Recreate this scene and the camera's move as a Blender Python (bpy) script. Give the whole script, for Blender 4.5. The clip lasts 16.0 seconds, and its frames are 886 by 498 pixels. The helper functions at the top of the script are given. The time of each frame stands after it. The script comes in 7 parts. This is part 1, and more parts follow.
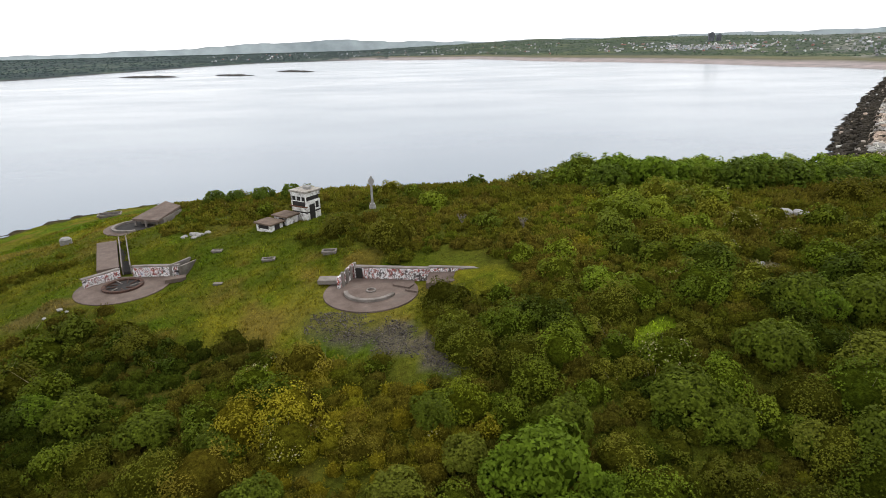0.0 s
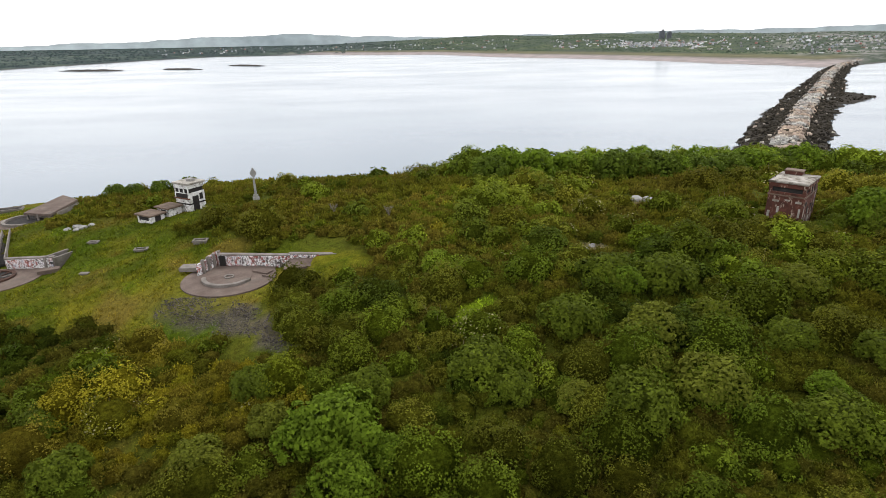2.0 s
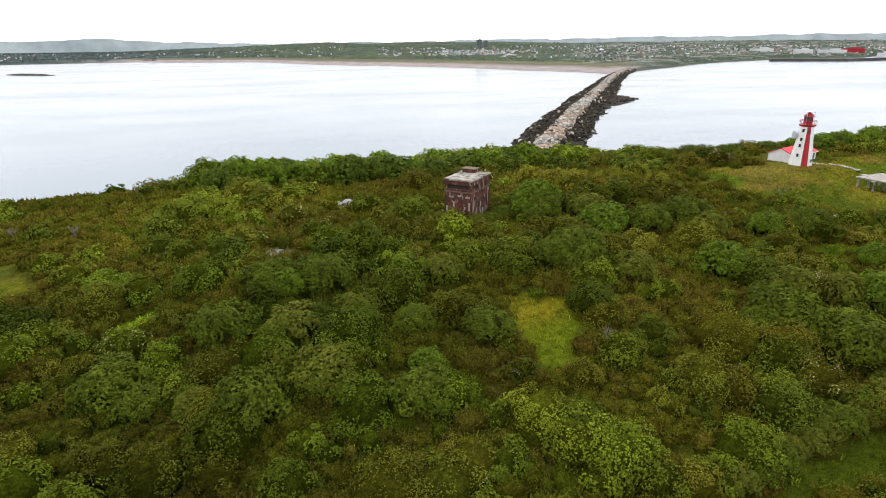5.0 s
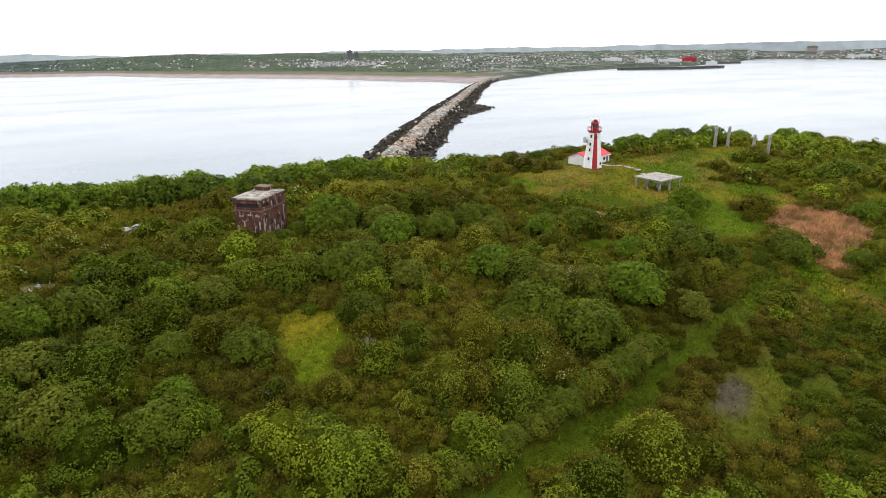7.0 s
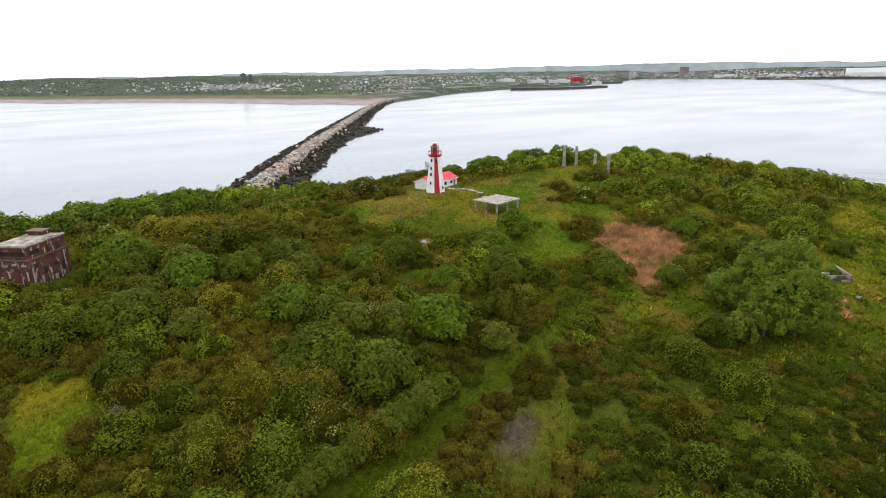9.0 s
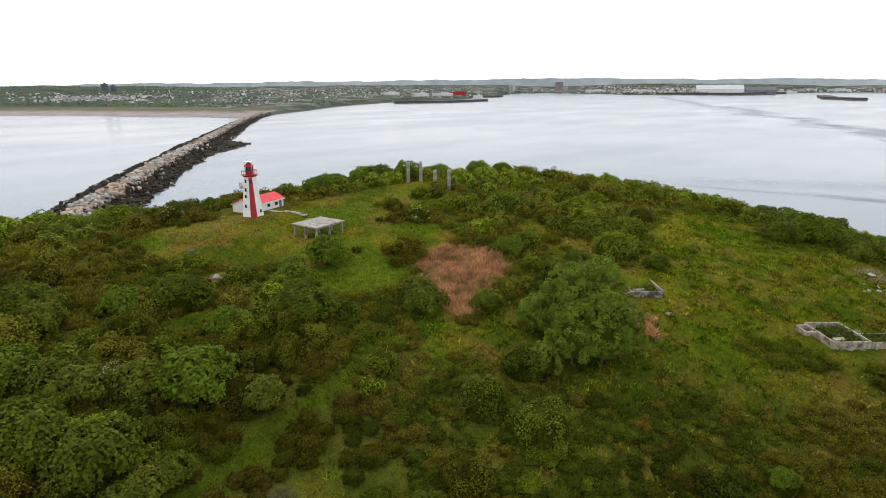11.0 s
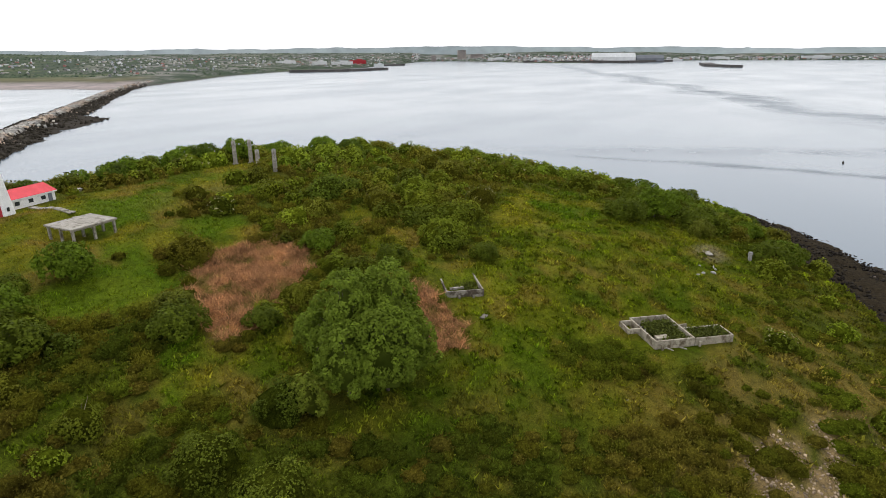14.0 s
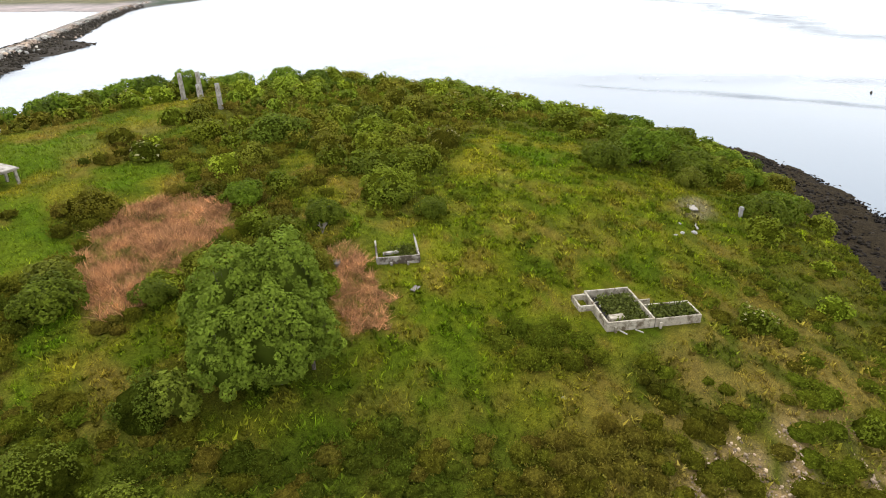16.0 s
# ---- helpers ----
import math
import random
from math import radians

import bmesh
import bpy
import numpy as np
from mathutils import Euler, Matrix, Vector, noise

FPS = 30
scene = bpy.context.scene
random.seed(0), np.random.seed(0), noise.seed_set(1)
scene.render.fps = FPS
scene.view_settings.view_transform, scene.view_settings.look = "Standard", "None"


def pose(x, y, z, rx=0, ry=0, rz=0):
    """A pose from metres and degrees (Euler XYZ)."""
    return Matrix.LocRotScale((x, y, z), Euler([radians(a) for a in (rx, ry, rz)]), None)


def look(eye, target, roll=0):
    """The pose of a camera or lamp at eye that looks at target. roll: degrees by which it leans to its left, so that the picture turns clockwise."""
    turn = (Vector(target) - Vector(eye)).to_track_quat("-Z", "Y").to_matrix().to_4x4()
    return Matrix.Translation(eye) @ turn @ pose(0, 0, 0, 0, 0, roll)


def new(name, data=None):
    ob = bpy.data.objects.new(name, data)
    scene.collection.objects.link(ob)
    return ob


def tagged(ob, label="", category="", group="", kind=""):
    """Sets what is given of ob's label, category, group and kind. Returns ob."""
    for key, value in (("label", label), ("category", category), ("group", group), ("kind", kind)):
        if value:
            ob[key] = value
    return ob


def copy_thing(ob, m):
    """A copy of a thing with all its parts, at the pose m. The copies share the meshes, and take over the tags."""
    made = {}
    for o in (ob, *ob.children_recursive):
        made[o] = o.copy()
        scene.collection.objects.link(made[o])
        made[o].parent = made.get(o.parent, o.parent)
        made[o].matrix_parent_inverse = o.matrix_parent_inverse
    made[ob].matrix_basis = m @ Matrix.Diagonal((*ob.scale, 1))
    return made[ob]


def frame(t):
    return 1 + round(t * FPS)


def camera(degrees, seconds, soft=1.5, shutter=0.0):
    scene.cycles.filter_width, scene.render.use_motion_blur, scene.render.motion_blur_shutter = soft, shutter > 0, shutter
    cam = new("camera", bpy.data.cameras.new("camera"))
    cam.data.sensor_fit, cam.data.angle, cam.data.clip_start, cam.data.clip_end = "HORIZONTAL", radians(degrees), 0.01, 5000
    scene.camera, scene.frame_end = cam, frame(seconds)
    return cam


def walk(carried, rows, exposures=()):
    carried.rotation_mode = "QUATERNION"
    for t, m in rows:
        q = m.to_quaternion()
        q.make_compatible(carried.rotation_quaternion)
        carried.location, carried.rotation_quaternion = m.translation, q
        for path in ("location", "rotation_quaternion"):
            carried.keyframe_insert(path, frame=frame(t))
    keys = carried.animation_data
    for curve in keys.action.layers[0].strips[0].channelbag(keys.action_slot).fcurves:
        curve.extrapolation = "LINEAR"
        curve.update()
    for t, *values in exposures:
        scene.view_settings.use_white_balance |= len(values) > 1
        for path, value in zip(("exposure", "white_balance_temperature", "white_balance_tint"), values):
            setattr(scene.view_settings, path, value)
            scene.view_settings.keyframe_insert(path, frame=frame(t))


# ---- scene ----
SKY, SUN = 1.0, 1.6
EXPOSURE = ((0, -0.22), (2, -0.13), (4, 0.0), (7, 0.0), (9, -0.1), (11.5, -0.45), (12.5, -0.65), (13, -0.72), (13.5, -0.6), (14.5, -0.18), (15.2, 0.1), (16, 0.33))
cam = camera(75.0, 16.0, soft=0.8)
PATH = [
    (0, (1.044, 0.841, 52.42), (1.045, 2.726, 51.751), -1.4),
    (0.5, (5.64, -0.474, 52.314), (5.635, 1.411, 51.646), -1.2),
    (1, (10.031, -2.127, 52.329), (10.056, -0.244, 51.656), -1.1),
    (1.5, (14.401, -3.63, 52.3), (14.476, -1.751, 51.619), -1.0),
    (2, (18.574, -5.018, 52.249), (18.697, -3.143, 51.564), -0.9),
    (2.5, (22.741, -6.227, 52.248), (22.922, -4.358, 51.56), -0.8),
    (3, (27.033, -7.257, 52.159), (27.286, -5.396, 51.47), -0.8),
    (3.5, (31.245, -8.424, 52.28), (31.586, -6.578, 51.591), -0.7),
    (4, (35.668, -9.676, 52.415), (36.104, -7.847, 51.732), -0.6),
    (6.5, (54.846, -19.073, 53.127), (55.745, -17.409, 52.478), -0.6),
    (7, (58.692, -20.87, 53.402), (59.671, -19.248, 52.761), -0.7),
    (7.5, (62.57, -22.48, 53.548), (63.623, -20.9, 52.92), -0.6),
    (8, (66.811, -23.893, 53.646), (67.928, -22.352, 53.033), -0.7),
    (8.5, (71.595, -24.707, 53.72), (72.77, -23.202, 53.124), -0.9),
    (9, (76.273, -25.757, 53.732), (77.51, -24.296, 53.152), -1.0),
    (11.5, (99.9, -30.089, 53.163), (101.452, -28.949, 52.624), -0.3),
    (12, (104.247, -31.13, 52.944), (105.845, -30.052, 52.409), -0.3),
    (12.5, (108.465, -32.108, 52.797), (110.097, -31.082, 52.265), -0.2),
    (13, (112.675, -33.024, 52.558), (114.329, -32.039, 52.015), -0.2),
    (13.5, (116.913, -34.076, 52.526), (118.569, -33.118, 51.941), -0.3),
    (14, (121.117, -35.077, 52.534), (122.758, -34.131, 51.892), -0.4),
    (14.5, (125.485, -35.959, 52.514), (127.103, -35.014, 51.814), -0.6),
    (15, (129.783, -36.789, 52.468), (131.376, -35.847, 51.71), -0.7),
    (15.5, (134.244, -37.708, 52.512), (135.807, -36.764, 51.695), -0.8),
    (16, (138.605, -38.567, 52.436), (140.137, -37.621, 51.565), -0.8),
]
walk(cam, [(t, look(eye, target, roll)) for t, eye, target, roll in PATH],
     exposures=EXPOSURE)


# ---- world, sun, exposure ----
world = bpy.data.worlds.new("overcast_sky")
scene.world = world
world.use_nodes = True
wn, wl = world.node_tree.nodes, world.node_tree.links
wn.clear()
w_out = wn.new("ShaderNodeOutputWorld")
w_bg = wn.new("ShaderNodeBackground")
w_sky = wn.new("ShaderNodeTexSky")
w_sky.sky_type, w_sky.sun_disc = "NISHITA", False
w_sky.sun_elevation, w_sky.sun_rotation = radians(48), radians(-25)
w_gain = wn.new("ShaderNodeVectorMath")
w_gain.operation, w_gain.inputs[3].default_value = "SCALE", 0.12
w_co = wn.new("ShaderNodeTexCoord")
w_noise = wn.new("ShaderNodeTexNoise")
w_noise.inputs["Scale"].default_value, w_noise.inputs["Detail"].default_value = 2.2, 5
w_ramp = wn.new("ShaderNodeValToRGB")
w_ramp.color_ramp.elements[0].position, w_ramp.color_ramp.elements[1].position = 0.3, 0.7
w_ramp.color_ramp.elements[0].color, w_ramp.color_ramp.elements[1].color = (1.55, 1.57, 1.62, 1), (1.9, 1.9, 1.92, 1)
w_mix = wn.new("ShaderNodeMix")
w_mix.data_type = "RGBA"
w_mix.inputs[0].default_value = 0.9
wl.new(w_co.outputs["Generated"], w_noise.inputs["Vector"])
wl.new(w_noise.outputs["Fac"], w_ramp.inputs["Fac"])
wl.new(w_sky.outputs["Color"], w_gain.inputs[0])
wl.new(w_gain.outputs[0], w_mix.inputs[6])
wl.new(w_ramp.outputs["Color"], w_mix.inputs[7])
wl.new(w_mix.outputs[2], w_bg.inputs["Color"])
w_bg.inputs["Strength"].default_value = SKY
wl.new(w_bg.outputs[0], w_out.inputs["Surface"])
sun_data = bpy.data.lights.new("sun", "SUN")
sun_data.energy, sun_data.angle, sun_data.color = SUN, radians(14), (1.0, 0.97, 0.92)
sun = new("sun", sun_data)
sun.matrix_world = look((0, 0, 400), (-110, -190, 160))


# ---- small helpers ----
rng = np.random.default_rng(7)


def lattice(ix, iy, seed):
    h = (ix.astype(np.int64) * 374761393 + iy.astype(np.int64) * 668265263 + seed * 1442695041) & 0xFFFFFFFF
    h = ((h ^ (h >> 13)) * 1274126177) & 0xFFFFFFFF
    return ((h ^ (h >> 16)) & 0xFFFF) / 65535.0


def vnoise(x, y, seed=0):
    """Smooth value noise, 0 to 1, one cell a unit."""
    x, y = np.asarray(x, float), np.asarray(y, float)
    ix, iy = np.floor(x), np.floor(y)
    fx, fy = x - ix, y - iy
    fx, fy = fx * fx * (3 - 2 * fx), fy * fy * (3 - 2 * fy)
    a, b = lattice(ix, iy, seed), lattice(ix + 1, iy, seed)
    c, d = lattice(ix, iy + 1, seed), lattice(ix + 1, iy + 1, seed)
    return (a * (1 - fx) + b * fx) * (1 - fy) + (c * (1 - fx) + d * fx) * fy


def fbm(x, y, seed=0, octaves=4):
    total, amp = 0.0, 0.5
    for k in range(octaves):
        total = total + amp * vnoise(np.asarray(x) * 2 ** k, np.asarray(y) * 2 ** k, seed + k)
        amp *= 0.5
    return total / (1 - 0.5 ** octaves)


def smooth(v, a, b):
    k = np.clip((np.asarray(v, float) - a) / (b - a), 0, 1)
    return k * k * (3 - 2 * k)


def oval(x, y, cx, cy, rx, ry, turn=0.0, edge=0.3):
    """1 inside an oval, falling to 0 over its edge, with a ragged outline."""
    c, s = math.cos(radians(turn)), math.sin(radians(turn))
    u, v = ((x - cx) * c + (y - cy) * s) / rx, (-(x - cx) * s + (y - cy) * c) / ry
    r = np.sqrt(u * u + v * v) + 0.35 * (fbm(np.asarray(x) / 5, np.asarray(y) / 5, 91, 3) - 0.5)
    return 1 - smooth(r, 1 - edge, 1 + edge)


def plot(x, y, points, edge=1.0, ragged=1.2):
    """1 inside a plan outline (anticlockwise, convex or nearly so), falling to 0 over its edge."""
    inside = np.full(np.shape(x), 1e9)
    for (ax, ay), (bx, by) in zip(points, points[1:] + points[:1]):
        inside = np.minimum(inside, ((bx - ax) * (y - ay) - (by - ay) * (x - ax)) / math.hypot(bx - ax, by - ay))
    return smooth(inside + ragged * (fbm(np.asarray(x) / 2.6, np.asarray(y) / 2.6, 97, 4) - 0.5) * 2, -edge, edge)


def along(x, y, points, half):
    """1 along a line of points, falling to 0 past half its width."""
    best = np.full(np.shape(x), 1e9)
    for (ax, ay), (bx, by) in zip(points[:-1], points[1:]):
        k = np.clip(((x - ax) * (bx - ax) + (y - ay) * (by - ay)) / ((bx - ax) ** 2 + (by - ay) ** 2), 0, 1)
        best = np.minimum(best, np.hypot(x - ax - k * (bx - ax), y - ay - k * (by - ay)))
    return 1 - smooth(best, half * 0.6, half * 1.4)


def mesh_from(name, verts, faces, colors=None):
    """A mesh from numpy arrays; all faces have the same number of corners."""
    verts, faces = np.asarray(verts, np.float32), np.asarray(faces, np.int32)
    me = bpy.data.meshes.new(name)
    n, k = faces.shape
    me.vertices.add(len(verts))
    me.vertices.foreach_set("co", verts.ravel())
    me.loops.add(n * k)
    me.loops.foreach_set("vertex_index", faces.ravel())
    me.polygons.add(n)
    me.polygons.foreach_set("loop_start", np.arange(0, n * k, k, dtype=np.int32))
    me.update(calc_edges=True)
    if colors is not None:
        att = me.color_attributes.new("tint", "FLOAT_COLOR", "POINT")
        full = np.ones((len(verts), 4), np.float32)
        full[:, :3] = colors
        att.data.foreach_set("color", full.ravel())
    return me


def put(me, name, material, parent=None, label="", soft=False):
    ob = new(name, me)
    me.materials.append(material)
    if soft:
        me.polygons.foreach_set("use_smooth", np.ones(len(me.polygons), bool))
    if parent:
        ob.parent = parent
    if label:
        ob["label"] = label
    return ob


def part(name, bm, material, parent=None, label="", soft=False):
    """Links a bmesh as one mesh object under a thing or a part."""
    me = bpy.data.meshes.new(name)
    bm.to_mesh(me)
    bm.free()
    return put(me, name, material, parent, label, soft)


def thing(name, m, label, category, group="", kind=""):
    ob = new(name)
    ob.matrix_world = m
    return tagged(ob, label, category, group, kind)


def box(sx, sy, sz, x=0, y=0, z=0, rz=0, bm=None, bevel=0.0):
    """A box of that size, its foot's middle at x, y, z."""
    bm = bm or bmesh.new()
    made = bmesh.ops.create_cube(bm, size=1, matrix=pose(x, y, z + sz / 2, 0, 0, rz) @ Matrix.Diagonal((sx, sy, sz, 1)))
    if bevel:
        edges = list({e for v in made["verts"] for e in v.link_edges})
        bmesh.ops.bevel(bm, geom=edges, offset=bevel, segments=1, affect="EDGES")
    return bm


def prism(points, z0, z1, bm=None):
    """A closed solid over a plan outline."""
    bm = bm or bmesh.new()
    low = [bm.verts.new((x, y, z0)) for x, y in points]
    high = [bm.verts.new((x, y, z1)) for x, y in points]
    n = len(points)
    bm.faces.new(low[::-1])
    bm.faces.new(high)
    for i in range(n):
        bm.faces.new((low[i], low[(i + 1) % n], high[(i + 1) % n], high[i]))
    return bm


def tube(r0, r1, z0, z1, sides=8, x=0, y=0, bm=None, turn=0.0):
    """A tapered solid on a regular polygon."""
    bm = bm or bmesh.new()
    bmesh.ops.create_cone(bm, cap_ends=True, segments=sides, radius1=r0, radius2=r1, depth=z1 - z0,
                          matrix=pose(x, y, (z0 + z1) / 2, 0, 0, turn))
    return bm


def bar(a, b, r, sides=6, bm=None, r2=None):
    """A round bar from a to b."""
    bm = bm or bmesh.new()
    a, b = Vector(a), Vector(b)
    m = Matrix.Translation((a + b) / 2) @ (b - a).to_track_quat("Z", "Y").to_matrix().to_4x4()
    bmesh.ops.create_cone(bm, cap_ends=True, segments=sides, radius1=r, radius2=r if r2 is None else r2, depth=(b - a).length, matrix=m)
    return bm


# ---- materials ----
def material(name, rough=0.9, metal=0.0, specular=0.3):
    m = bpy.data.materials.new(name)
    m.use_nodes = True
    p = m.node_tree.nodes["Principled BSDF"]
    p.inputs["Roughness"].default_value, p.inputs["Metallic"].default_value = rough, metal
    p.inputs["Specular IOR Level"].default_value = specular
    return m, m.node_tree.nodes, m.node_tree.links, p


def noise_node(n, l, scale, detail=4, rough=0.6, coords="Object", stretch=None):
    co = n.new("ShaderNodeTexCoord")
    t = n.new("ShaderNodeTexNoise")
    t.inputs["Scale"].default_value, t.inputs["Detail"].default_value, t.inputs["Roughness"].default_value = scale, detail, rough
    if stretch:
        mp = n.new("ShaderNodeMapping")
        mp.inputs["Scale"].default_value = stretch
        l.new(co.outputs[coords], mp.inputs["Vector"])
        l.new(mp.outputs[0], t.inputs["Vector"])
    else:
        l.new(co.outputs[coords], t.inputs["Vector"])
    return t


def ramp_node(n, l, source, stops):
    r = n.new("ShaderNodeValToRGB")
    while len(r.color_ramp.elements) < len(stops):
        r.color_ramp.elements.new(0.5)
    for e, (pos, col) in zip(r.color_ramp.elements, stops):
        e.position, e.color = pos, (*col, 1)
    l.new(source, r.inputs["Fac"])
    return r


def mix_node(n, l, fac, a, b, mode="MIX"):
    m = n.new("ShaderNodeMix")
    m.data_type, m.blend_type = "RGBA", mode
    for value, socket in ((fac, m.inputs[0]), (a, m.inputs[6]), (b, m.inputs[7])):
        if isinstance(value, (int, float)):
            socket.default_value = value
        elif isinstance(value, tuple):
            socket.default_value = (*value, 1)
        else:
            l.new(value, socket)
    return m.outputs[2]


def bump_node(n, l, p, source, strength, distance):
    b = n.new("ShaderNodeBump")
    b.inputs["Strength"].default_value, b.inputs["Distance"].default_value = strength, distance
    l.new(source, b.inputs["Height"])
    l.new(b.outputs[0], p.inputs["Normal"])


def worn(name, stops, scale=1.5, grain=12.0, rough=0.9, bump=0.4, depth=0.03, stain=None, stain_scale=0.6, stain_cut=(0.5, 0.65), run=None, stretch=None, metal=0.0):
    """A surface of two scales of variation, with stains of their own shape."""
    m, n, l, p = material(name, rough, metal)
    a = noise_node(n, l, scale, 5, stretch=stretch)
    col = ramp_node(n, l, a.outputs["Fac"], stops).outputs[0]
    g = noise_node(n, l, grain, 4)
    col = mix_node(n, l, 0.5, col, ramp_node(n, l, g.outputs["Fac"], ((0.3, (0.6, 0.6, 0.6)), (0.7, (1.25, 1.25, 1.25)))).outputs[0], "MULTIPLY")
    if stain:
        s = noise_node(n, l, stain_scale, 6, 0.7, stretch=run)
        cut = ramp_node(n, l, s.outputs["Fac"], ((stain_cut[0], (0, 0, 0)), (stain_cut[1], (1, 1, 1))))
        col = mix_node(n, l, cut.outputs[0], col, stain)
    l.new(col, p.inputs["Base Color"])
    bump_node(n, l, p, g.outputs["Fac"], bump, depth)
    return m


def tinted(name, rough=0.75, scale=0.35, through_light=0.25, spread=0.2, gloss=0.06):
    """Leaves or stems: the tint of each plant, varied leaf by leaf."""
    m, n, l, p = material(name, rough, 0.0, gloss)
    att = n.new("ShaderNodeVertexColor")
    att.layer_name = "tint"
    geo = n.new("ShaderNodeNewGeometry")
    r = ramp_node(n, l, geo.outputs["Random Per Island"], ((0.0, (1 - spread, 1 - spread, 1 - spread)), (0.6, (1, 1, 1)), (1.0, (1 + spread, 1 + spread, 1 + 0.6 * spread))))
    col = mix_node(n, l, 1.0, att.outputs["Color"], r.outputs[0], "MULTIPLY")
    big = noise_node(n, l, scale, 3)
    col = mix_node(n, l, 0.5, col, ramp_node(n, l, big.outputs["Fac"], ((0.3, (0.75, 0.72, 0.7)), (0.7, (1.2, 1.22, 1.1)))).outputs[0], "MULTIPLY")
    l.new(col, p.inputs["Base Color"])
    if through_light:
        t = n.new("ShaderNodeBsdfTranslucent")
        l.new(col, t.inputs["Color"])
        mx = n.new("ShaderNodeMixShader")
        mx.inputs[0].default_value = through_light
        l.new(p.outputs[0], mx.inputs[1])
        l.new(t.outputs[0], mx.inputs[2])
        l.new(mx.outputs[0], n["Material Output"].inputs["Surface"])
    return m


LEAF = tinted("leaves")
STEM = tinted("twigs_and_undergrowth", 1.0, 0.5, 0.0, 0.3, 0.0)
SHRUB, _n, _l, _p = material("dense_small_leaves", 1.0, 0.0, 0.0)
_a = _n.new("ShaderNodeVertexColor")
_a.layer_name = "tint"
_g = noise_node(_n, _l, 2.6, 7, 0.8)
_h = noise_node(_n, _l, 0.7, 3, 0.6)
_c = mix_node(_n, _l, 1.0, _a.outputs["Color"], ramp_node(_n, _l, _g.outputs["Fac"], ((0.36, (0.4, 0.39, 0.4)), (0.5, (0.9, 0.9, 0.9)), (0.64, (1.6, 1.55, 1.4)))).outputs[0], "MULTIPLY")
_l.new(mix_node(_n, _l, 0.7, _c, ramp_node(_n, _l, _h.outputs["Fac"], ((0.32, (0.65, 0.62, 0.6)), (0.68, (1.3, 1.35, 1.2)))).outputs[0], "MULTIPLY"), _p.inputs["Base Color"])
bump_node(_n, _l, _p, _g.outputs["Fac"], 1.0, 0.5)
GRASS = tinted("grass_blades", 0.8, 0.2, 0.2, 0.3)
BARK = worn("bark", ((0.3, (0.05, 0.04, 0.03)), (0.7, (0.16, 0.13, 0.1))), 2, 15)
TWIG = worn("weathered_grey_twigs", ((0.3, (0.12, 0.1, 0.08)), (0.7, (0.24, 0.21, 0.17))), 2, 12)
CONCRETE = worn("weathered_concrete", ((0.3, (0.13, 0.115, 0.1)), (0.7, (0.25, 0.22, 0.2))), 0.5, 6, 0.95, 0.3, 0.03, (0.1, 0.085, 0.07), 0.35, (0.52, 0.7))
APRON = worn("pinkish_old_concrete", ((0.3, (0.09, 0.064, 0.052)), (0.7, (0.165, 0.125, 0.105))), 0.35, 5, 0.95, 0.3, 0.03, (0.11, 0.09, 0.075), 0.3, (0.55, 0.7))
PALE = worn("bleached_concrete", ((0.3, (0.24, 0.22, 0.19)), (0.7, (0.42, 0.39, 0.35))), 0.6, 7, 0.9, 0.3, 0.02, (0.13, 0.11, 0.085), 0.7, (0.49, 0.63))
# near-black colour that stands for the shade inside openings, pits and recesses
DARK = worn("shaded_interior", ((0.3, (0.015, 0.014, 0.013)), (0.7, (0.035, 0.03, 0.028))), 1, 6)
CREAM = worn("cream_lime_washed_concrete", ((0.3, (0.24, 0.21, 0.16)), (0.7, (0.44, 0.4, 0.32))), 0.6, 7, 0.9, 0.3, 0.02, (0.11, 0.085, 0.055), 0.8, (0.47, 0.62))
WHITE = worn("white_paint", ((0.3, (0.68, 0.68, 0.67)), (0.7, (0.82, 0.82, 0.81))), 0.8, 6, 0.6, 0.15, 0.01, (0.42, 0.39, 0.36), 0.9, (0.62, 0.78))
RED = worn("red_paint", ((0.3, (0.27, 0.012, 0.02)), (0.7, (0.4, 0.022, 0.032))), 0.8, 6, 0.55, 0.15, 0.01, (0.3, 0.05, 0.05), 0.9, (0.6, 0.8))
ROOF_RED = worn("red_roofing", ((0.3, (0.55, 0.035, 0.05)), (0.7, (0.68, 0.06, 0.08))), 0.5, 8, 0.7, 0.3, 0.02)
DARK_RUST = worn("dark_rusted_iron", ((0.3, (0.03, 0.018, 0.014)), (0.7, (0.1, 0.05, 0.035))), 1.5, 10, 0.9)
RUST = worn("rusted_steel", ((0.3, (0.06, 0.03, 0.02)), (0.7, (0.2, 0.085, 0.045))), 1.5, 10, 0.9)
BRICK = worn("red_brick", ((0.3, (0.05, 0.02, 0.014)), (0.7, (0.125, 0.046, 0.032))), 0.9, 9, 0.95, 0.6, 0.05, (0.33, 0.26, 0.21), 1.6, (0.57, 0.63), (1, 1, 0.35))
GREY = worn("grey_stone", ((0.3, (0.2, 0.19, 0.18)), (0.7, (0.36, 0.35, 0.33))), 0.8, 8, 0.9)
WOOD = worn("weathered_timber", ((0.3, (0.22, 0.2, 0.17)), (0.7, (0.4, 0.37, 0.33))), 1.2, 8, 0.9, stretch=(1, 1, 6))
GLASS, _n, _l, _p = material("dark_window_glass", 0.08, 0.0, 0.6)
_p.inputs["Base Color"].default_value = (0.03, 0.035, 0.04, 1)
STEEL, _n, _l, _p = material("galvanised_steel", 0.45, 0.8)
_p.inputs["Base Color"].default_value = (0.55, 0.56, 0.58, 1)


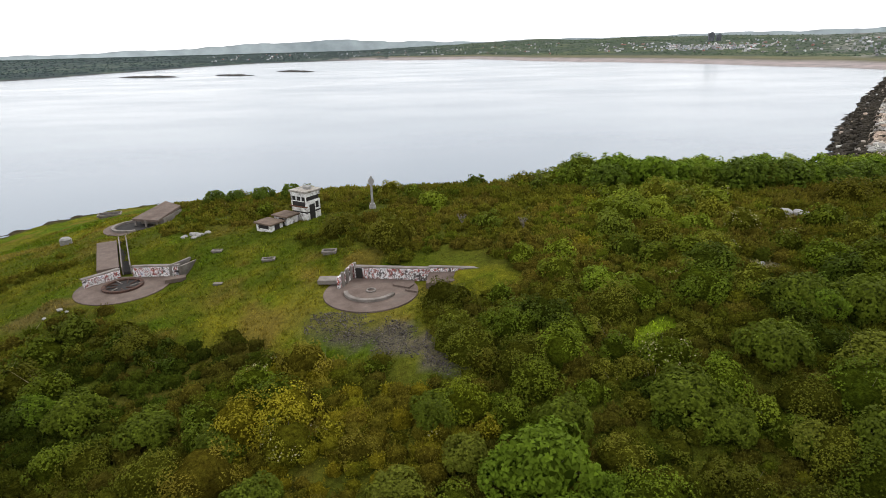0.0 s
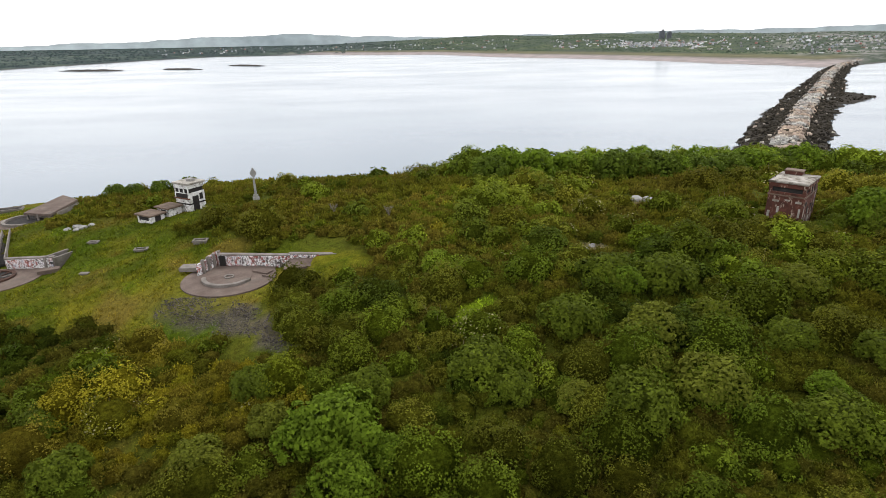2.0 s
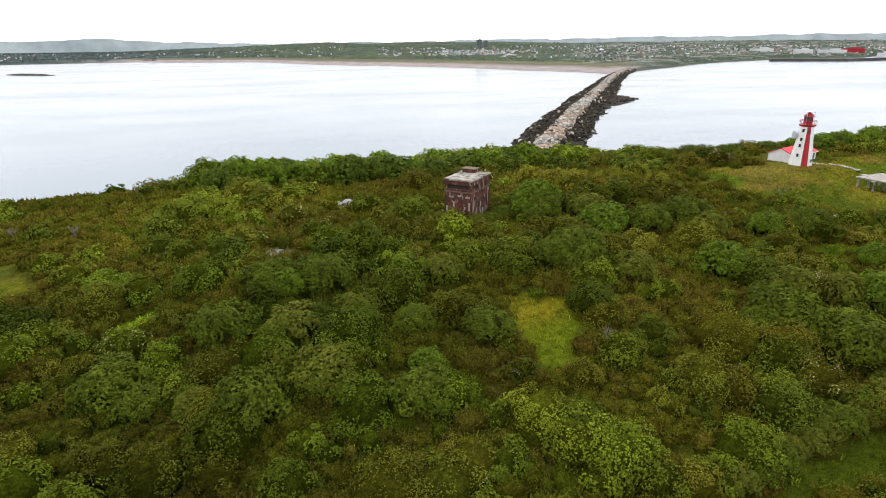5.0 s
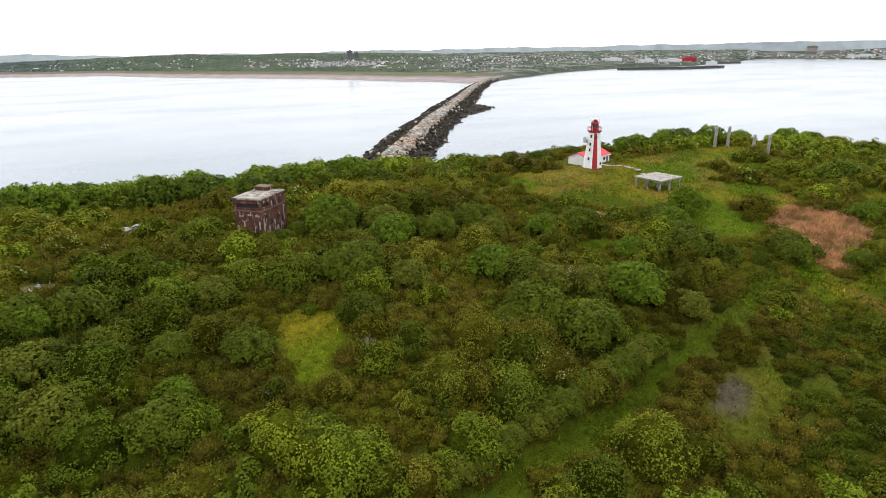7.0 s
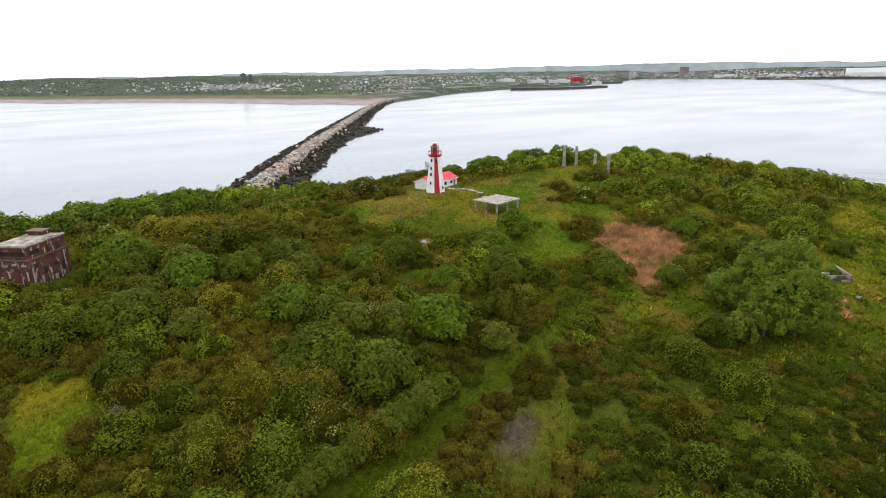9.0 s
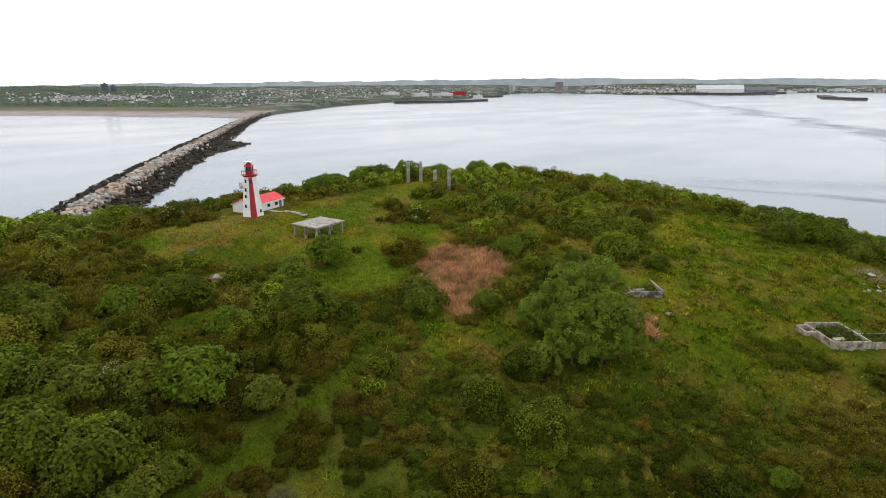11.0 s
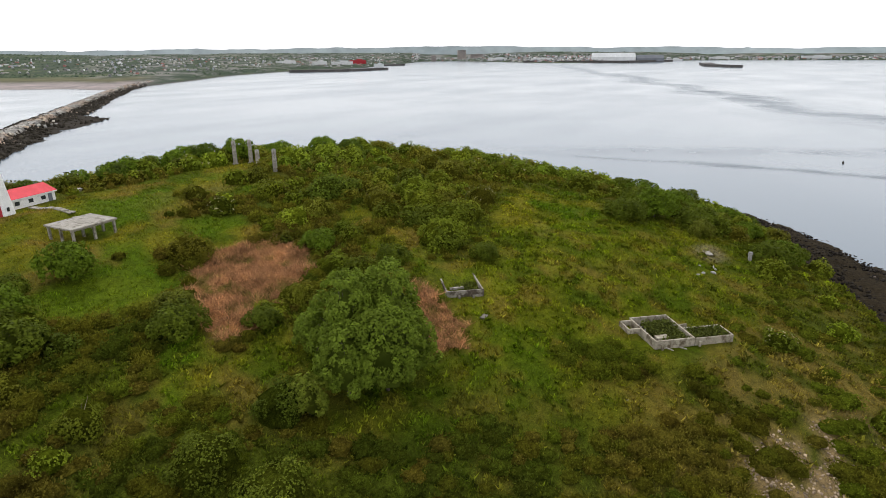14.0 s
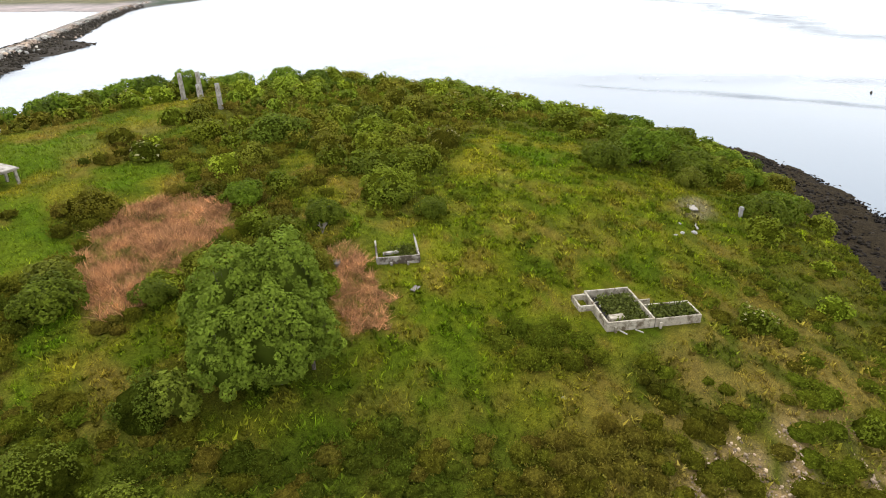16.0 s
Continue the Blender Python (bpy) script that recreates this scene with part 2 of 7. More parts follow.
# ---- the island's shape ----
# heights of a smooth sheet, every 50 m from (-150, -50) towards the east and north
HILLS = np.array([
    [-7, -6, -5, -4, -3, -2, 1, 12, 13, 0, -2],
    [-6, -4, 0, 3, 5, 10, 11, 16, 23, 11, -1],
    [-5, -1, 5, 11, 17, 22, 21, 20, 23, 21, -3],
    [-3, 5, 16, 24, 24, 23, 26, 28, 25, 19, -2],
    [-2, 9, 18, 19, 18, 16, 14, 12, 9, 1, -4],
    [-4, 2, 2, 0, 1, 4, 3, 0, -2, -4, -6]], float)
HILLS = np.pad(HILLS, 12, constant_values=-8)


def spline(u):
    a = np.abs(u)
    return np.where(a < 1, 2 / 3 - a ** 2 + a ** 3 / 2, np.where(a < 2, (2 - a) ** 3 / 6, 0))


# flat places: middle, radius, height
PADS = ((-10, 82.8, 9, 16.4), (-57.5, 98.2, 10, 11.9), (-76.5, 141, 8, 10.6), (83.3, 84.8, 4.2, 21.7), (168.4, 87.2, 4, 24.9), (177.3, 96, 8, 24.2), (174.7, 70.1, 4.5, 21.8), (203, -26.6, 7, 13.2))


COAST_X, COAST_Y = (200, 225, 262, 300, 345, 388), (-78, -66, -49, -35, -8, 42)


def ground(x, y):
    x, y = np.asarray(x, float), np.asarray(y, float)
    u, v = (x + 150) / 50 + 12, (y + 50) / 50 + 12
    u, v = np.clip(u, 1, HILLS.shape[1] - 3), np.clip(v, 1, HILLS.shape[0] - 3)
    i, j = np.floor(u).astype(int), np.floor(v).astype(int)
    z = 0.0
    for dj in range(-1, 3):
        for di in range(-1, 3):
            z = z + HILLS[j + dj, i + di] * spline(u - i - di) * spline(v - j - dj)
    z = z + 1.1 * np.exp(-((x - 166) ** 2 + (y - 80) ** 2) / 500)
    z = z + 1.2 * np.exp(-((x - 224) ** 2 + (y - 80) ** 2) / 350)
    z = z + 1.4 * (fbm(x / 14, y / 14, 3, 4) - 0.5) * smooth(z, 0, 6)
    # the low rocky foreshore under the eastern bluff
    cut = (np.interp(x, COAST_X, COAST_Y) - y) * 0.85
    k = smooth(cut, -7, 5) * smooth(x, 195, 228)
    z = z * (1 - k) + np.minimum(z, 2.4 - 0.06 * cut) * k
    for px, py, r, pz in PADS:
        k = 1 - smooth(np.hypot(x - px, y - py), r, r + 5)
        z = z * (1 - k) + pz * k
    return z


def gz(x, y):
    return float(ground(np.array([x]), np.array([y]))[0])


# ---- what covers the island ----
PATH_LINE = ((84, 15.4), (93.6, 17.2), (104, 17.8), (118.5, 20.5), (128, 22.8), (142, 24.7), (154, 29))
STRIP = [(75.6, 37.4), (80.2, 39), (84.6, 45), (85.6, 51.8), (77.2, 54.2), (74.2, 43.5)]
FIELD_TRACK = ((214, -4), (228, 4), (246, 12), (262, 22))


REED_BED = [(165.5, 24.5), (171, 23.8), (182, 26.4), (189, 28.5), (194, 35), (193.5, 43.5), (184, 46.2), (176, 43.5), (169, 35)]
REED_STRIP = [(180.5, 0.5), (184.2, -1.9), (188.8, 0.2), (195.6, 11.4), (192.6, 13.2), (184.5, 6.6)]


def reeds(x, y):
    x, y = np.asarray(x, float), np.asarray(y, float)
    return np.maximum(plot(x, y, REED_BED, 0.9, 1.6), 0.9 * plot(x, y, REED_STRIP, 1.1, 1.8))


def scree(x, y):
    return np.maximum(oval(x, y, -9, 71.5, 10.5, 3.6, -22, 0.2), oval(x, y, -0.5, 65.5, 5.5, 1.6, -42, 0.2))


def rubble(x, y):
    edge = np.maximum(oval(x, y, 190, -46.5, 13, 5.5, -38, 0.45), 0.8 * oval(x, y, 176, -37, 2, 1.4, 0, 0.4))
    return edge * smooth(fbm(np.asarray(x) / 2.2, np.asarray(y) / 2.2, 95, 4), 0.44, 0.54)


def open_land(x, y):
    """Where grass keeps the shrubs out, 0 to 1."""
    a = np.zeros(np.shape(x))
    for cx, cy, rx, ry, turn in ((-30, 90, 28, 15, -15), (-62, 103, 30, 15, 20), (-88, 138, 26, 26, 30), (-110, 165, 30, 25, 30), (-36, 113, 18, 9, 0),
                                 (174, 77, 26, 16, -10), (204, 84, 22, 9, -10), (224, 88, 12, 6, -10), (152, 84, 10, 12, 0), (222, -14, 34, 20, -25), (196, -14, 22, 20, -30),
                                 (240, 6, 24, 12, 10), (178, 0, 20, 11, -35), (212, 38, 8, 4, 20), (203, 22, 12, 7, 20), (167, 17, 10, 5, 20), (165, 64, 22, 10, -25), (186, 55, 14, 9, -30), (164, 49, 13, 11, 0), (147, 80, 7, 13, 0), (208, 68, 9, 4, 0),
                                 (122, 12, 9, 4, 20), (27, 66, 5, 2.2, 30), (144.5, 59.5, 3.6, 2.0, -10), (-12, 76, 12, 10, 0), (2, 84, 13, 4.5, -21),
                                 (48, 80, 4, 2, 0), (160, 24, 9, 4, 40), (58, 40, 5, 2.2, 40), (63.5, 101.5, 4.5, 2.5, -10), (49.5, 115, 3, 2, 0), (134, 50, 6, 2.5, 0)):
        a = np.maximum(a, oval(x, y, cx, cy, rx, ry, turn, 0.25))
    a = np.maximum(a, plot(x, y, STRIP, 0.4, 0.4))
    for f in (reeds, scree, rubble):
        a = np.maximum(a, f(x, y))
    return np.maximum(a, along(x, y, PATH_LINE, 1.5))


STONY = (0.2, 0.17, 0.15)


def ground_tint(x, y, z):
    g = np.array
    patch, fine = fbm(x / 11, y / 11, 21, 4)[:, None], fbm(x / 2.2, y / 2.2, 33, 3)[:, None]
    col = g([0.055, 0.078, 0.006]) + (g([0.135, 0.128, 0.014]) - g([0.055, 0.078, 0.006])) * smooth(patch * 0.6 + fine * 0.4, 0.38, 0.66)
    green = smooth(fbm(x / 9, y / 9, 57, 3), 0.5, 0.7)[:, None]
    col = col * (1 - 0.7 * green) + g([0.06, 0.112, 0.006]) * 0.7 * green
    brown = smooth(fbm(x / 7, y / 7, 77, 4), 0.55, 0.72)[:, None]
    col = col * (1 - 0.75 * brown) + g([0.15, 0.105, 0.03]) * 0.75 * brown

    def lay(mask, c):
        nonlocal col
        k = np.clip(mask, 0, 1)[:, None]
        col = col * (1 - k) + g(c) * k
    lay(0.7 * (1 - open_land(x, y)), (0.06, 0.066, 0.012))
    lay(0.8 * oval(x, y, 27, 66, 4.5, 2, 30), (0.16, 0.24, 0.015))
    lay(0.75 * plot(x, y, STRIP, 1.2, 1.2), (0.105, 0.14, 0.008))
    lay(0.7 * plot(x, y, STRIP, 0.8, 0.6) * oval(x, y, 79, 51, 5, 4.5, 0, 0.5), (0.17, 0.135, 0.012))
    lay(0.55 * plot(x, y, STRIP, 0.8, 0.6) * smooth(np.sin((x * 0.82 - y * 0.57) * 2.4 + 2 * fine[:, 0]), 0.3, 0.9), (0.06, 0.085, 0.006))
    lay(0.9 * reeds(x, y), (0.3, 0.165, 0.075))
    lay(0.7 * oval(x, y, 122, 13.5, 9, 4.5, 20), (0.085, 0.085, 0.014))
    lay(0.9 * oval(x, y, 120.5, 13.5, 3.6, 1.9, 20), (0.075, 0.062, 0.058))
    lay(0.85 * scree(x, y) * smooth(fine[:, 0], 0.3, 0.5), (0.09, 0.078, 0.078))
    lay(0.9 * along(x, y, PATH_LINE, 1.9), (0.05, 0.072, 0.006))
    lay(0.45 * oval(x, y, 212, -10, 34, 20, -15, 0.4), (0.086, 0.112, 0.006))
    lay(0.6 * oval(x, y, 205, -10, 42, 24, -20, 0.4) * smooth(fbm(x / 6, y / 6, 87, 4), 0.5, 0.64), (0.042, 0.07, 0.005))
    lay(0.6 * oval(x, y, 190, -12, 50, 34, -20, 0.4) * smooth(fbm(x / 3.2, y / 3.2, 187, 4), 0.53, 0.64), (0.17, 0.125, 0.03))
    lay(0.5 * oval(x, y, 215, -12, 36, 24, -20, 0.4) * smooth(fbm(x / 1.8, y / 1.8, 197, 3), 0.5, 0.62), (0.14, 0.165, 0.012))
    lay(0.45 * oval(x, y, 167, -7, 24, 12, -45, 0.4), (0.046, 0.07, 0.006))
    lay(0.6 * oval(x, y, 198, -42, 26, 11, -20, 0.4) * smooth(fine[:, 0], 0.35, 0.6), (0.2, 0.145, 0.05))
    lay(0.85 * rubble(x, y), (0.24, 0.17, 0.115))
    lay(0.8 * oval(x, y, 144.5, 59.5, 3.2, 1.7, -10), (0.26, 0.17, 0.11))
    lay(0.8 * oval(x, y, -68, 91, 7, 2.6, 10), (0.16, 0.1, 0.06))
    lay(0.6 * oval(x, y, -12, 81, 11.5, 9.5, 0, 0.1), (0.13, 0.125, 0.02))
    lay(0.35 * along(x, y, FIELD_TRACK, 1.3) * smooth(fine[:, 0], 0.4, 0.6), (0.18, 0.16, 0.05))
    lay(0.6 * oval(x, y, 157, 86, 10, 6, 20), (0.15, 0.12, 0.035))
    lay(0.5 * oval(x, y, 200, 74, 12, 5, 0), (0.16, 0.14, 0.04))
    lay(0.6 * oval(x, y, 187, 76, 12, 8, 0), (0.075, 0.118, 0.01))
    lay(0.6 * oval(x, y, 240, -27, 5, 3, 0), STONY)
    lay(0.75 * oval(x, y, 255, -50, 16, 4, -30) * smooth(fine[:, 0], 0.5, 0.62), (0.26, 0.32, 0.02))
    lay(0.7 * oval(x, y, 48, 80, 3, 1.5, 0) + 0.8 * oval(x, y, 63.5, 101.5, 4, 2, -10), STONY)
    lay(0.45 * oval(x, y, -62, 112, 60, 34, 15, 0.3), (0.05, 0.062, 0.007))
    col = col * (1 - 0.12 * smooth(x, 140, 165) * (1 - smooth(y, -8, 6)))[:, None]
    lay((1 - smooth(z + 3 * (fine[:, 0] - 0.5), 3.0, 6.0)) * smooth(x, -75, -45), (0.03, 0.024, 0.019))
    lay((1 - smooth(z, 0.2, 1.2)) * (1 - smooth(x, -75, -45)), (0.042, 0.034, 0.029))
    return col


step = 1.6
gx, gy = np.meshgrid(np.arange(-190, 420, step), np.arange(-110, 262, step))
shape = gx.shape
gx, gy = gx.ravel(), gy.ravel()
gzz = ground(gx, gy)
ids = np.arange(len(gx)).reshape(shape)
quads = np.stack([ids[:-1, :-1], ids[:-1, 1:], ids[1:, 1:], ids[1:, :-1]], -1).reshape(-1, 4)
rough_shore = (1 - smooth(gzz, 2.5, 6)) * (fbm(gx / 2.5, gy / 2.5, 5, 3) - 0.5) * 2.0
m, n, l, p = material("turf_and_soil", 1.0, 0, 0.03)
att = n.new("ShaderNodeVertexColor")
att.layer_name = "tint"
g1, g2 = noise_node(n, l, 0.9, 6, 0.75), noise_node(n, l, 6.0, 5, 0.75)
col = mix_node(n, l, 0.75, att.outputs["Color"], ramp_node(n, l, g1.outputs["Fac"], ((0.32, (0.42, 0.43, 0.4)), (0.68, (1.5, 1.46, 1.2)))).outputs[0], "MULTIPLY")
col = mix_node(n, l, 0.7, col, ramp_node(n, l, g2.outputs["Fac"], ((0.34, (0.3, 0.31, 0.28)), (0.66, (1.65, 1.6, 1.3)))).outputs[0], "MULTIPLY")
l.new(col, p.inputs["Base Color"])
bump_node(n, l, p, g2.outputs["Fac"], 0.8, 0.25)
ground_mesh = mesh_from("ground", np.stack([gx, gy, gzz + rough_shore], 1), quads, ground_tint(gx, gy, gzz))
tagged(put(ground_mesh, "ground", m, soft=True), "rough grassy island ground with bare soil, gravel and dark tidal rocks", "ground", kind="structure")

# water
m, n, l, p = material("sea_water", 0.12, 0.0, 0.5)
p.inputs["Base Color"].default_value = (0.16, 0.185, 0.2, 1)
p.inputs["IOR"].default_value = 1.33
w1 = noise_node(n, l, 0.004, 4, 0.55, stretch=(1, 2.2, 1))
w2 = noise_node(n, l, 0.35, 3, 0.6, stretch=(1, 1.6, 1))
w3 = noise_node(n, l, 0.006, 4, 0.6)
w4 = noise_node(n, l, 0.03, 4, 0.65, stretch=(1, 1, 1))
place = n.new("ShaderNodeTexCoord")


def sum_node(mode, a, b):
    k = n.new("ShaderNodeMath")
    k.operation = mode
    for value, socket in ((a, k.inputs[0]), (b, k.inputs[1])):
        if isinstance(value, (int, float)):
            socket.default_value = value
        else:
            l.new(value, socket)
    return k.outputs[0]


def current(px, py, away, width, bend, begin):
    """A soft band of ruffled water along a line through a place, from a distance on."""
    across = n.new("ShaderNodeVectorMath")
    across.operation = "DOT_PRODUCT"
    across.inputs[1].default_value = (*away, 0)
    l.new(place.outputs["Object"], across.inputs[0])
    off = sum_node("SUBTRACT", across.outputs["Value"], px * away[0] + py * away[1])
    off = sum_node("ABSOLUTE", sum_node("ADD", off, sum_node("MULTIPLY", sum_node("SUBTRACT", w3.outputs["Fac"], 0.5), bend)), 0)
    band = n.new("ShaderNodeMapRange")
    band.inputs["From Min"].default_value, band.inputs["From Max"].default_value = 0, width
    band.inputs["To Min"].default_value, band.inputs["To Max"].default_value = 1, 0
    l.new(off, band.inputs["Value"])
    run = n.new("ShaderNodeVectorMath")
    run.operation = "DOT_PRODUCT"
    run.inputs[1].default_value = (away[1], -away[0], 0)
    l.new(place.outputs["Object"], run.inputs[0])
    start = n.new("ShaderNodeMapRange")
    start.inputs["From Min"].default_value, start.inputs["From Max"].default_value = begin, begin + 120
    l.new(run.outputs["Value"], start.inputs["Value"])
    return sum_node("MULTIPLY", band.outputs[0], start.outputs[0])


stir = sum_node("ADD", current(924, 16, (-0.43, 0.9), 40, 190, 500), current(431, -35, (1.0, 0.1), 9, 50, -60))
stir = sum_node("ADD", stir, sum_node("MULTIPLY", current(482, -20, (0.9, 0.44), 22, 30, 60), 0.5))
broken = ramp_node(n, l, w4.outputs["Fac"], ((0.35, (0.2, 0.2, 0.2)), (0.65, (0.9, 0.9, 0.9)))).outputs[0]
stir = sum_node("MULTIPLY", stir, broken)
calm = ramp_node(n, l, w1.outputs["Fac"], ((0.35, (0.13, 0.13, 0.13)), (0.65, (0.21, 0.21, 0.21)))).outputs[0]
l.new(mix_node(n, l, stir, calm, (0.5, 0.5, 0.5)), p.inputs["Roughness"])
l.new(mix_node(n, l, stir, (0.15, 0.185, 0.225), (0.08, 0.1, 0.125)), p.inputs["Base Color"])
bump_node(n, l, p, w2.outputs["Fac"], 0.12, 0.25)
bm = bmesh.new()
bmesh.ops.create_circle(bm, cap_ends=True, radius=4950, segments=96, matrix=Matrix.Translation((70, -10, 0)))
tagged(part("water", bm, m), "calm pale sea with faint ripples under an overcast sky", "sea", kind="structure")


# ---- plants ----
LINE_A, LINE_B = np.array([1.0, 1.0]), np.array([138.6, -38.6])
LINE_DIR = (LINE_B - LINE_A) / np.linalg.norm(LINE_B - LINE_A)


def far_from_line(x, y):
    """Distance from the flight line, and how far off to its left side."""
    d = np.stack([np.asarray(x) - LINE_A[0], np.asarray(y) - LINE_A[1]], -1)
    k = np.clip(d @ LINE_DIR, 0, np.linalg.norm(LINE_B - LINE_A))
    near = LINE_A + k[..., None] * LINE_DIR
    return np.hypot(np.asarray(x) - near[..., 0], np.asarray(y) - near[..., 1]), d @ np.array([-LINE_DIR[1], LINE_DIR[0]])


def leaves(centre, out, size, tint, stiff=0.55, long=1.5, small=False):
    """Leaf blades: a rhomb each, round a point, facing more or less out."""
    k = len(centre)
    normal = out * stiff + rng.normal(size=(k, 3)) * (1 - stiff)
    normal /= np.linalg.norm(normal, axis=1)[:, None] + 1e-9
    side = np.cross(normal, rng.normal(size=(k, 3)))
    side /= np.linalg.norm(side, axis=1)[:, None] + 1e-9
    up = np.cross(normal, side)
    size = np.broadcast_to(size, (k,))[:, None] * rng.uniform(0.65, 1.3, (k, 1))
    a, b = side * size * 0.5 * long, up * size * 0.5
    bend = normal * size * 0.12
    if small:
        verts = np.stack([centre - a - b * 0.6, centre + a - b * 0.6 + bend, centre + b * 1.4], 1).reshape(-1, 3)
        return verts, np.arange(3 * k).reshape(k, 3), np.repeat(tint, 3, axis=0)
    verts = np.stack([centre - a, centre + b + bend, centre + a, centre - b + bend], 1).reshape(-1, 3)
    faces = np.arange(4 * k).reshape(k, 4)
    return verts, faces, np.repeat(tint, 4, axis=0)


def gather(name, pieces, material, label="", category="", kind="", parent=None, soft=False):
    verts, faces, cols, at = [], [], [], 0
    for v, f, c in pieces:
        verts.append(v), faces.append(f + at), cols.append(c)
        at += len(v)
    ob = put(mesh_from(name, np.concatenate(verts), np.concatenate(faces), np.concatenate(cols)), name, material, parent, "", soft)
    return tagged(ob, label, category, kind=kind)


def lumps(centre, radius, height, count):
    """Points on lumpy domes, one row of domes at a time, with the outward way."""
    owner = np.repeat(np.arange(len(centre)), count)
    k = len(owner)
    way = rng.normal(size=(k, 3))
    way[:, 2] = np.abs(way[:, 2]) * 1.25 - 0.12
    way /= np.linalg.norm(way, axis=1)[:, None]
    phase = owner * 1.7
    az = np.arctan2(way[:, 1], way[:, 0])
    bulge = 1 + 0.1 * np.sin(3 * az + phase) * (1 - way[:, 2] ** 2) + 0.07 * np.sin(5 * az - 2 * phase + 4 * way[:, 2]) + 0.06 * np.sin(9 * way[:, 0] + 7 * way[:, 1] + phase)
    bulge *= rng.uniform(0.84, 1.06, k)
    pos = centre[owner] + way * bulge[:, None] * np.stack([radius[owner], radius[owner], height[owner]], 1)
    return owner, pos, way


def tufted(centre, radius, height, size, cover):
    """Leaves in round tufts over lumpy domes: owner, place, outward way and tuft of each leaf."""
    k = len(centre)
    n_t = np.clip(9 + 4.2 * radius, 9, 30).astype(int)
    own = np.repeat(np.arange(k), n_t)
    m_ = len(own)
    az, up = rng.uniform(0, 2 * np.pi, m_), rng.uniform(-0.08, 1, m_)
    flat = np.sqrt(1 - up ** 2)
    way = np.stack([flat * np.cos(az), flat * np.sin(az), up], 1)
    r_t = radius[own] * rng.uniform(0.22, 0.36, m_)
    lobe = 1 + 0.13 * np.sin(3 * az + own * 1.7) * flat + rng.uniform(-0.12, 0.1, m_)
    mid = centre[own] + way * (0.82 * lobe)[:, None] * np.stack([radius[own], radius[own], height[own]], 1)
    n_l = np.clip(2 * np.pi * r_t ** 2 * cover / (0.75 * size[own] ** 2), 5, 70).astype(int)
    tuft = np.repeat(np.arange(m_), n_l)
    d = rng.normal(size=(len(tuft), 3))
    d /= np.linalg.norm(d, axis=1)[:, None]
    toward = np.sum(d * way[tuft], axis=1)
    d = np.where((toward < -0.1)[:, None], d - 2 * toward[:, None] * way[tuft], d)
    pos = mid[tuft] + d * (r_t[tuft] * rng.uniform(0.78, 1.06, len(tuft)))[:, None]
    return own[tuft], pos, d * 0.65 + way[tuft] * 0.35, tuft


KINDS = np.array([[0.078, 0.106, 0.011], [0.126, 0.13, 0.014], [0.146, 0.13, 0.02], [0.113, 0.145, 0.012], [0.145, 0.188, 0.014], [0.2, 0.186, 0.018]])


# near-black brown mixed into the shrub hearts for shade between leaves
HEART_SHADE = np.array([0.018, 0.016, 0.006])


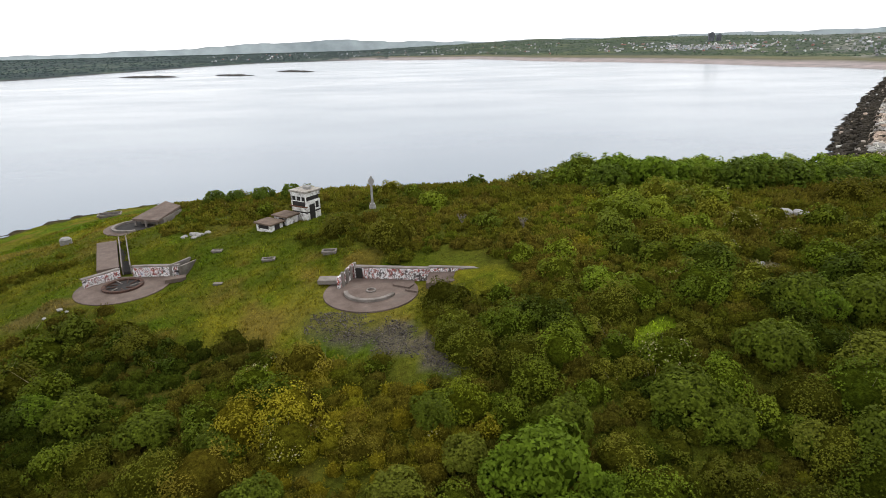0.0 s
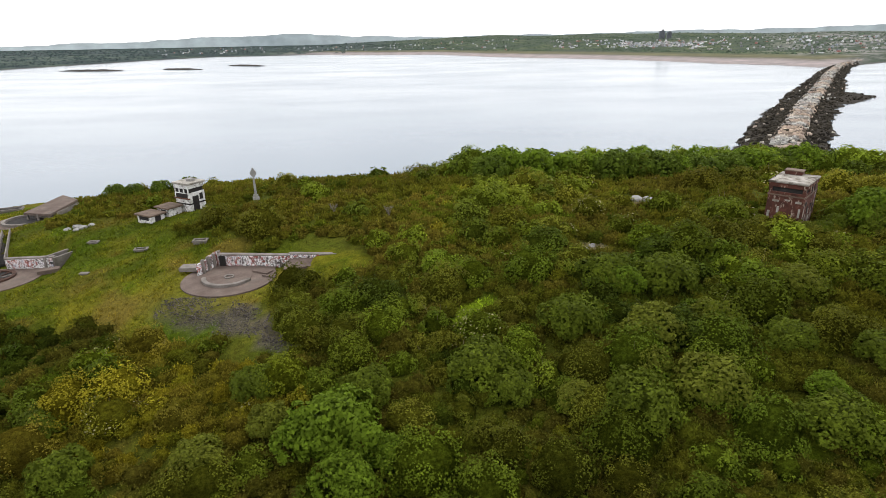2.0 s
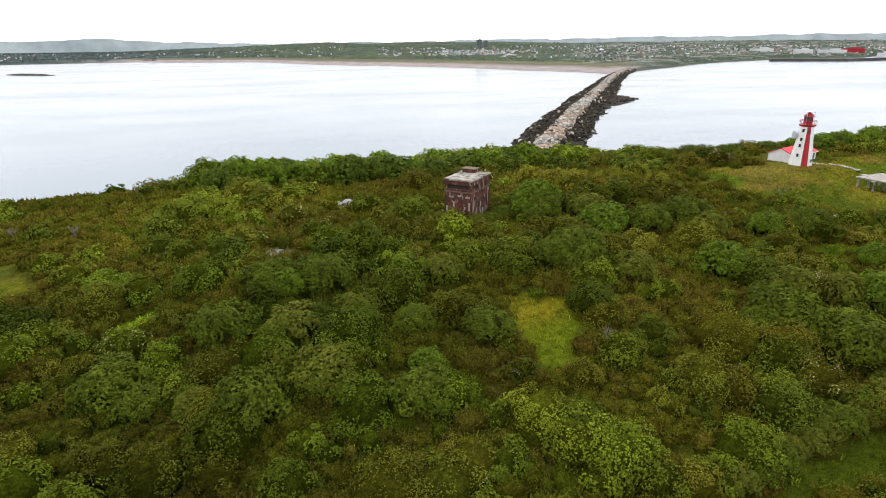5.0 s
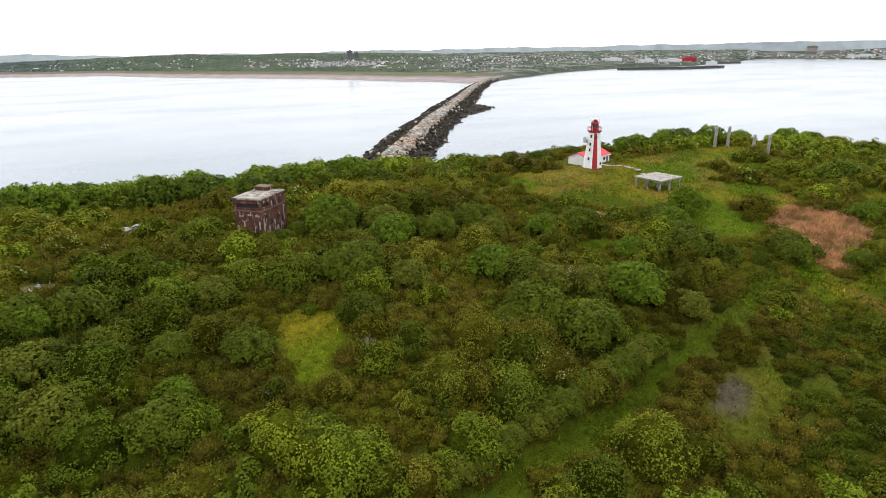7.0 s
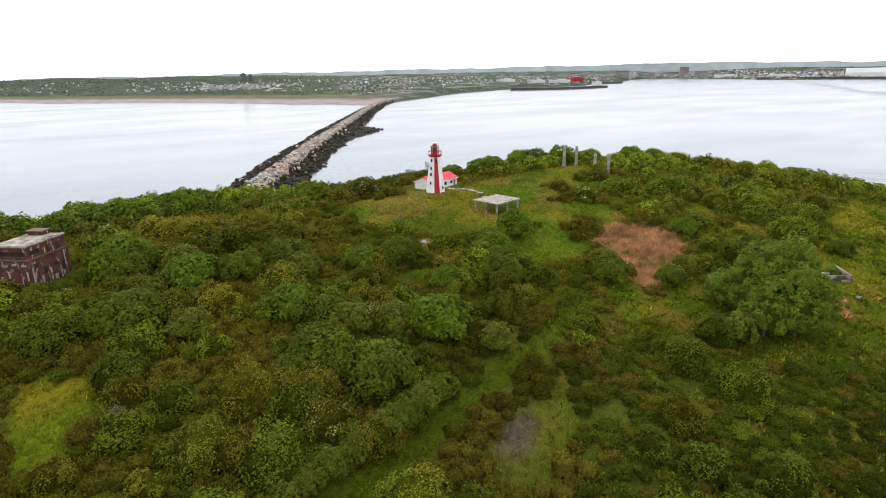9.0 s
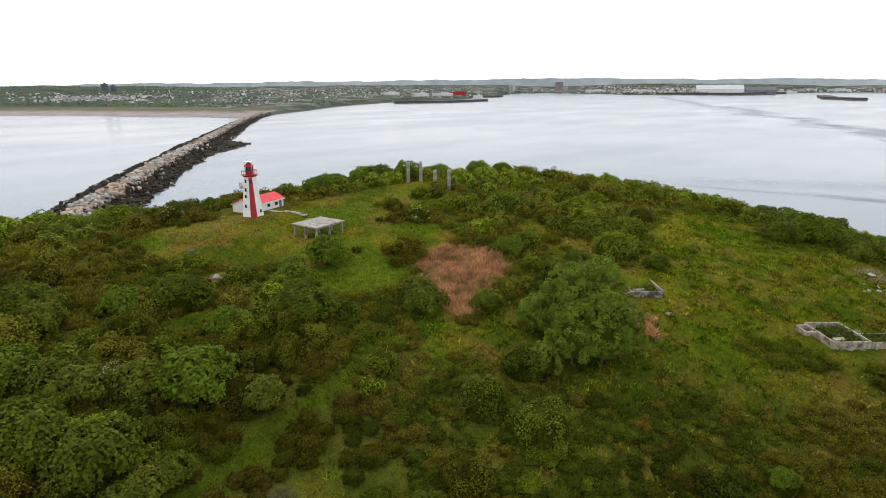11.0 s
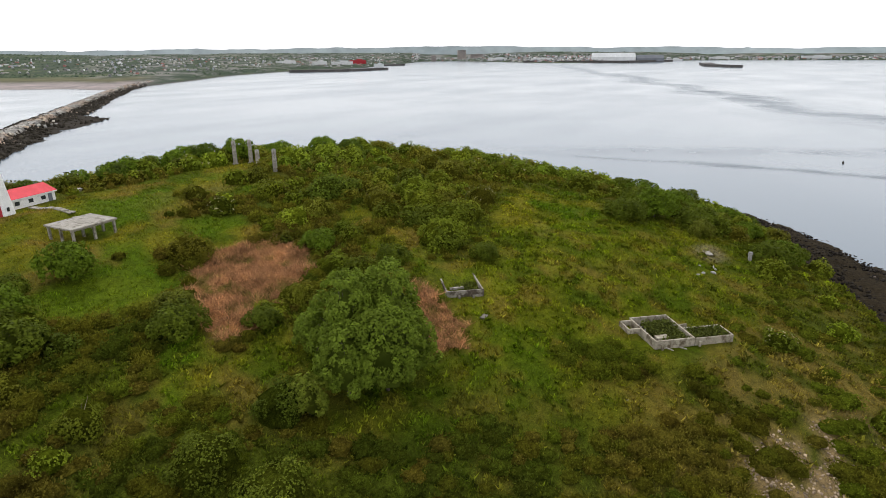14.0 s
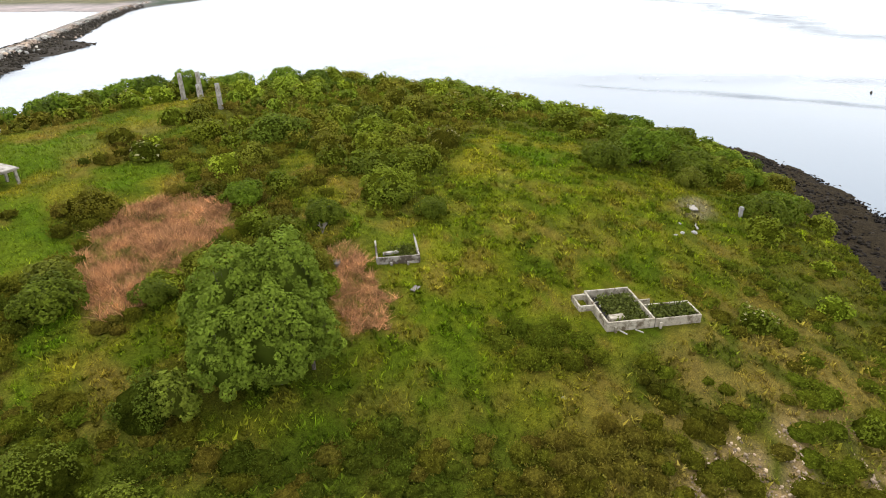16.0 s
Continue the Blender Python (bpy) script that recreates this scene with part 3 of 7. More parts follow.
def shrub_layer(s, r_low, r_high, leafy):
    """One layer of shrubs on a jittered grid: tall leafy ones, or the low scrub between them."""
    x, y = np.meshgrid(np.arange(-135, 350, s), np.arange(-78, 186, s))
    x, y = x.ravel(), y.ravel()
    x, y = x + rng.uniform(-0.5, 0.5, len(x)) * s, y + rng.uniform(-0.5, 0.5, len(x)) * s
    dist, left = far_from_line(x, y)
    z = ground(x, y)
    open_here = open_land(x, y)
    meadow = smooth(x, 186, 200) * (1 - smooth(x, 262, 280)) * (1 - smooth(y, 14, 30))
    scrub = smooth(fbm(x / 22, y / 22, 61, 3), 0.36, 0.52) * smooth(y, 74, 94) * (1 - smooth(y, 122, 134)) * (x < 150)
    scrub = np.maximum(scrub, 0.8 * smooth(fbm(x / 15, y / 15, 66, 3), 0.5, 0.62))
    ridge = smooth(y, 124, 138) * smooth(x, 22, 42) * (1 - smooth(x, 150, 190))
    shore = smooth(x, 262, 285)
    back = smooth(y, 40, 60) * smooth(x, 205, 225)
    heath = np.maximum(oval(x, y, 154, -6, 34, 13, -45, 0.4), oval(x, y, 160, 6, 24, 15, -40, 0.4))
    bank = oval(x, y, 212, -44, 38, 15, 20, 0.35)
    keep = (left > 15 - 45 * smooth(x, 140, 175)) & (dist > 22) & (z > 3.6) & (dist < 260) & (y < 178)
    if leafy:
        chance = (1 - smooth(open_here, 0.2, 0.55)) * (0.3 + 0.7 * smooth(fbm(x / 12, y / 12, 11, 4), 0.36, 0.52)) * (1 - 0.8 * scrub) * (1 - 0.75 * meadow)
        chance = chance * (1 - 0.9 * heath) * (1 - 0.93 * smooth(y, 90, 102) * (1 - smooth(x, 14, 34))) * (1 - 0.93 * oval(x, y, 194, -38, 44, 15, 8, 0.3)) * (1 - 0.97 * oval(x, y, 188, -24, 26, 18, 0, 0.2)) * (1 - 0.9 * smooth(x, 298, 308))
        chance = np.maximum(chance, 0.95 * np.maximum(ridge, 0.8 * shore))
    else:
        chance = (1 - smooth(open_here, 0.35, 0.75)) * (1 - 0.55 * meadow) * (1 - 0.3 * heath) * (1 - 0.45 * bank)
        chance = np.maximum(chance, 0.007)
        chance = np.where(meadow > 0.1, np.maximum(chance, 0.95 * oval(x, y, 192, -18.4, 7.5, 3.6, -64) + 0.9 * oval(x, y, 194.5, -31.5, 3.4, 2.0, -50) + 0.8 * oval(x, y, 186, -2, 2.5, 2, 0)), chance)
    margin = [(79.9 + 1.32 * (px - 79.9), 45.2 + 1.25 * (py - 45.2)) for px, py in STRIP]
    chance = chance * (1 - (plot(x, y, margin, 0.3, 0.2) if leafy else 0)) * (plot(x, y, STRIP, 0.4, 0.4) < 0.5)
    chance = chance * (reeds(x, y) < 0.35) * (scree(x, y) < 0.3) * (rubble(x, y) < 0.5) * (along(x, y, PATH_LINE, r_high * 0.6 + 0.7) < 0.5)
    for px, py, r, _ in PADS:
        chance = np.where(np.hypot(x - px, y - py) < r + 0.6 * r_low, 0, chance)
    for px, py, r in ((2, 86.5, 8), (7, 84, 6), (-68, 119, 9), (-62, 109, 7), (174.7, 70, 7), (178, 82, 3.5), (203, -25.5, 8.5), (200.5, 7, 7), (-28, 117.5, 6), (-13.5, 116.5, 3), (82.5, 80.5, 2.5), (-3, 65, 4), (-9, 72, 7), (230, 91, 6), (222.7, 79, 4), (214, 86, 8), (222.7, 72.5, 2.2), (226, 85, 5)):
        chance = np.where(np.hypot(x - px, y - py) < r, 0, chance)
    if not leafy:
        chance = chance * (1 - 0.4 * smooth(dist, 95, 125))
    keep &= rng.uniform(size=len(x)) < chance
    x, y, z, dist = x[keep], y[keep], z[keep], dist[keep]
    ridge, shore, back, scrub, meadow = ridge[keep], shore[keep], back[keep], scrub[keep], meadow[keep]
    k = len(x)
    u = rng.uniform(size=k)
    patch = vnoise(x / 8, y / 8, 71) * 0.6 + u * 0.4
    if leafy:
        radius = (r_low + (r_high - r_low) * rng.uniform(0, 1, k) ** 1.5) * (0.8 + 0.45 * vnoise(x / 9, y / 9, 41)) * (1 + 0.2 * ridge)
        height = radius * rng.uniform(0.75, 1.05, k) * (1 + 0.5 * ridge + 0.15 * back)
        pick = np.select([patch < 0.3, patch < 0.5, patch < 0.74, patch < 0.86], [0, 1, 3, 4], 1)
    else:
        radius = rng.uniform(r_low, r_high, k) * (1.0 + 0.5 * vnoise(x / 7, y / 7, 45)) * (1 - 0.3 * meadow)
        height = radius * rng.uniform(0.5, 0.9, k) * (1 - 0.45 * heath[keep]) * (1 - 0.45 * bank[keep])
        radius = radius * (1 + 0.55 * bank[keep])
        pick = np.select([patch < 0.22, patch < 0.52, patch < 0.74, patch < 0.9], [0, 1, 2, 3], 5)
        pick = np.where(bank[keep] > 0.4, np.where(vnoise(x / 6, y / 6, 52) < 0.35, 3, np.where(vnoise(x / 5, y / 5, 54) < 0.5, 1, 2)), pick)
        pick = np.where(oval(x, y, 148, -5, 8, 5, -30) > 0.4, 4, pick)
        radius = radius * (1 + 0.3 * oval(x, y, 192, -18.4, 9, 5, -64) + 0.3 * oval(x, y, 148, -5, 8, 5, -30))
        pick = np.where(oval(x, y, 192, -18.4, 9, 5, -64) + oval(x, y, 195, -31.5, 5, 4, -50) > 0.3, 3, pick)
        pick = np.where((scrub > 0.4) & (rng.uniform(size=k) < 0.75), np.where(vnoise(x / 10, y / 10, 48) < 0.55, 1, 2), pick)
    bright = np.maximum(ridge, 0.55 * np.maximum(shore, back) * (rng.uniform(size=k) < 0.45))
    pick = np.where((bright > 0.5) & (rng.uniform(size=k) < 0.75), np.where(rng.uniform(size=k) < 0.65, 4, 3), pick)
    sallow = oval(x, y, -10, 53, 16, 8, 0) + oval(x, y, -18, 64, 8, 3, 0)
    pick = np.where((sallow > 0.5) & (rng.uniform(size=k) < 0.8), np.where(rng.uniform(size=k) < 0.5, 5, 2), pick)
    gloom = (oval(x, y, -52, 66, 24, 10, 0) + oval(x, y, 148, -4, 30, 20, -20) > 0.5) & (rng.uniform(size=k) < 0.6)
    pick = np.where(gloom, 0, pick)
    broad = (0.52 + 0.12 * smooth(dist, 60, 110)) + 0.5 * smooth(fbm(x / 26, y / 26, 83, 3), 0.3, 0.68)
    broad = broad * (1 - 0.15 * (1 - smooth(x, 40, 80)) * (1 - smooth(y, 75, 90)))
    broad = np.where((y > 88) & (x < 130), np.maximum(broad, 0.8), broad)
    broad = np.where(x > 198, np.maximum(broad, 1.04), broad)
    broad = np.where(bright > 0.5, 1.08, broad)
    pick = np.where((meadow > 0.5) & (pick < 3), np.where(rng.uniform(size=k) < 0.6, 3, 1), pick)
    broad = np.where(meadow > 0.5, 0.95, broad)
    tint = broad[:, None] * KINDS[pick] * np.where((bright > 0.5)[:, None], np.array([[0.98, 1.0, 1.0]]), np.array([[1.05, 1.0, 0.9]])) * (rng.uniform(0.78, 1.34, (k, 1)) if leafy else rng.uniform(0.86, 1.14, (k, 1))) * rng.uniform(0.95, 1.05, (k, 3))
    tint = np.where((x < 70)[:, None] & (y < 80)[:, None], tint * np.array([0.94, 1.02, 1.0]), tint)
    tint = np.where((sallow > 0.5)[:, None], tint * np.array([1.35, 1.24, 1.0]), tint)
    fine = np.where((pick == 1) | (pick == 2), 0.78, 1.0)
    size = np.clip(dist * 0.0046, 0.27, 0.72) * (0.7 * fine if leafy else 0.82)
    count = np.clip(np.where(pick == 2, 0.8, 1.0) * (2.8 if leafy else 1.8) * radius * (radius + height) * 0.5 / (0.75 * size ** 2), 10, 900).astype(int)
    centre = np.stack([x, y, z + 0.12 * height], 1)
    if leafy:
        owner, pos, way, tuft = tufted(centre, radius, height, size, 0.4)
        tone = rng.uniform(0.82, 1.2, (len(owner), 1)) * rng.uniform(0.84, 1.18, (tuft[-1] + 1, 1))[tuft]
    else:
        owner, pos, way = lumps(centre, radius, height, count)
        tone = rng.uniform(0.74, 1.26, (len(owner), 1))
    if leafy:
        bloom = ((rng.uniform(size=k) < 0.05) & (bright < 0.5))[owner] & (rng.uniform(size=len(owner)) < 0.12) & (way[:, 2] > 0.2)
        tone = np.where(bloom[:, None], np.array([0.34, 0.31, 0.17]) / tint[owner], tone)
        foliage = leaves(pos, way + np.array([0, 0, 0.25]), size[owner], tint[owner] * tone, 0.74, 1.4, True)
    else:
        # twiggy sprays: slim blades that point out and up
        tone = 0.75 + (tone - 0.62) * 0.6
        n_ = len(owner)
        grow = way * 0.7 + np.array([0, 0, 0.55]) + rng.normal(size=(n_, 3)) * 0.4
        side = np.cross(grow, rng.normal(size=(n_, 3)))
        side /= np.linalg.norm(side, axis=1)[:, None] + 1e-9
        sz = (size[owner] * rng.uniform(0.7, 1.3, n_))[:, None]
        tri_v = np.stack([pos - side * sz * 0.44 - grow * sz * 0.34, pos + side * sz * 0.44 - grow * sz * 0.34, pos + grow * sz * 0.52], 1).reshape(-1, 3)
        foliage = (tri_v, np.arange(3 * n_).reshape(n_, 3), np.repeat(tint[owner] * tone, 3, axis=0))
    # inner domes of the shrubs, low and lumpy, tint darkened as shade between leaves
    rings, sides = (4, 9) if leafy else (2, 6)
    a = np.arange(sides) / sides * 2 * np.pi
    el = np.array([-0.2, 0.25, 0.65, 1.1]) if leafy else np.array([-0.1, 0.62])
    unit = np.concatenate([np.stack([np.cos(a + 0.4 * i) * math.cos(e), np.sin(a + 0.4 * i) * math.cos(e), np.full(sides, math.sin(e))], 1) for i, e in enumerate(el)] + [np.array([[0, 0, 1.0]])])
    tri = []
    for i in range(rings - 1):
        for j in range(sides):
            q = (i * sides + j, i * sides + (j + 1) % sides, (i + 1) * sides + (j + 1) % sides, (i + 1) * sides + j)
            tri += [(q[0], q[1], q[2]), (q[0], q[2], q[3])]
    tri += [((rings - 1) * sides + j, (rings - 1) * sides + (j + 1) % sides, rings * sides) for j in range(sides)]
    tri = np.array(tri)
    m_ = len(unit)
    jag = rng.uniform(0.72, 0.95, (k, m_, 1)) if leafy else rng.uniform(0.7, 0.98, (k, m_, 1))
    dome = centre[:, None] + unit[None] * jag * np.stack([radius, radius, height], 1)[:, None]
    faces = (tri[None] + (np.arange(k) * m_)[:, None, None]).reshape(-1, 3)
    shaded_heart = np.repeat(tint * (0.42 if leafy else 0.56) + 0.3 * HEART_SHADE, m_, axis=0)
    stems = []
    for i in rng.choice(k, min(k, 260), replace=False):
        for _ in range(5):
            tip = centre[i] + np.array([rng.normal() * radius[i] * 0.6, rng.normal() * radius[i] * 0.6, height[i] * rng.uniform(0.95, 1.4)])
            w = np.array([rng.normal(), rng.normal(), 0]) * 0.03
            stems.append(np.stack([centre[i] - w, centre[i] + w, tip]))
    return foliage, (dome.reshape(-1, 3), faces, shaded_heart), np.concatenate(stems)


def shrub_field():
    tall = shrub_layer(4.2, 1.5, 4.1, True)
    low = shrub_layer(1.9, 0.9, 1.6, False)
    gather("tall_shrubs", [tall[0]], LEAF, "leafy rounded deciduous shrubs in dark and bright green", "shrubs", "stuff")
    gather("low_scrub", [low[0]], LEAF, "low tangled olive-brown and green scrub between taller shrubs", "shrubs", "stuff")
    gather("undergrowth", [tall[1], low[1]], SHRUB, "dense small-leaved undergrowth filling the shrubs, tinted dark as shade", "shrubs", "stuff", None, True)
    v = np.concatenate([tall[2], low[2]])
    c = np.repeat(np.array([0.24, 0.2, 0.15]) * rng.uniform(0.5, 1.3, (len(v) // 3, 1)), 3, axis=0)
    gather("dead_stems", [(v, np.arange(len(v)).reshape(-1, 3), c)], STEM, "bare grey dead stems among the shrubs", "twigs", "stuff")


def tufts(name, x, y, tall, tints, blades, label, category, wide=0.05, lean=0.35):
    k = len(x)
    z = ground(x, y)
    owner = np.repeat(np.arange(k), blades)
    n_ = len(owner)
    foot = np.stack([x[owner] + rng.normal(size=n_) * 0.14, y[owner] + rng.normal(size=n_) * 0.14, z[owner] - 0.05], 1)
    h = tall[owner] * rng.uniform(0.6, 1.2, n_)
    tip = foot + np.stack([rng.normal(size=n_) * lean * h, rng.normal(size=n_) * lean * h, h], 1)
    a = rng.uniform(0, np.pi, n_)
    w = np.stack([np.cos(a), np.sin(a), np.zeros(n_)], 1) * (wide * (0.6 + h))[:, None]
    verts = np.stack([foot - w, foot + w, tip], 1).reshape(-1, 3)
    cols = np.repeat(tints[owner] * rng.uniform(0.7, 1.3, (n_, 1)), 3, axis=0)
    gather(name, [(verts, np.arange(3 * n_).reshape(n_, 3), cols)], GRASS, label, category, "stuff")


def grass_field():
    x, y = rng.uniform(-125, 300, 300000), rng.uniform(-78, 165, 300000)
    dist, left = far_from_line(x, y)
    z = ground(x, y)
    keep = (left > 12 - 45 * smooth(x, 140, 175)) & (dist < 190) & (z > 4.5) & ((open_land(x, y) > 0.25) | (rng.uniform(size=len(x)) < np.where((x > 150) & (y < 10), 0.9, 0.28))) & (scree(x, y) < 0.3) & (rubble(x, y) < 0.4) & (reeds(x, y) < 0.4)
    for px, py, r, _ in PADS:
        keep &= np.hypot(x - px, y - py) > r - 1
    keep &= (np.hypot(x - 174, y - 69) > 5) & ((np.abs(x + 2) > 13) | (np.abs(y - 87) > 5))
    x, y, z = x[keep], y[keep], z[keep]
    t = ground_tint(x, y, z) * np.array([1.62, 1.54, 1.0]) * rng.uniform(0.6, 1.4, (len(x), 1))
    tufts("grass", x, y, rng.uniform(0.2, 0.55, len(x)) * (0.6 + 0.8 * vnoise(x / 4, y / 4, 15)), t, 3, "rough meadow grass, green and straw-coloured", "grass", 0.09, 0.5)
    # taller tussocks that stand out of the meadow
    x, y = rng.uniform(140, 262, 26000), rng.uniform(-56, 34, 26000)
    keep = (ground(x, y) > 4.5) & (reeds(x, y) < 0.3) & (rubble(x, y) < 0.4) & (vnoise(x / 2.1, y / 2.1, 205) > 0.46) & (np.hypot(x - 203, y + 26.5) > 8.5) & (np.hypot(x - 198.5, y - 6.5) > 6)
    x, y = x[keep], y[keep]
    t = ground_tint(x, y, ground(x, y)) * np.array([1.9, 1.95, 1.1]) * np.where(rng.uniform(size=(len(x), 1)) < 0.25, 0.5, 1.0) * rng.uniform(0.6, 1.4, (len(x), 1))
    tufts("tussocks", x, y, rng.uniform(0.25, 0.65, len(x)), t, 5, "coarse tussocks of yellow-green meadow grass and weeds", "grass", 0.17, 0.55)
    x, y = rng.uniform(162, 200, 24000), rng.uniform(-5, 50, 24000)
    keep = reeds(x, y) > 0.45
    x, y = x[keep], y[keep]
    t = np.where(vnoise(x / 2.2, y / 2.2, 23)[:, None] + rng.uniform(-0.2, 0.2, (len(x), 1)) > 0.86 - 0.3 * (x[:, None] * 0.5 + 94 > 187 + y[:, None]), np.array([[0.22, 0.2, 0.05]]), np.array([[0.5, 0.27, 0.14]])) * rng.uniform(0.35, 1.45, (len(x), 1)) * (0.6 + 0.8 * vnoise(x / 1.3, y / 1.3, 29))[:, None]
    tufts("reeds", x, y, rng.uniform(0.4, 1.2, len(x)) * (0.7 + 0.6 * vnoise(x / 3, y / 3, 19)), t, 8, "dry reddish-brown dead knotweed stems standing in a thicket", "reeds", 0.03, 0.75)


def make_tree(name, tall, spread, tint, size, tufts_, label, seed, trunk=0.16, foot=0.12, cover=0.95):
    """A tapered trunk with limbs, and a crown of round leaf tufts over a lobed dome."""
    r_ = np.random.default_rng(seed)
    tree = thing(name, Matrix(), label, "tree")
    bm = bar((0, 0, -0.4), (0.1, 0.05, tall * 0.6), trunk, 7, None, trunk * 0.5)
    low = tall * foot
    i = np.arange(tufts_)
    up = 1 - (i + 0.5) / tufts_ * 1.25
    az = i * 2.39996 + r_.uniform(-0.3, 0.3, tufts_)
    flat = np.sqrt(np.maximum(1 - up ** 2, 0))
    lobe = 1 + 0.14 * np.sin(3 * az + seed + 2 * up) * flat + 0.08 * np.sin(5 * az - seed * 2) * flat + r_.uniform(-0.13, 0.08, tufts_)
    rad = spread * math.sqrt(42 / tufts_) * r_.uniform(0.2, 0.31, tufts_)
    way = np.stack([flat * np.cos(az), flat * np.sin(az), up], 1)
    mid = way * lobe[:, None] * np.array([spread * 0.84, spread * 0.84, 0]) + np.array([0, 0, 1]) * (low + 0.32 * (tall - low) + up * lobe * np.where(up > 0, 0.62, 0.32) * (tall - low))[:, None]
    for j in range(0, tufts_, 4):
        bar((0.05, 0.03, tall * r_.uniform(0.12, 0.45)), Vector(mid[j] * np.array([0.85, 0.85, 0.92])), trunk * 0.34, 5, bm, trunk * 0.08)
    part("trunk", bm, BARK, tree, "grey-brown trunk with spreading limbs")
    n_l = np.maximum(2 * math.pi * rad ** 2 * cover / (0.75 * size * size), 6).astype(int)
    own = np.repeat(i, n_l)
    k = len(own)
    d = rng.normal(size=(k, 3))
    d /= np.linalg.norm(d, axis=1)[:, None]
    toward = np.sum(d * way[own], axis=1)
    d = np.where((toward < -0.25)[:, None], d - 2 * toward[:, None] * way[own], d)
    pos = mid[own] + d * (rad[own] * rng.uniform(0.7, 1.1, k))[:, None]
    t = np.array(tint) * (r_.uniform(0.84, 1.18, tufts_)[own] * rng.uniform(0.84, 1.18, k))[:, None]
    pieces = [leaves(pos, d * 0.65 + way[own] * 0.3 + np.array([0, 0, 0.2]), size, t, 0.72, 1.4, True)]
    # the inner foliage behind the tufts, its tint darkened to shade the crown's inside
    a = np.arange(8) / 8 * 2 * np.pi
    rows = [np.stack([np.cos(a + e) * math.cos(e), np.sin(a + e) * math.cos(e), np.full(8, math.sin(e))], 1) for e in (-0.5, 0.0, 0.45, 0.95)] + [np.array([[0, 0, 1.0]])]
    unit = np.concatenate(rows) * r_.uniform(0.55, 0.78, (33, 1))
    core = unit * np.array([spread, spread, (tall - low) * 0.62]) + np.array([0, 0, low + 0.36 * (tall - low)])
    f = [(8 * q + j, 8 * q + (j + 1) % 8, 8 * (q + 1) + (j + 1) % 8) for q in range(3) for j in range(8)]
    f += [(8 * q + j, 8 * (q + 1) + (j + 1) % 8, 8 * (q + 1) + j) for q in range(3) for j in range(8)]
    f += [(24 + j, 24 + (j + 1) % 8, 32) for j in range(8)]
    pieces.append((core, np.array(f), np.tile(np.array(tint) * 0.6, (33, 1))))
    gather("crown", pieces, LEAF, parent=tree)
    return tree


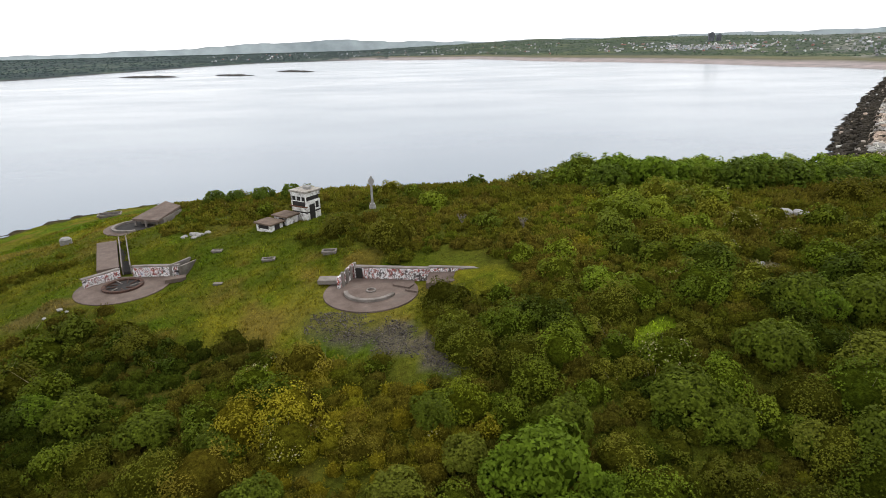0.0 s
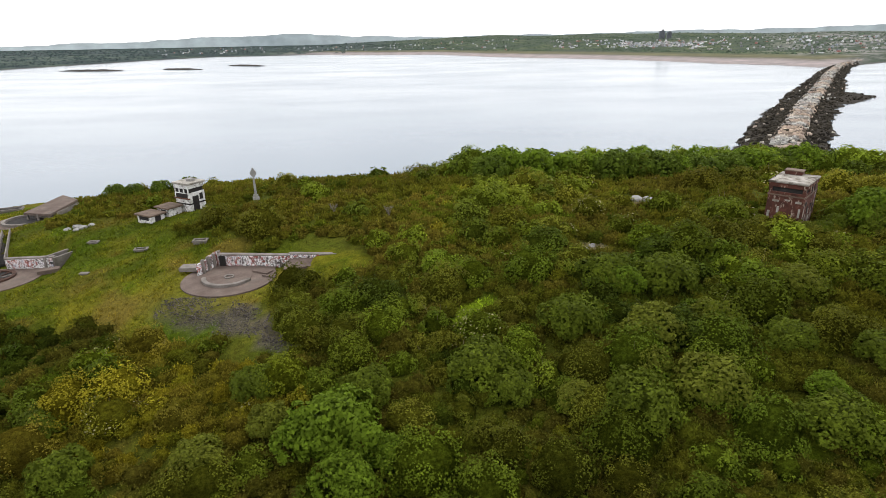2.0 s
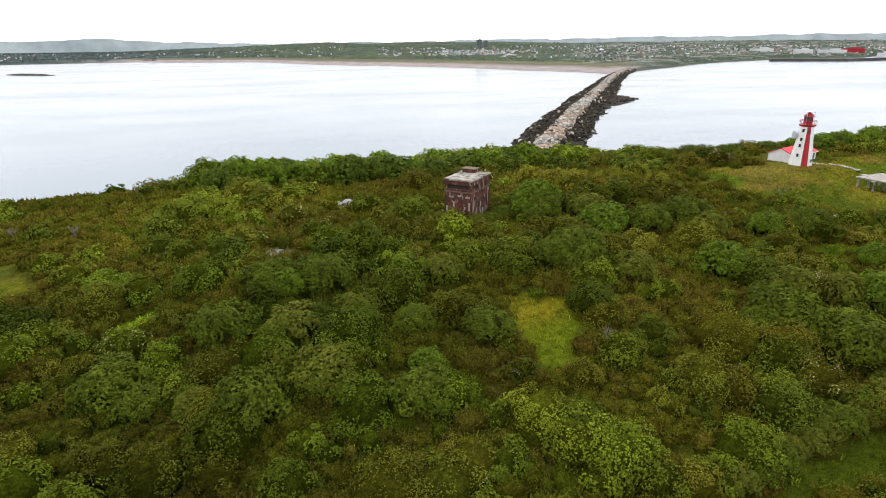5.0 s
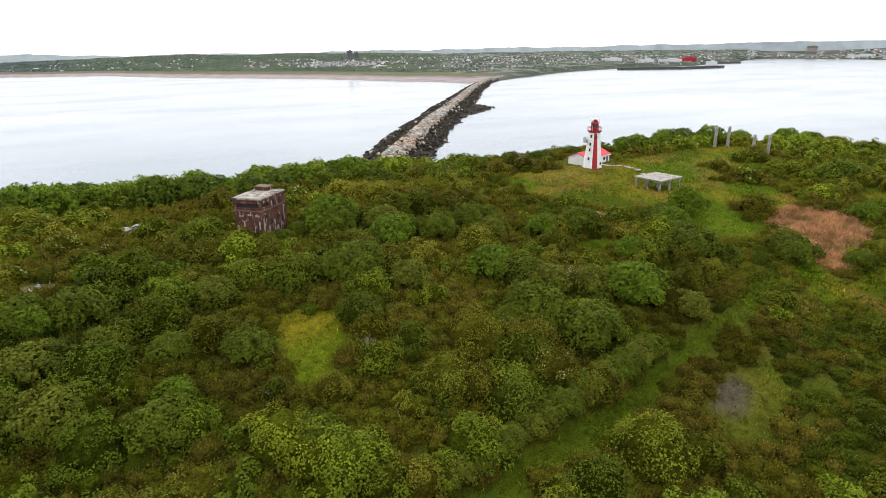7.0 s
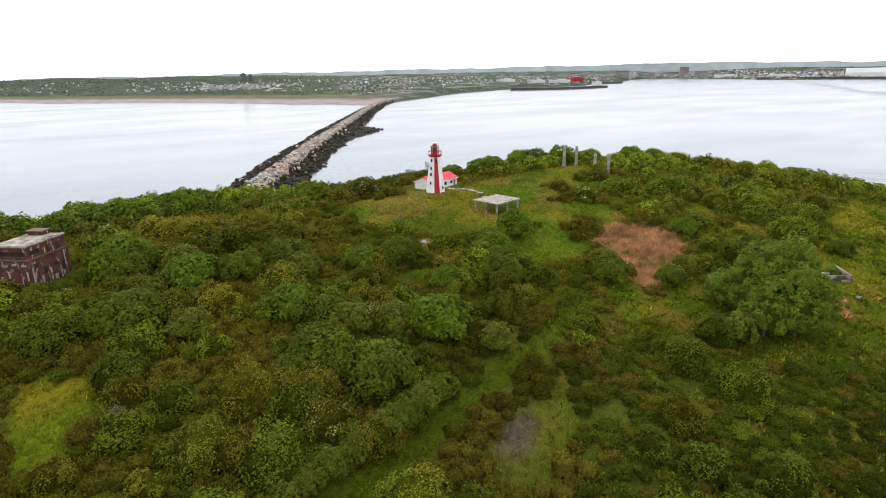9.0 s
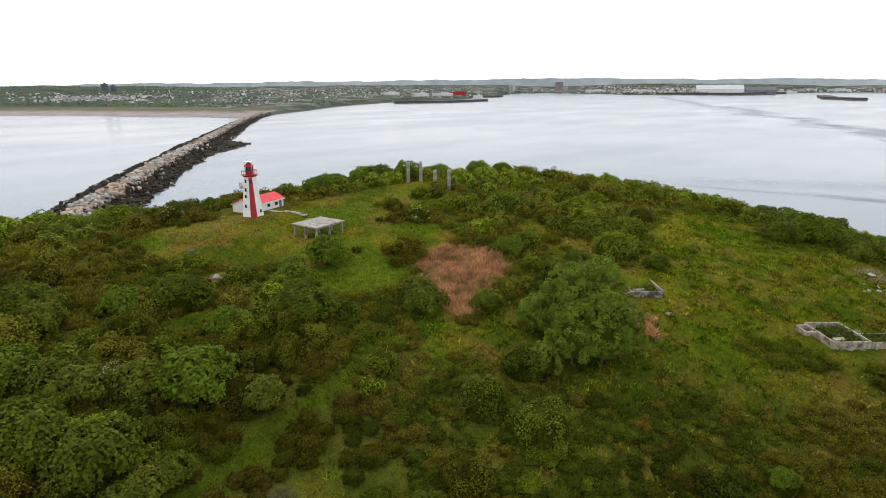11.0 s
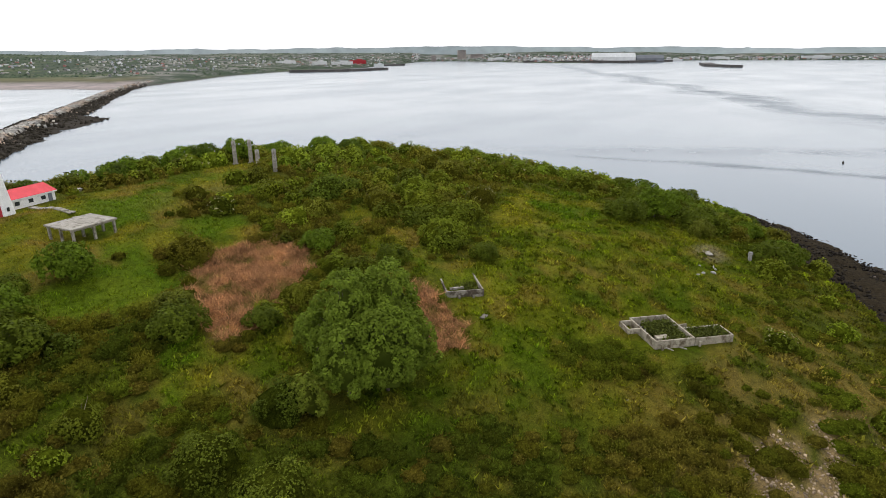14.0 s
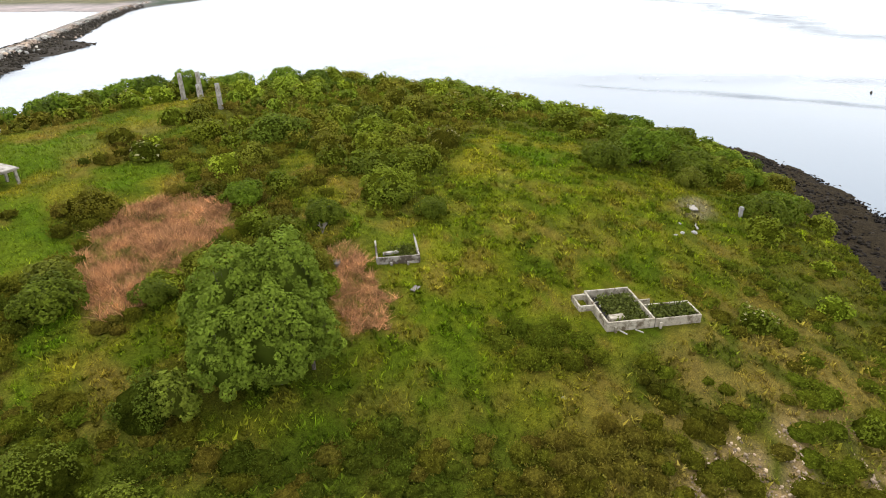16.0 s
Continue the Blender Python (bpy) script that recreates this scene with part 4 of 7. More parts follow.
def plant_trees():
    # the big tree in the meadow: three stems close together, and lone trees among the shrubs
    big = (0.128, 0.176, 0.018)
    for x, y, tall, spread, seed in ((167.5, 4.8, 10.0, 4.0, 3), (171.0, 1.6, 11.5, 4.6, 4), (174.6, 0.4, 10.0, 3.4, 5), (176.5, 5.4, 14.0, 4.8, 6), (162.4, 6.4, 5.0, 2.3, 7), (171.5, 7.8, 13.5, 4.6, 8), (172.0, 13.6, 6.0, 3.0, 9), (177.6, 11.0, 9.0, 3.2, 10)):
        t = make_tree("tree", tall, spread, (0.135, 0.165, 0.018) if tall < 5.5 else big, 0.27, 95 if tall > 7 else 50, "pale green young maple beside a larger one" if tall < 5.5 else "dark green leafy maple standing in the meadow", seed, 0.24, 0.06, 1.1)
        t.matrix_world = pose(x, y, gz(x, y))
    green = make_tree("tree", 3.9, 3.1, (0.104, 0.155, 0.011), 0.27, 46, "bright green leafy tree above the shrubs", 11)
    mid = make_tree("tree", 3.6, 3.2, (0.092, 0.119, 0.01), 0.27, 46, "mid-green rounded tree among the shrubs", 12)
    pale = make_tree("tree", 3.6, 2.9, (0.122, 0.136, 0.015), 0.27, 42, "pale olive-green tree among the shrubs", 13)
    far_green = make_tree("tree", 5.0, 3.2, (0.118, 0.178, 0.013), 0.4, 36, "bright green tree on the island's far ridge", 14)
    far_dark = make_tree("tree", 4.8, 3.3, (0.08, 0.116, 0.012), 0.4, 36, "dark green tree on the island's far ridge", 15)
    spots = [(green, 12, 40, 1.0), (green, 16, 43, 0.7), (green, 48, 66, 0.9), (mid, 46.5, 68, 1.1), (pale, 56, 57, 0.9), (pale, 45, 50, 0.9), (mid, 30, 50, 0.8),
             (pale, 36, 47, 0.8), (mid, 63, 52, 0.9), (pale, 70, 62, 1.0), (mid, 95, 78, 1.25), (pale, 103, 74, 1.2), (mid, 110, 66, 1.1), (pale, 118, 60, 1.0),
             (green, 128, 58, 1.0), (pale, 116, 42, 1.15), (mid, 110, 40, 1.0), (pale, 121, 38, 1.0), (green, 128, 36, 1.0), (mid, 104, 36, 0.9), (pale, 97, 52, 1.0),
             (mid, 88, 60, 1.0), (green, 151, 47, 1.15), (mid, 154, 53, 1.0), (mid, 150, 40, 0.9), (green, 195.5, 33.5, 1.0), (pale, 166, 33.5, 1.0), (mid, 163.5, 30, 1.1), (mid, 172, 23, 0.8),
             (green, 136, 44, 0.9), (pale, 130, 27, 0.9), (mid, 209.2, 7.0, 0.75), (mid, 198.5, 19.5, 0.9), (green, 62, 44, 0.7), (mid, 0, 55, 0.9), (mid, -24, 54, 0.9),
             (mid, -34, 58, 1.0), (mid, -45, 62, 1.0), (green, -52, 64, 0.8), (mid, -18, 46, 0.9), (pale, -4, 46, 0.9), (pale, 3, 49, 0.8), (mid, 74, 30, 0.8),
             (green, 256, -38, 0.8), (mid, 262, -43, 0.7), (pale, 250, -41, 0.7), (mid, 284, -12, 0.9), (green, 274, -6, 0.9), (mid, 296, -14, 0.8), (green, 164, -24, 0.5), (mid, 79.2, 80.2, 0.55), (pale, 82.3, 78.4, 0.6), (mid, 85.6, 79.4, 0.55), (pale, 77.4, 83.0, 0.5), (mid, 88.6, 80.6, 0.6), (pale, 80.6, 76.8, 0.6),
             (green, 10.5, 46, 1.5), (green, 7, 46, 1.0), (mid, 13.5, 52, 0.9), (mid, 27, 54, 1.2), (mid, 39, 59, 1.2), (mid, 42, 44, 1.2), (mid, 54, 66, 1.3), (pale, 48, 55.5, 1.2), (pale, 50.5, 45.5, 1.3), (mid, 60, 39.5, 1.1),
             (green, 125.5, 33.5, 1.5), (mid, 108, 36, 1.4), (mid, 112, 28.5, 1.3), (green, 110.5, 49, 1.2), (mid, 91, 59, 1.4), (green, 95, 81, 1.5), (green, 102, 68, 1.4), (mid, 118, 66, 1.3), (mid, 147, 40, 1.4), (green, 163, 53, 1.2), (mid, 148, 44, 1.2), (mid, 135, 56, 1.1), (mid, 71, 47.5, 1.0),
             (green, 294, -3, 1.4), (mid, 286, -15, 1.5), (green, 280, -27, 1.2), (mid, 281, -9, 1.2), (pale, 290, -11, 1.1), (mid, 299, 4, 1.2), (mid, 246, -38, 1.3), (green, 249, -40, 1.0),
             (mid, 247, -9, 1.3), (green, 258, -13, 1.5), (pale, 252, -24, 0.9), (mid, 262, -22, 1.3), (green, 271, -20, 1.2), (mid, 256, -40, 1.0), (green, 268, -32, 1.0), (pale, 274, -26, 0.9), (mid, 264, -8, 1.2), (green, 276, -14, 1.4)]
    r_ = random.Random(5)
    for i in range(52):
        x = 36 + i * 2.2 + r_.uniform(-2, 2)
        if x < 140:
            spots.append((far_green if r_.random() < 0.7 else far_dark, x, 132 + r_.uniform(-5, 14) + 0.04 * x, r_.uniform(1.0, 1.5)))
    for i in range(36):
        x = 196 + i * 2.8
        spots.append((far_green if r_.random() < 0.55 else far_dark, x + r_.uniform(-3, 3), 112 - max(0, x - 225) * 0.62 + r_.uniform(-9, 7), r_.uniform(0.75, 1.3) * (0.5 if x > 268 else 1)))
    for i in range(16):
        spots.append((pale if i % 3 else mid, 262 + i * 4.2 + r_.uniform(-3, 3), -22 + i * 1.3 + r_.uniform(-4, 14), r_.uniform(0.6, 1.0)))
    for x, y in ((-62, 158), (-54, 152), (-46, 150), (-38, 148), (160, 122), (150, 128), (168, 120), (144, 126), (176, 117), (186, 112)):
        spots.append((far_dark, x, y, r_.uniform(0.6, 0.9)))
    # the hedge along the north side of the grass path
    for (ax, ay), (bx, by) in zip(PATH_LINE[:3], PATH_LINE[1:4]):
        ln = math.hypot(bx - ax, by - ay)
        for i in range(int(ln / 2.4)):
            k_ = (i + 0.5) / int(ln / 2.4)
            spots.append((r_.choice((mid, pale)), ax + (bx - ax) * k_ - (by - ay) / ln * 3.3, ay + (by - ay) * k_ + (bx - ax) / ln * 3.3, r_.uniform(0.55, 0.8)))
    first = {}
    for base, x, y, s in spots:
        m_ = pose(x, y, gz(x, y), 0, 0, r_.uniform(0, 360)) @ Matrix.Diagonal((s, s, s * r_.uniform(0.85, 1.1), 1))
        if base in first:
            copy_thing(base, m_)
        else:
            first[base] = m_
    for base, m_ in first.items():
        base.matrix_world = m_


def bare_shrub(seed):
    """A leafless shrub: forked grey twigs from one foot."""
    r_ = random.Random(seed)
    b = thing("bare_shrub", Matrix(), "leafless pale grey shrub standing among green scrub", "shrub", "bare shrubs")
    for _ in range(7):
        a, lean = r_.uniform(0, 6.28), r_.uniform(0.15, 0.75)
        fork = Vector((math.cos(a) * lean, math.sin(a) * lean, r_.uniform(0.7, 1.2)))
        bm = bar((0, 0, -0.2), fork, 0.045, 5, None, 0.03)
        for _ in range(4):
            tip = fork + Vector((math.cos(a) * lean * 0.7 + r_.uniform(-0.45, 0.45), math.sin(a) * lean * 0.7 + r_.uniform(-0.45, 0.45), r_.uniform(0.35, 1.0)))
            bar(fork, tip, 0.028, 4, bm, 0.01)
            for _ in range(3):
                mid = fork.lerp(tip, r_.uniform(0.4, 0.8))
                bar(mid, mid + Vector((r_.uniform(-0.35, 0.35), r_.uniform(-0.35, 0.35), r_.uniform(0.1, 0.45))), 0.016, 4, bm, 0.006)
        part("branch", bm, TWIG, b)
    return b


def plant_bare_shrubs():
    made = bare_shrub(31)
    r_ = random.Random(33)
    spots = [(4.8, 103.6, 0.95), (15.4, 98.6, 0.95), (84.6, 41.0, 0.85), (71.2, 38.4, 0.7), (158.0, 98.0, 1.2), (145.0, 70.3, 0.9), (194.7, 16.6, 0.75)]
    for i, (x, y, s) in enumerate(spots):
        m_ = pose(x, y, gz(x, y) + 0.5, 0, 0, r_.uniform(0, 360)) @ Matrix.Diagonal((s, s, s, 1))
        if i:
            copy_thing(made, m_)
        else:
            first = m_
    made.matrix_world = first


shrub_field()
grass_field()
plant_trees()
plant_bare_shrubs()


# ---- the far shore ----
EYE_X, EYE_Y = 60.0, -10.0
SHORE_AZ = (-40, -14, -5, 2, 6, 9, 15, 20, 25, 28, 31, 33, 36, 42, 47, 50, 53, 56, 59, 63, 69, 73, 79, 83, 88, 93, 98, 108, 117, 125, 150)
SHORE_D = (4300, 4300, 4300, 4200, 4300, 3800, 3330, 3300, 3900, 4250, 4200, 3100, 2420, 2080, 1720, 1420, 1230, 1120, 1200, 1240, 1400, 1500, 1650, 1790, 2130, 2200, 2420, 2400, 1930, 1640, 1300)


def shore(az):
    return np.interp(az, SHORE_AZ, SHORE_D)


def land_height(az, r):
    """Height of the far land at an azimuth in degrees and a distance."""
    az, r = np.asarray(az, float), np.asarray(r, float)
    d0 = shore(az)
    x, y = r * np.cos(np.radians(az)), r * np.sin(np.radians(az))
    inland = r - d0
    hills = fbm(x / 700, y / 700, 301, 4)
    top = 36 + 12 * smooth(az, 58, 68) * (1 - smooth(az, 76, 88)) - 6 * (1 - smooth(az, 20, 60)) - 18 * smooth(az, 84, 100)
    z = 3.5 * smooth(inland, 0, 40) + 6 * smooth(inland, 60, 140) + (top - 9) * smooth(inland, 120, 1300) * (0.55 + 0.75 * hills)
    z += (30 - 30 * smooth(az, 82, 100)) * smooth(r, 3300, 4650) * (0.35 + 0.9 * fbm(az / 6.0, az * 0 + 3.3, 311, 3)) * smooth(inland, 100, 700)
    return z


def far_place(az, r):
    return EYE_X + r * math.cos(radians(az)), EYE_Y + r * math.sin(radians(az)), float(land_height(np.array([az]), np.array([r]))[0])


def far_land():
    az = np.linspace(-40, 150, 700)
    u = np.linspace(0, 1, 64) ** 1.8
    A, U = np.meshgrid(az, u)
    d0 = shore(A)
    R = d0 - 12 + U * (4900 - d0 + 12)
    wob = 18 * (fbm(A * 1.6, U * 0, 331, 4) - 0.5) * (1 - smooth(U, 0.0, 0.2))
    R = R + wob
    Z = land_height(A, R) - 1.2 * (U == 0)
    X, Y = EYE_X + R * np.cos(np.radians(A)), EYE_Y + R * np.sin(np.radians(A))
    n1, n2 = fbm(X / 160, Y / 160, 341, 4), fbm(X / 45, Y / 45, 351, 3)
    # land past azimuth 84 gets a bluish base tint as painted haze
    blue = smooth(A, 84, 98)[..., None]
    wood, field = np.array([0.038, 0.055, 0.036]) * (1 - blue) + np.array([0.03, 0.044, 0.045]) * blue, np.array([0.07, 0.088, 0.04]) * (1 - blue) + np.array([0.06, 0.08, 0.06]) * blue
    k = smooth(n1 * 0.5 + n2 * 0.5, 0.48, 0.66)[..., None]
    col = wood * (1 - k) + field * k
    inland = (R - d0)[..., None]
    town = smooth(n2, 0.45, 0.6)[..., None] * (1 - smooth(A, 55, 62))[..., None] * smooth(inland, 30, 120)
    col = col * (1 - 0.7 * town) + np.array([0.2, 0.19, 0.19]) * 0.7 * town
    sand = (smooth(A, 52, 55) * (1 - smooth(A, 96, 104)))[..., None]
    bank = (1 - smooth(inland, 80, 130)) * sand
    col = col * (1 - bank) + np.array([0.27, 0.235, 0.225]) * bank
    slope = smooth(inland, 90, 140) * (1 - smooth(inland, 150, 330)) * sand
    col = col * (1 - 0.75 * slope) + np.array([0.13, 0.115, 0.055]) * 0.75 * slope
    rocky = (1 - smooth(inland, 0, 25)) * (1 - sand)
    col = col * (1 - rocky) + np.array([0.09, 0.085, 0.08]) * rocky
    ids = np.arange(A.size).reshape(A.shape)
    quads = np.stack([ids[:-1, 1:], ids[:-1, :-1], ids[1:, :-1], ids[1:, 1:]], -1).reshape(-1, 4)
    m, n, l, p = material("far_hazed_woods_and_fields", 0.95, 0, 0.1)
    att = n.new("ShaderNodeVertexColor")
    att.layer_name = "tint"
    g = noise_node(n, l, 0.03, 5, 0.7)
    l.new(mix_node(n, l, 0.7, att.outputs["Color"], ramp_node(n, l, g.outputs["Fac"], ((0.3, (0.55, 0.6, 0.6)), (0.7, (1.5, 1.4, 1.4)))).outputs[0], "MULTIPLY"), p.inputs["Base Color"])
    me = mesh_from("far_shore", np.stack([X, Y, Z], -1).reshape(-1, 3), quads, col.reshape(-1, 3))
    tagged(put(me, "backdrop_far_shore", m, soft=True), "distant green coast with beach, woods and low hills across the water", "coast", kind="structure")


def far_hills():
    """Hills at the very back, distance haze painted into their pale blue-grey colour."""
    az = np.linspace(-40, 150, 500)
    top = np.interp(az, (-40, 0, 21, 40, 57, 70, 80, 90, 95, 99, 104, 110, 121, 150), (66, 72, 100, 98, 92, 80, 72, 70, 86, 104, 94, 70, 46, 40)) + 34 * (fbm(az / 3.0, az * 0 + 1.5, 401, 5) - 0.55)
    r = 4880
    x, y = EYE_X + r * np.cos(np.radians(az)), EYE_Y + r * np.sin(np.radians(az))
    rows = [np.stack([x * (1 - 0.02 * (1 - f)), y * (1 - 0.02 * (1 - f)), np.maximum(top * f, 0.0)], 1) for f in (0.0, 0.5, 0.85, 1.0)]
    v = np.concatenate(rows)
    k = len(az)
    ids = np.arange(4 * k).reshape(4, k)
    quads = np.stack([ids[:-1, 1:], ids[:-1, :-1], ids[1:, :-1], ids[1:, 1:]], -1).reshape(-1, 4)
    m = worn("haze_tinted_hills", ((0.3, (0.24, 0.285, 0.3)), (0.7, (0.33, 0.375, 0.385))), 0.0015, 0.01)
    tagged(put(mesh_from("hills", v, quads), "backdrop_hills", m, soft=True), "low wooded hills on the horizon, coloured blue-grey as haze", "hills", kind="structure")


def far_houses():
    """Small gabled houses scattered over the far shore."""
    m, n, l, p = material("far_house_walls", 0.8)
    att = n.new("ShaderNodeVertexColor")
    att.layer_name = "tint"
    g = noise_node(n, l, 0.3, 3)
    l.new(mix_node(n, l, 0.3, att.outputs["Color"], ramp_node(n, l, g.outputs["Fac"], ((0.3, (0.7, 0.7, 0.7)), (0.7, (1.2, 1.2, 1.2)))).outputs[0], "MULTIPLY"), p.inputs["Base Color"])
    r_ = random.Random(9)
    verts, faces, cols = [], [], []
    walls = ((0.66, 0.66, 0.67), (0.46, 0.46, 0.47), (0.14, 0.14, 0.15), (0.4, 0.4, 0.4), (0.28, 0.28, 0.3), (0.2, 0.19, 0.19), (0.28, 0.12, 0.1), (0.28, 0.32, 0.36), (0.42, 0.4, 0.35))
    zones = [(62, 77, 450, 1000, 150), (64, 71, 540, 850, 200), (57, 66, 420, 1400, 60), (40, 57, 300, 1900, 330), (33, 42, 60, 1500, 240), (13, 32, 30, 700, 900), (-8, 12, 20, 350, 500), (80, 92, 300, 1300, 60), (92, 112, 150, 1200, 80)]
    for a0, a1, d0, d1, count in zones:
        for _ in range(count):
            az = r_.uniform(a0, a1)
            r = float(shore(az)) + r_.uniform(d0, d1)
            if r > 4600:
                continue
            x, y, z = far_place(az, r)
            big = r_.random() < 0.12
            w, d, h = r_.uniform(3.6, 6.5) * (2.6 if big else 1), r_.uniform(3.6, 5) * (1.5 if big else 1), r_.uniform(1.8, 3.0)
            if az < 33:
                w, d, h = w * 1.9, d * 1.6, h * 1.7
            c, s = math.cos(t := r_.uniform(0, 3.14)), math.sin(t)
            at = len(verts)
            roof = 0.3 if big else r_.uniform(2.0, 3.5)
            for px, py, pz in ((-w, -d, -3), (w, -d, -3), (w, d, -3), (-w, d, -3), (-w, -d, h), (w, -d, h), (w, d, h), (-w, d, h), (-w, 0, h + roof), (w, 0, h + roof)):
                verts.append((x + (px * c - py * s) / 2, y + (px * s + py * c) / 2, z + pz))
            tint = r_.choice(walls)
            shade = r_.uniform(0.08, 0.3)
            cols += [tint] * 8 + [(shade, shade, shade * 1.02)] * 2
            quad = ((0, 1, 5, 4), (1, 2, 6, 5), (2, 3, 7, 6), (3, 0, 4, 7), (4, 5, 9, 8), (6, 7, 8, 9), (5, 6, 9, 9), (7, 4, 8, 8))
            faces += [tuple(at + i for i in q) for q in quad[:6]]
            faces += [(at + 5, at + 6, at + 9, at + 9), (at + 7, at + 4, at + 8, at + 8)]
    tri = [t for f in faces for t in ((f[0], f[1], f[2]), (f[0], f[2], f[3])) if len(set(t)) == 3]
    gather("far_houses", [(np.array(verts), np.array(tri), np.array(cols))], m, "distant small white, grey and red houses of a harbour town", "houses", "stuff")


def block(name, az, r, wide, deep, tall, material, label, category, turn=0.0, floors=0, lift=None):
    x, y, z = far_place(az, r)
    z = z if lift is None else lift
    b = thing(name, pose(x, y, z, 0, 0, az - 90 + turn), label, category)
    bm = box(wide, deep, tall + 8, 0, 0, -8)
    box(wide * 0.35, deep * 0.5, 4, wide * 0.1, 0, tall, 0, bm)
    part("wall", bm, material, b)
    for i in range(floors):
        part("window", box(wide * 0.9, 0.4, tall / floors * 0.4, 0, -deep / 2 - 0.1, tall * (i + 0.4) / floors), GLASS, b)
    return b


far_land()
far_hills()


def far_woods():
    """Rounded dark tree clumps over the far shore, too many and too small to count."""
    k = 28000
    az = rng.uniform(-8, 128, k)
    d0 = shore(az)
    r = d0 + 60 + (4500 - d0) * rng.uniform(0, 1, k) ** 1.7
    r = np.where((az > 50) & (az < 96), d0 + 230 + (r - d0) * 0.95, r)
    x, y = EYE_X + r * np.cos(np.radians(az)), EYE_Y + r * np.sin(np.radians(az))
    keep = fbm(x / 90, y / 90, 361, 3) > 0.36
    az, r, x, y = az[keep], r[keep], x[keep], y[keep]
    k = len(x)
    z = land_height(az, r)
    unit = np.array([(1, 0, 0), (0.3, 0.95, 0.1), (-0.8, 0.6, 0), (-0.8, -0.6, 0.1), (0.3, -0.95, 0), (0.1, 0, 1.0)])
    tri = np.array([(0, 1, 5), (1, 2, 5), (2, 3, 5), (3, 4, 5), (4, 0, 5)])
    size = rng.uniform(1.8, 4.6, k) * (0.6 + r / 4000)
    v = np.stack([x, y, z - 1], 1)[:, None] + unit[None] * rng.uniform(0.7, 1.2, (k, 6, 1)) * (size[:, None] * np.array([1.2, 1.2, 0.85]))[:, None]
    # haze in the tree colour: muted grey-green, bluer past azimuth 84
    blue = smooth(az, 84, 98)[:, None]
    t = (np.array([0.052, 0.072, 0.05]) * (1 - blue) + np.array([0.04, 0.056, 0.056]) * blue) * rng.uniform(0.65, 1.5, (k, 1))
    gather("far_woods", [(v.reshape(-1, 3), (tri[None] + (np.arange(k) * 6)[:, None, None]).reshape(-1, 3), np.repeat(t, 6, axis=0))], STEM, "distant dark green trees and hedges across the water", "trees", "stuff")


far_houses()
far_woods()
GREY_DARK = worn("dark_cladding", ((0.3, (0.11, 0.12, 0.14)), (0.7, (0.17, 0.18, 0.2))), 0.05, 0.5)
TAN = worn("tan_cladding", ((0.3, (0.3, 0.26, 0.24)), (0.7, (0.4, 0.35, 0.32))), 0.05, 0.5)
SILVER = worn("pale_metal_cladding", ((0.3, (0.5, 0.51, 0.52)), (0.7, (0.62, 0.63, 0.64))), 0.03, 0.3, 0.5)
block("apartment_block", 67.3, 2420, 20, 14, 29, GREY_DARK, "dark high apartment block on the far hill", "building", 10, 8)
block("apartment_block", 66.7, 2450, 16, 12, 23, GREY_DARK, "dark lower apartment block on the far hill", "building", 10, 7)
block("apartment_block", 27.4, 4330, 60, 30, 62, TAN, "tall brownish hotel block above the harbour town", "building", 0, 9)
block("apartment_block", 30.0, 4250, 34, 24, 34, TAN, "mid-height brown office block by the harbour", "building", 0, 6)
block("apartment_block", 26.0, 4350, 90, 24, 26, TAN, "long brown office building by the harbour", "building", 0, 5)
block("warehouse", 36.6, 2700, 70, 30, 16, RED, "red-roofed harbour shed on the far shore", "building")
for az_, r_b, w_b, h_b in ((38, 2600, 90, 12), (40, 2500, 60, 14), (43, 2600, 80, 10), (24, 3980, 120, 12), (20, 3600, 110, 10), (34.6, 2500, 40, 14), (5, 4350, 120, 14), (-2, 4380, 160, 14), (8.5, 3900, 90, 10)):
    block("warehouse", az_, r_b, w_b, 30, h_b, SILVER, "long pale metal harbour shed on the far shore", "building")


def storage_shed():
    """The great pale bulk shed with sloping sides on the far quay."""
    x, y, z = far_place(12.6, 3520)
    s = thing("storage_shed", pose(x, y, 3, 0, 0, 12.6 - 90 + 10), "huge pale grey bulk storage shed with a peaked gable", "building")
    for name, cx, half, tall, mat in (("gable_hall", -60, 115, 46, SILVER), ("long_hall", 132, 72, 34, GREY_DARK)):
        bm = bmesh.new()
        prof = [(-30, 0), (30, 0), (24, tall * 0.55), (0, tall), (-24, tall * 0.55)]
        a = [bm.verts.new((cx - half, p, q)) for p, q in prof]
        b = [bm.verts.new((cx + half, p, q)) for p, q in prof]
        bm.faces.new(a), bm.faces.new(b[::-1])
        for i in range(5):
            bm.faces.new((a[i], b[i], b[(i + 1) % 5], a[(i + 1) % 5]))
        bmesh.ops.recalc_face_normals(bm, faces=bm.faces)
        part(name, bm, mat, s)


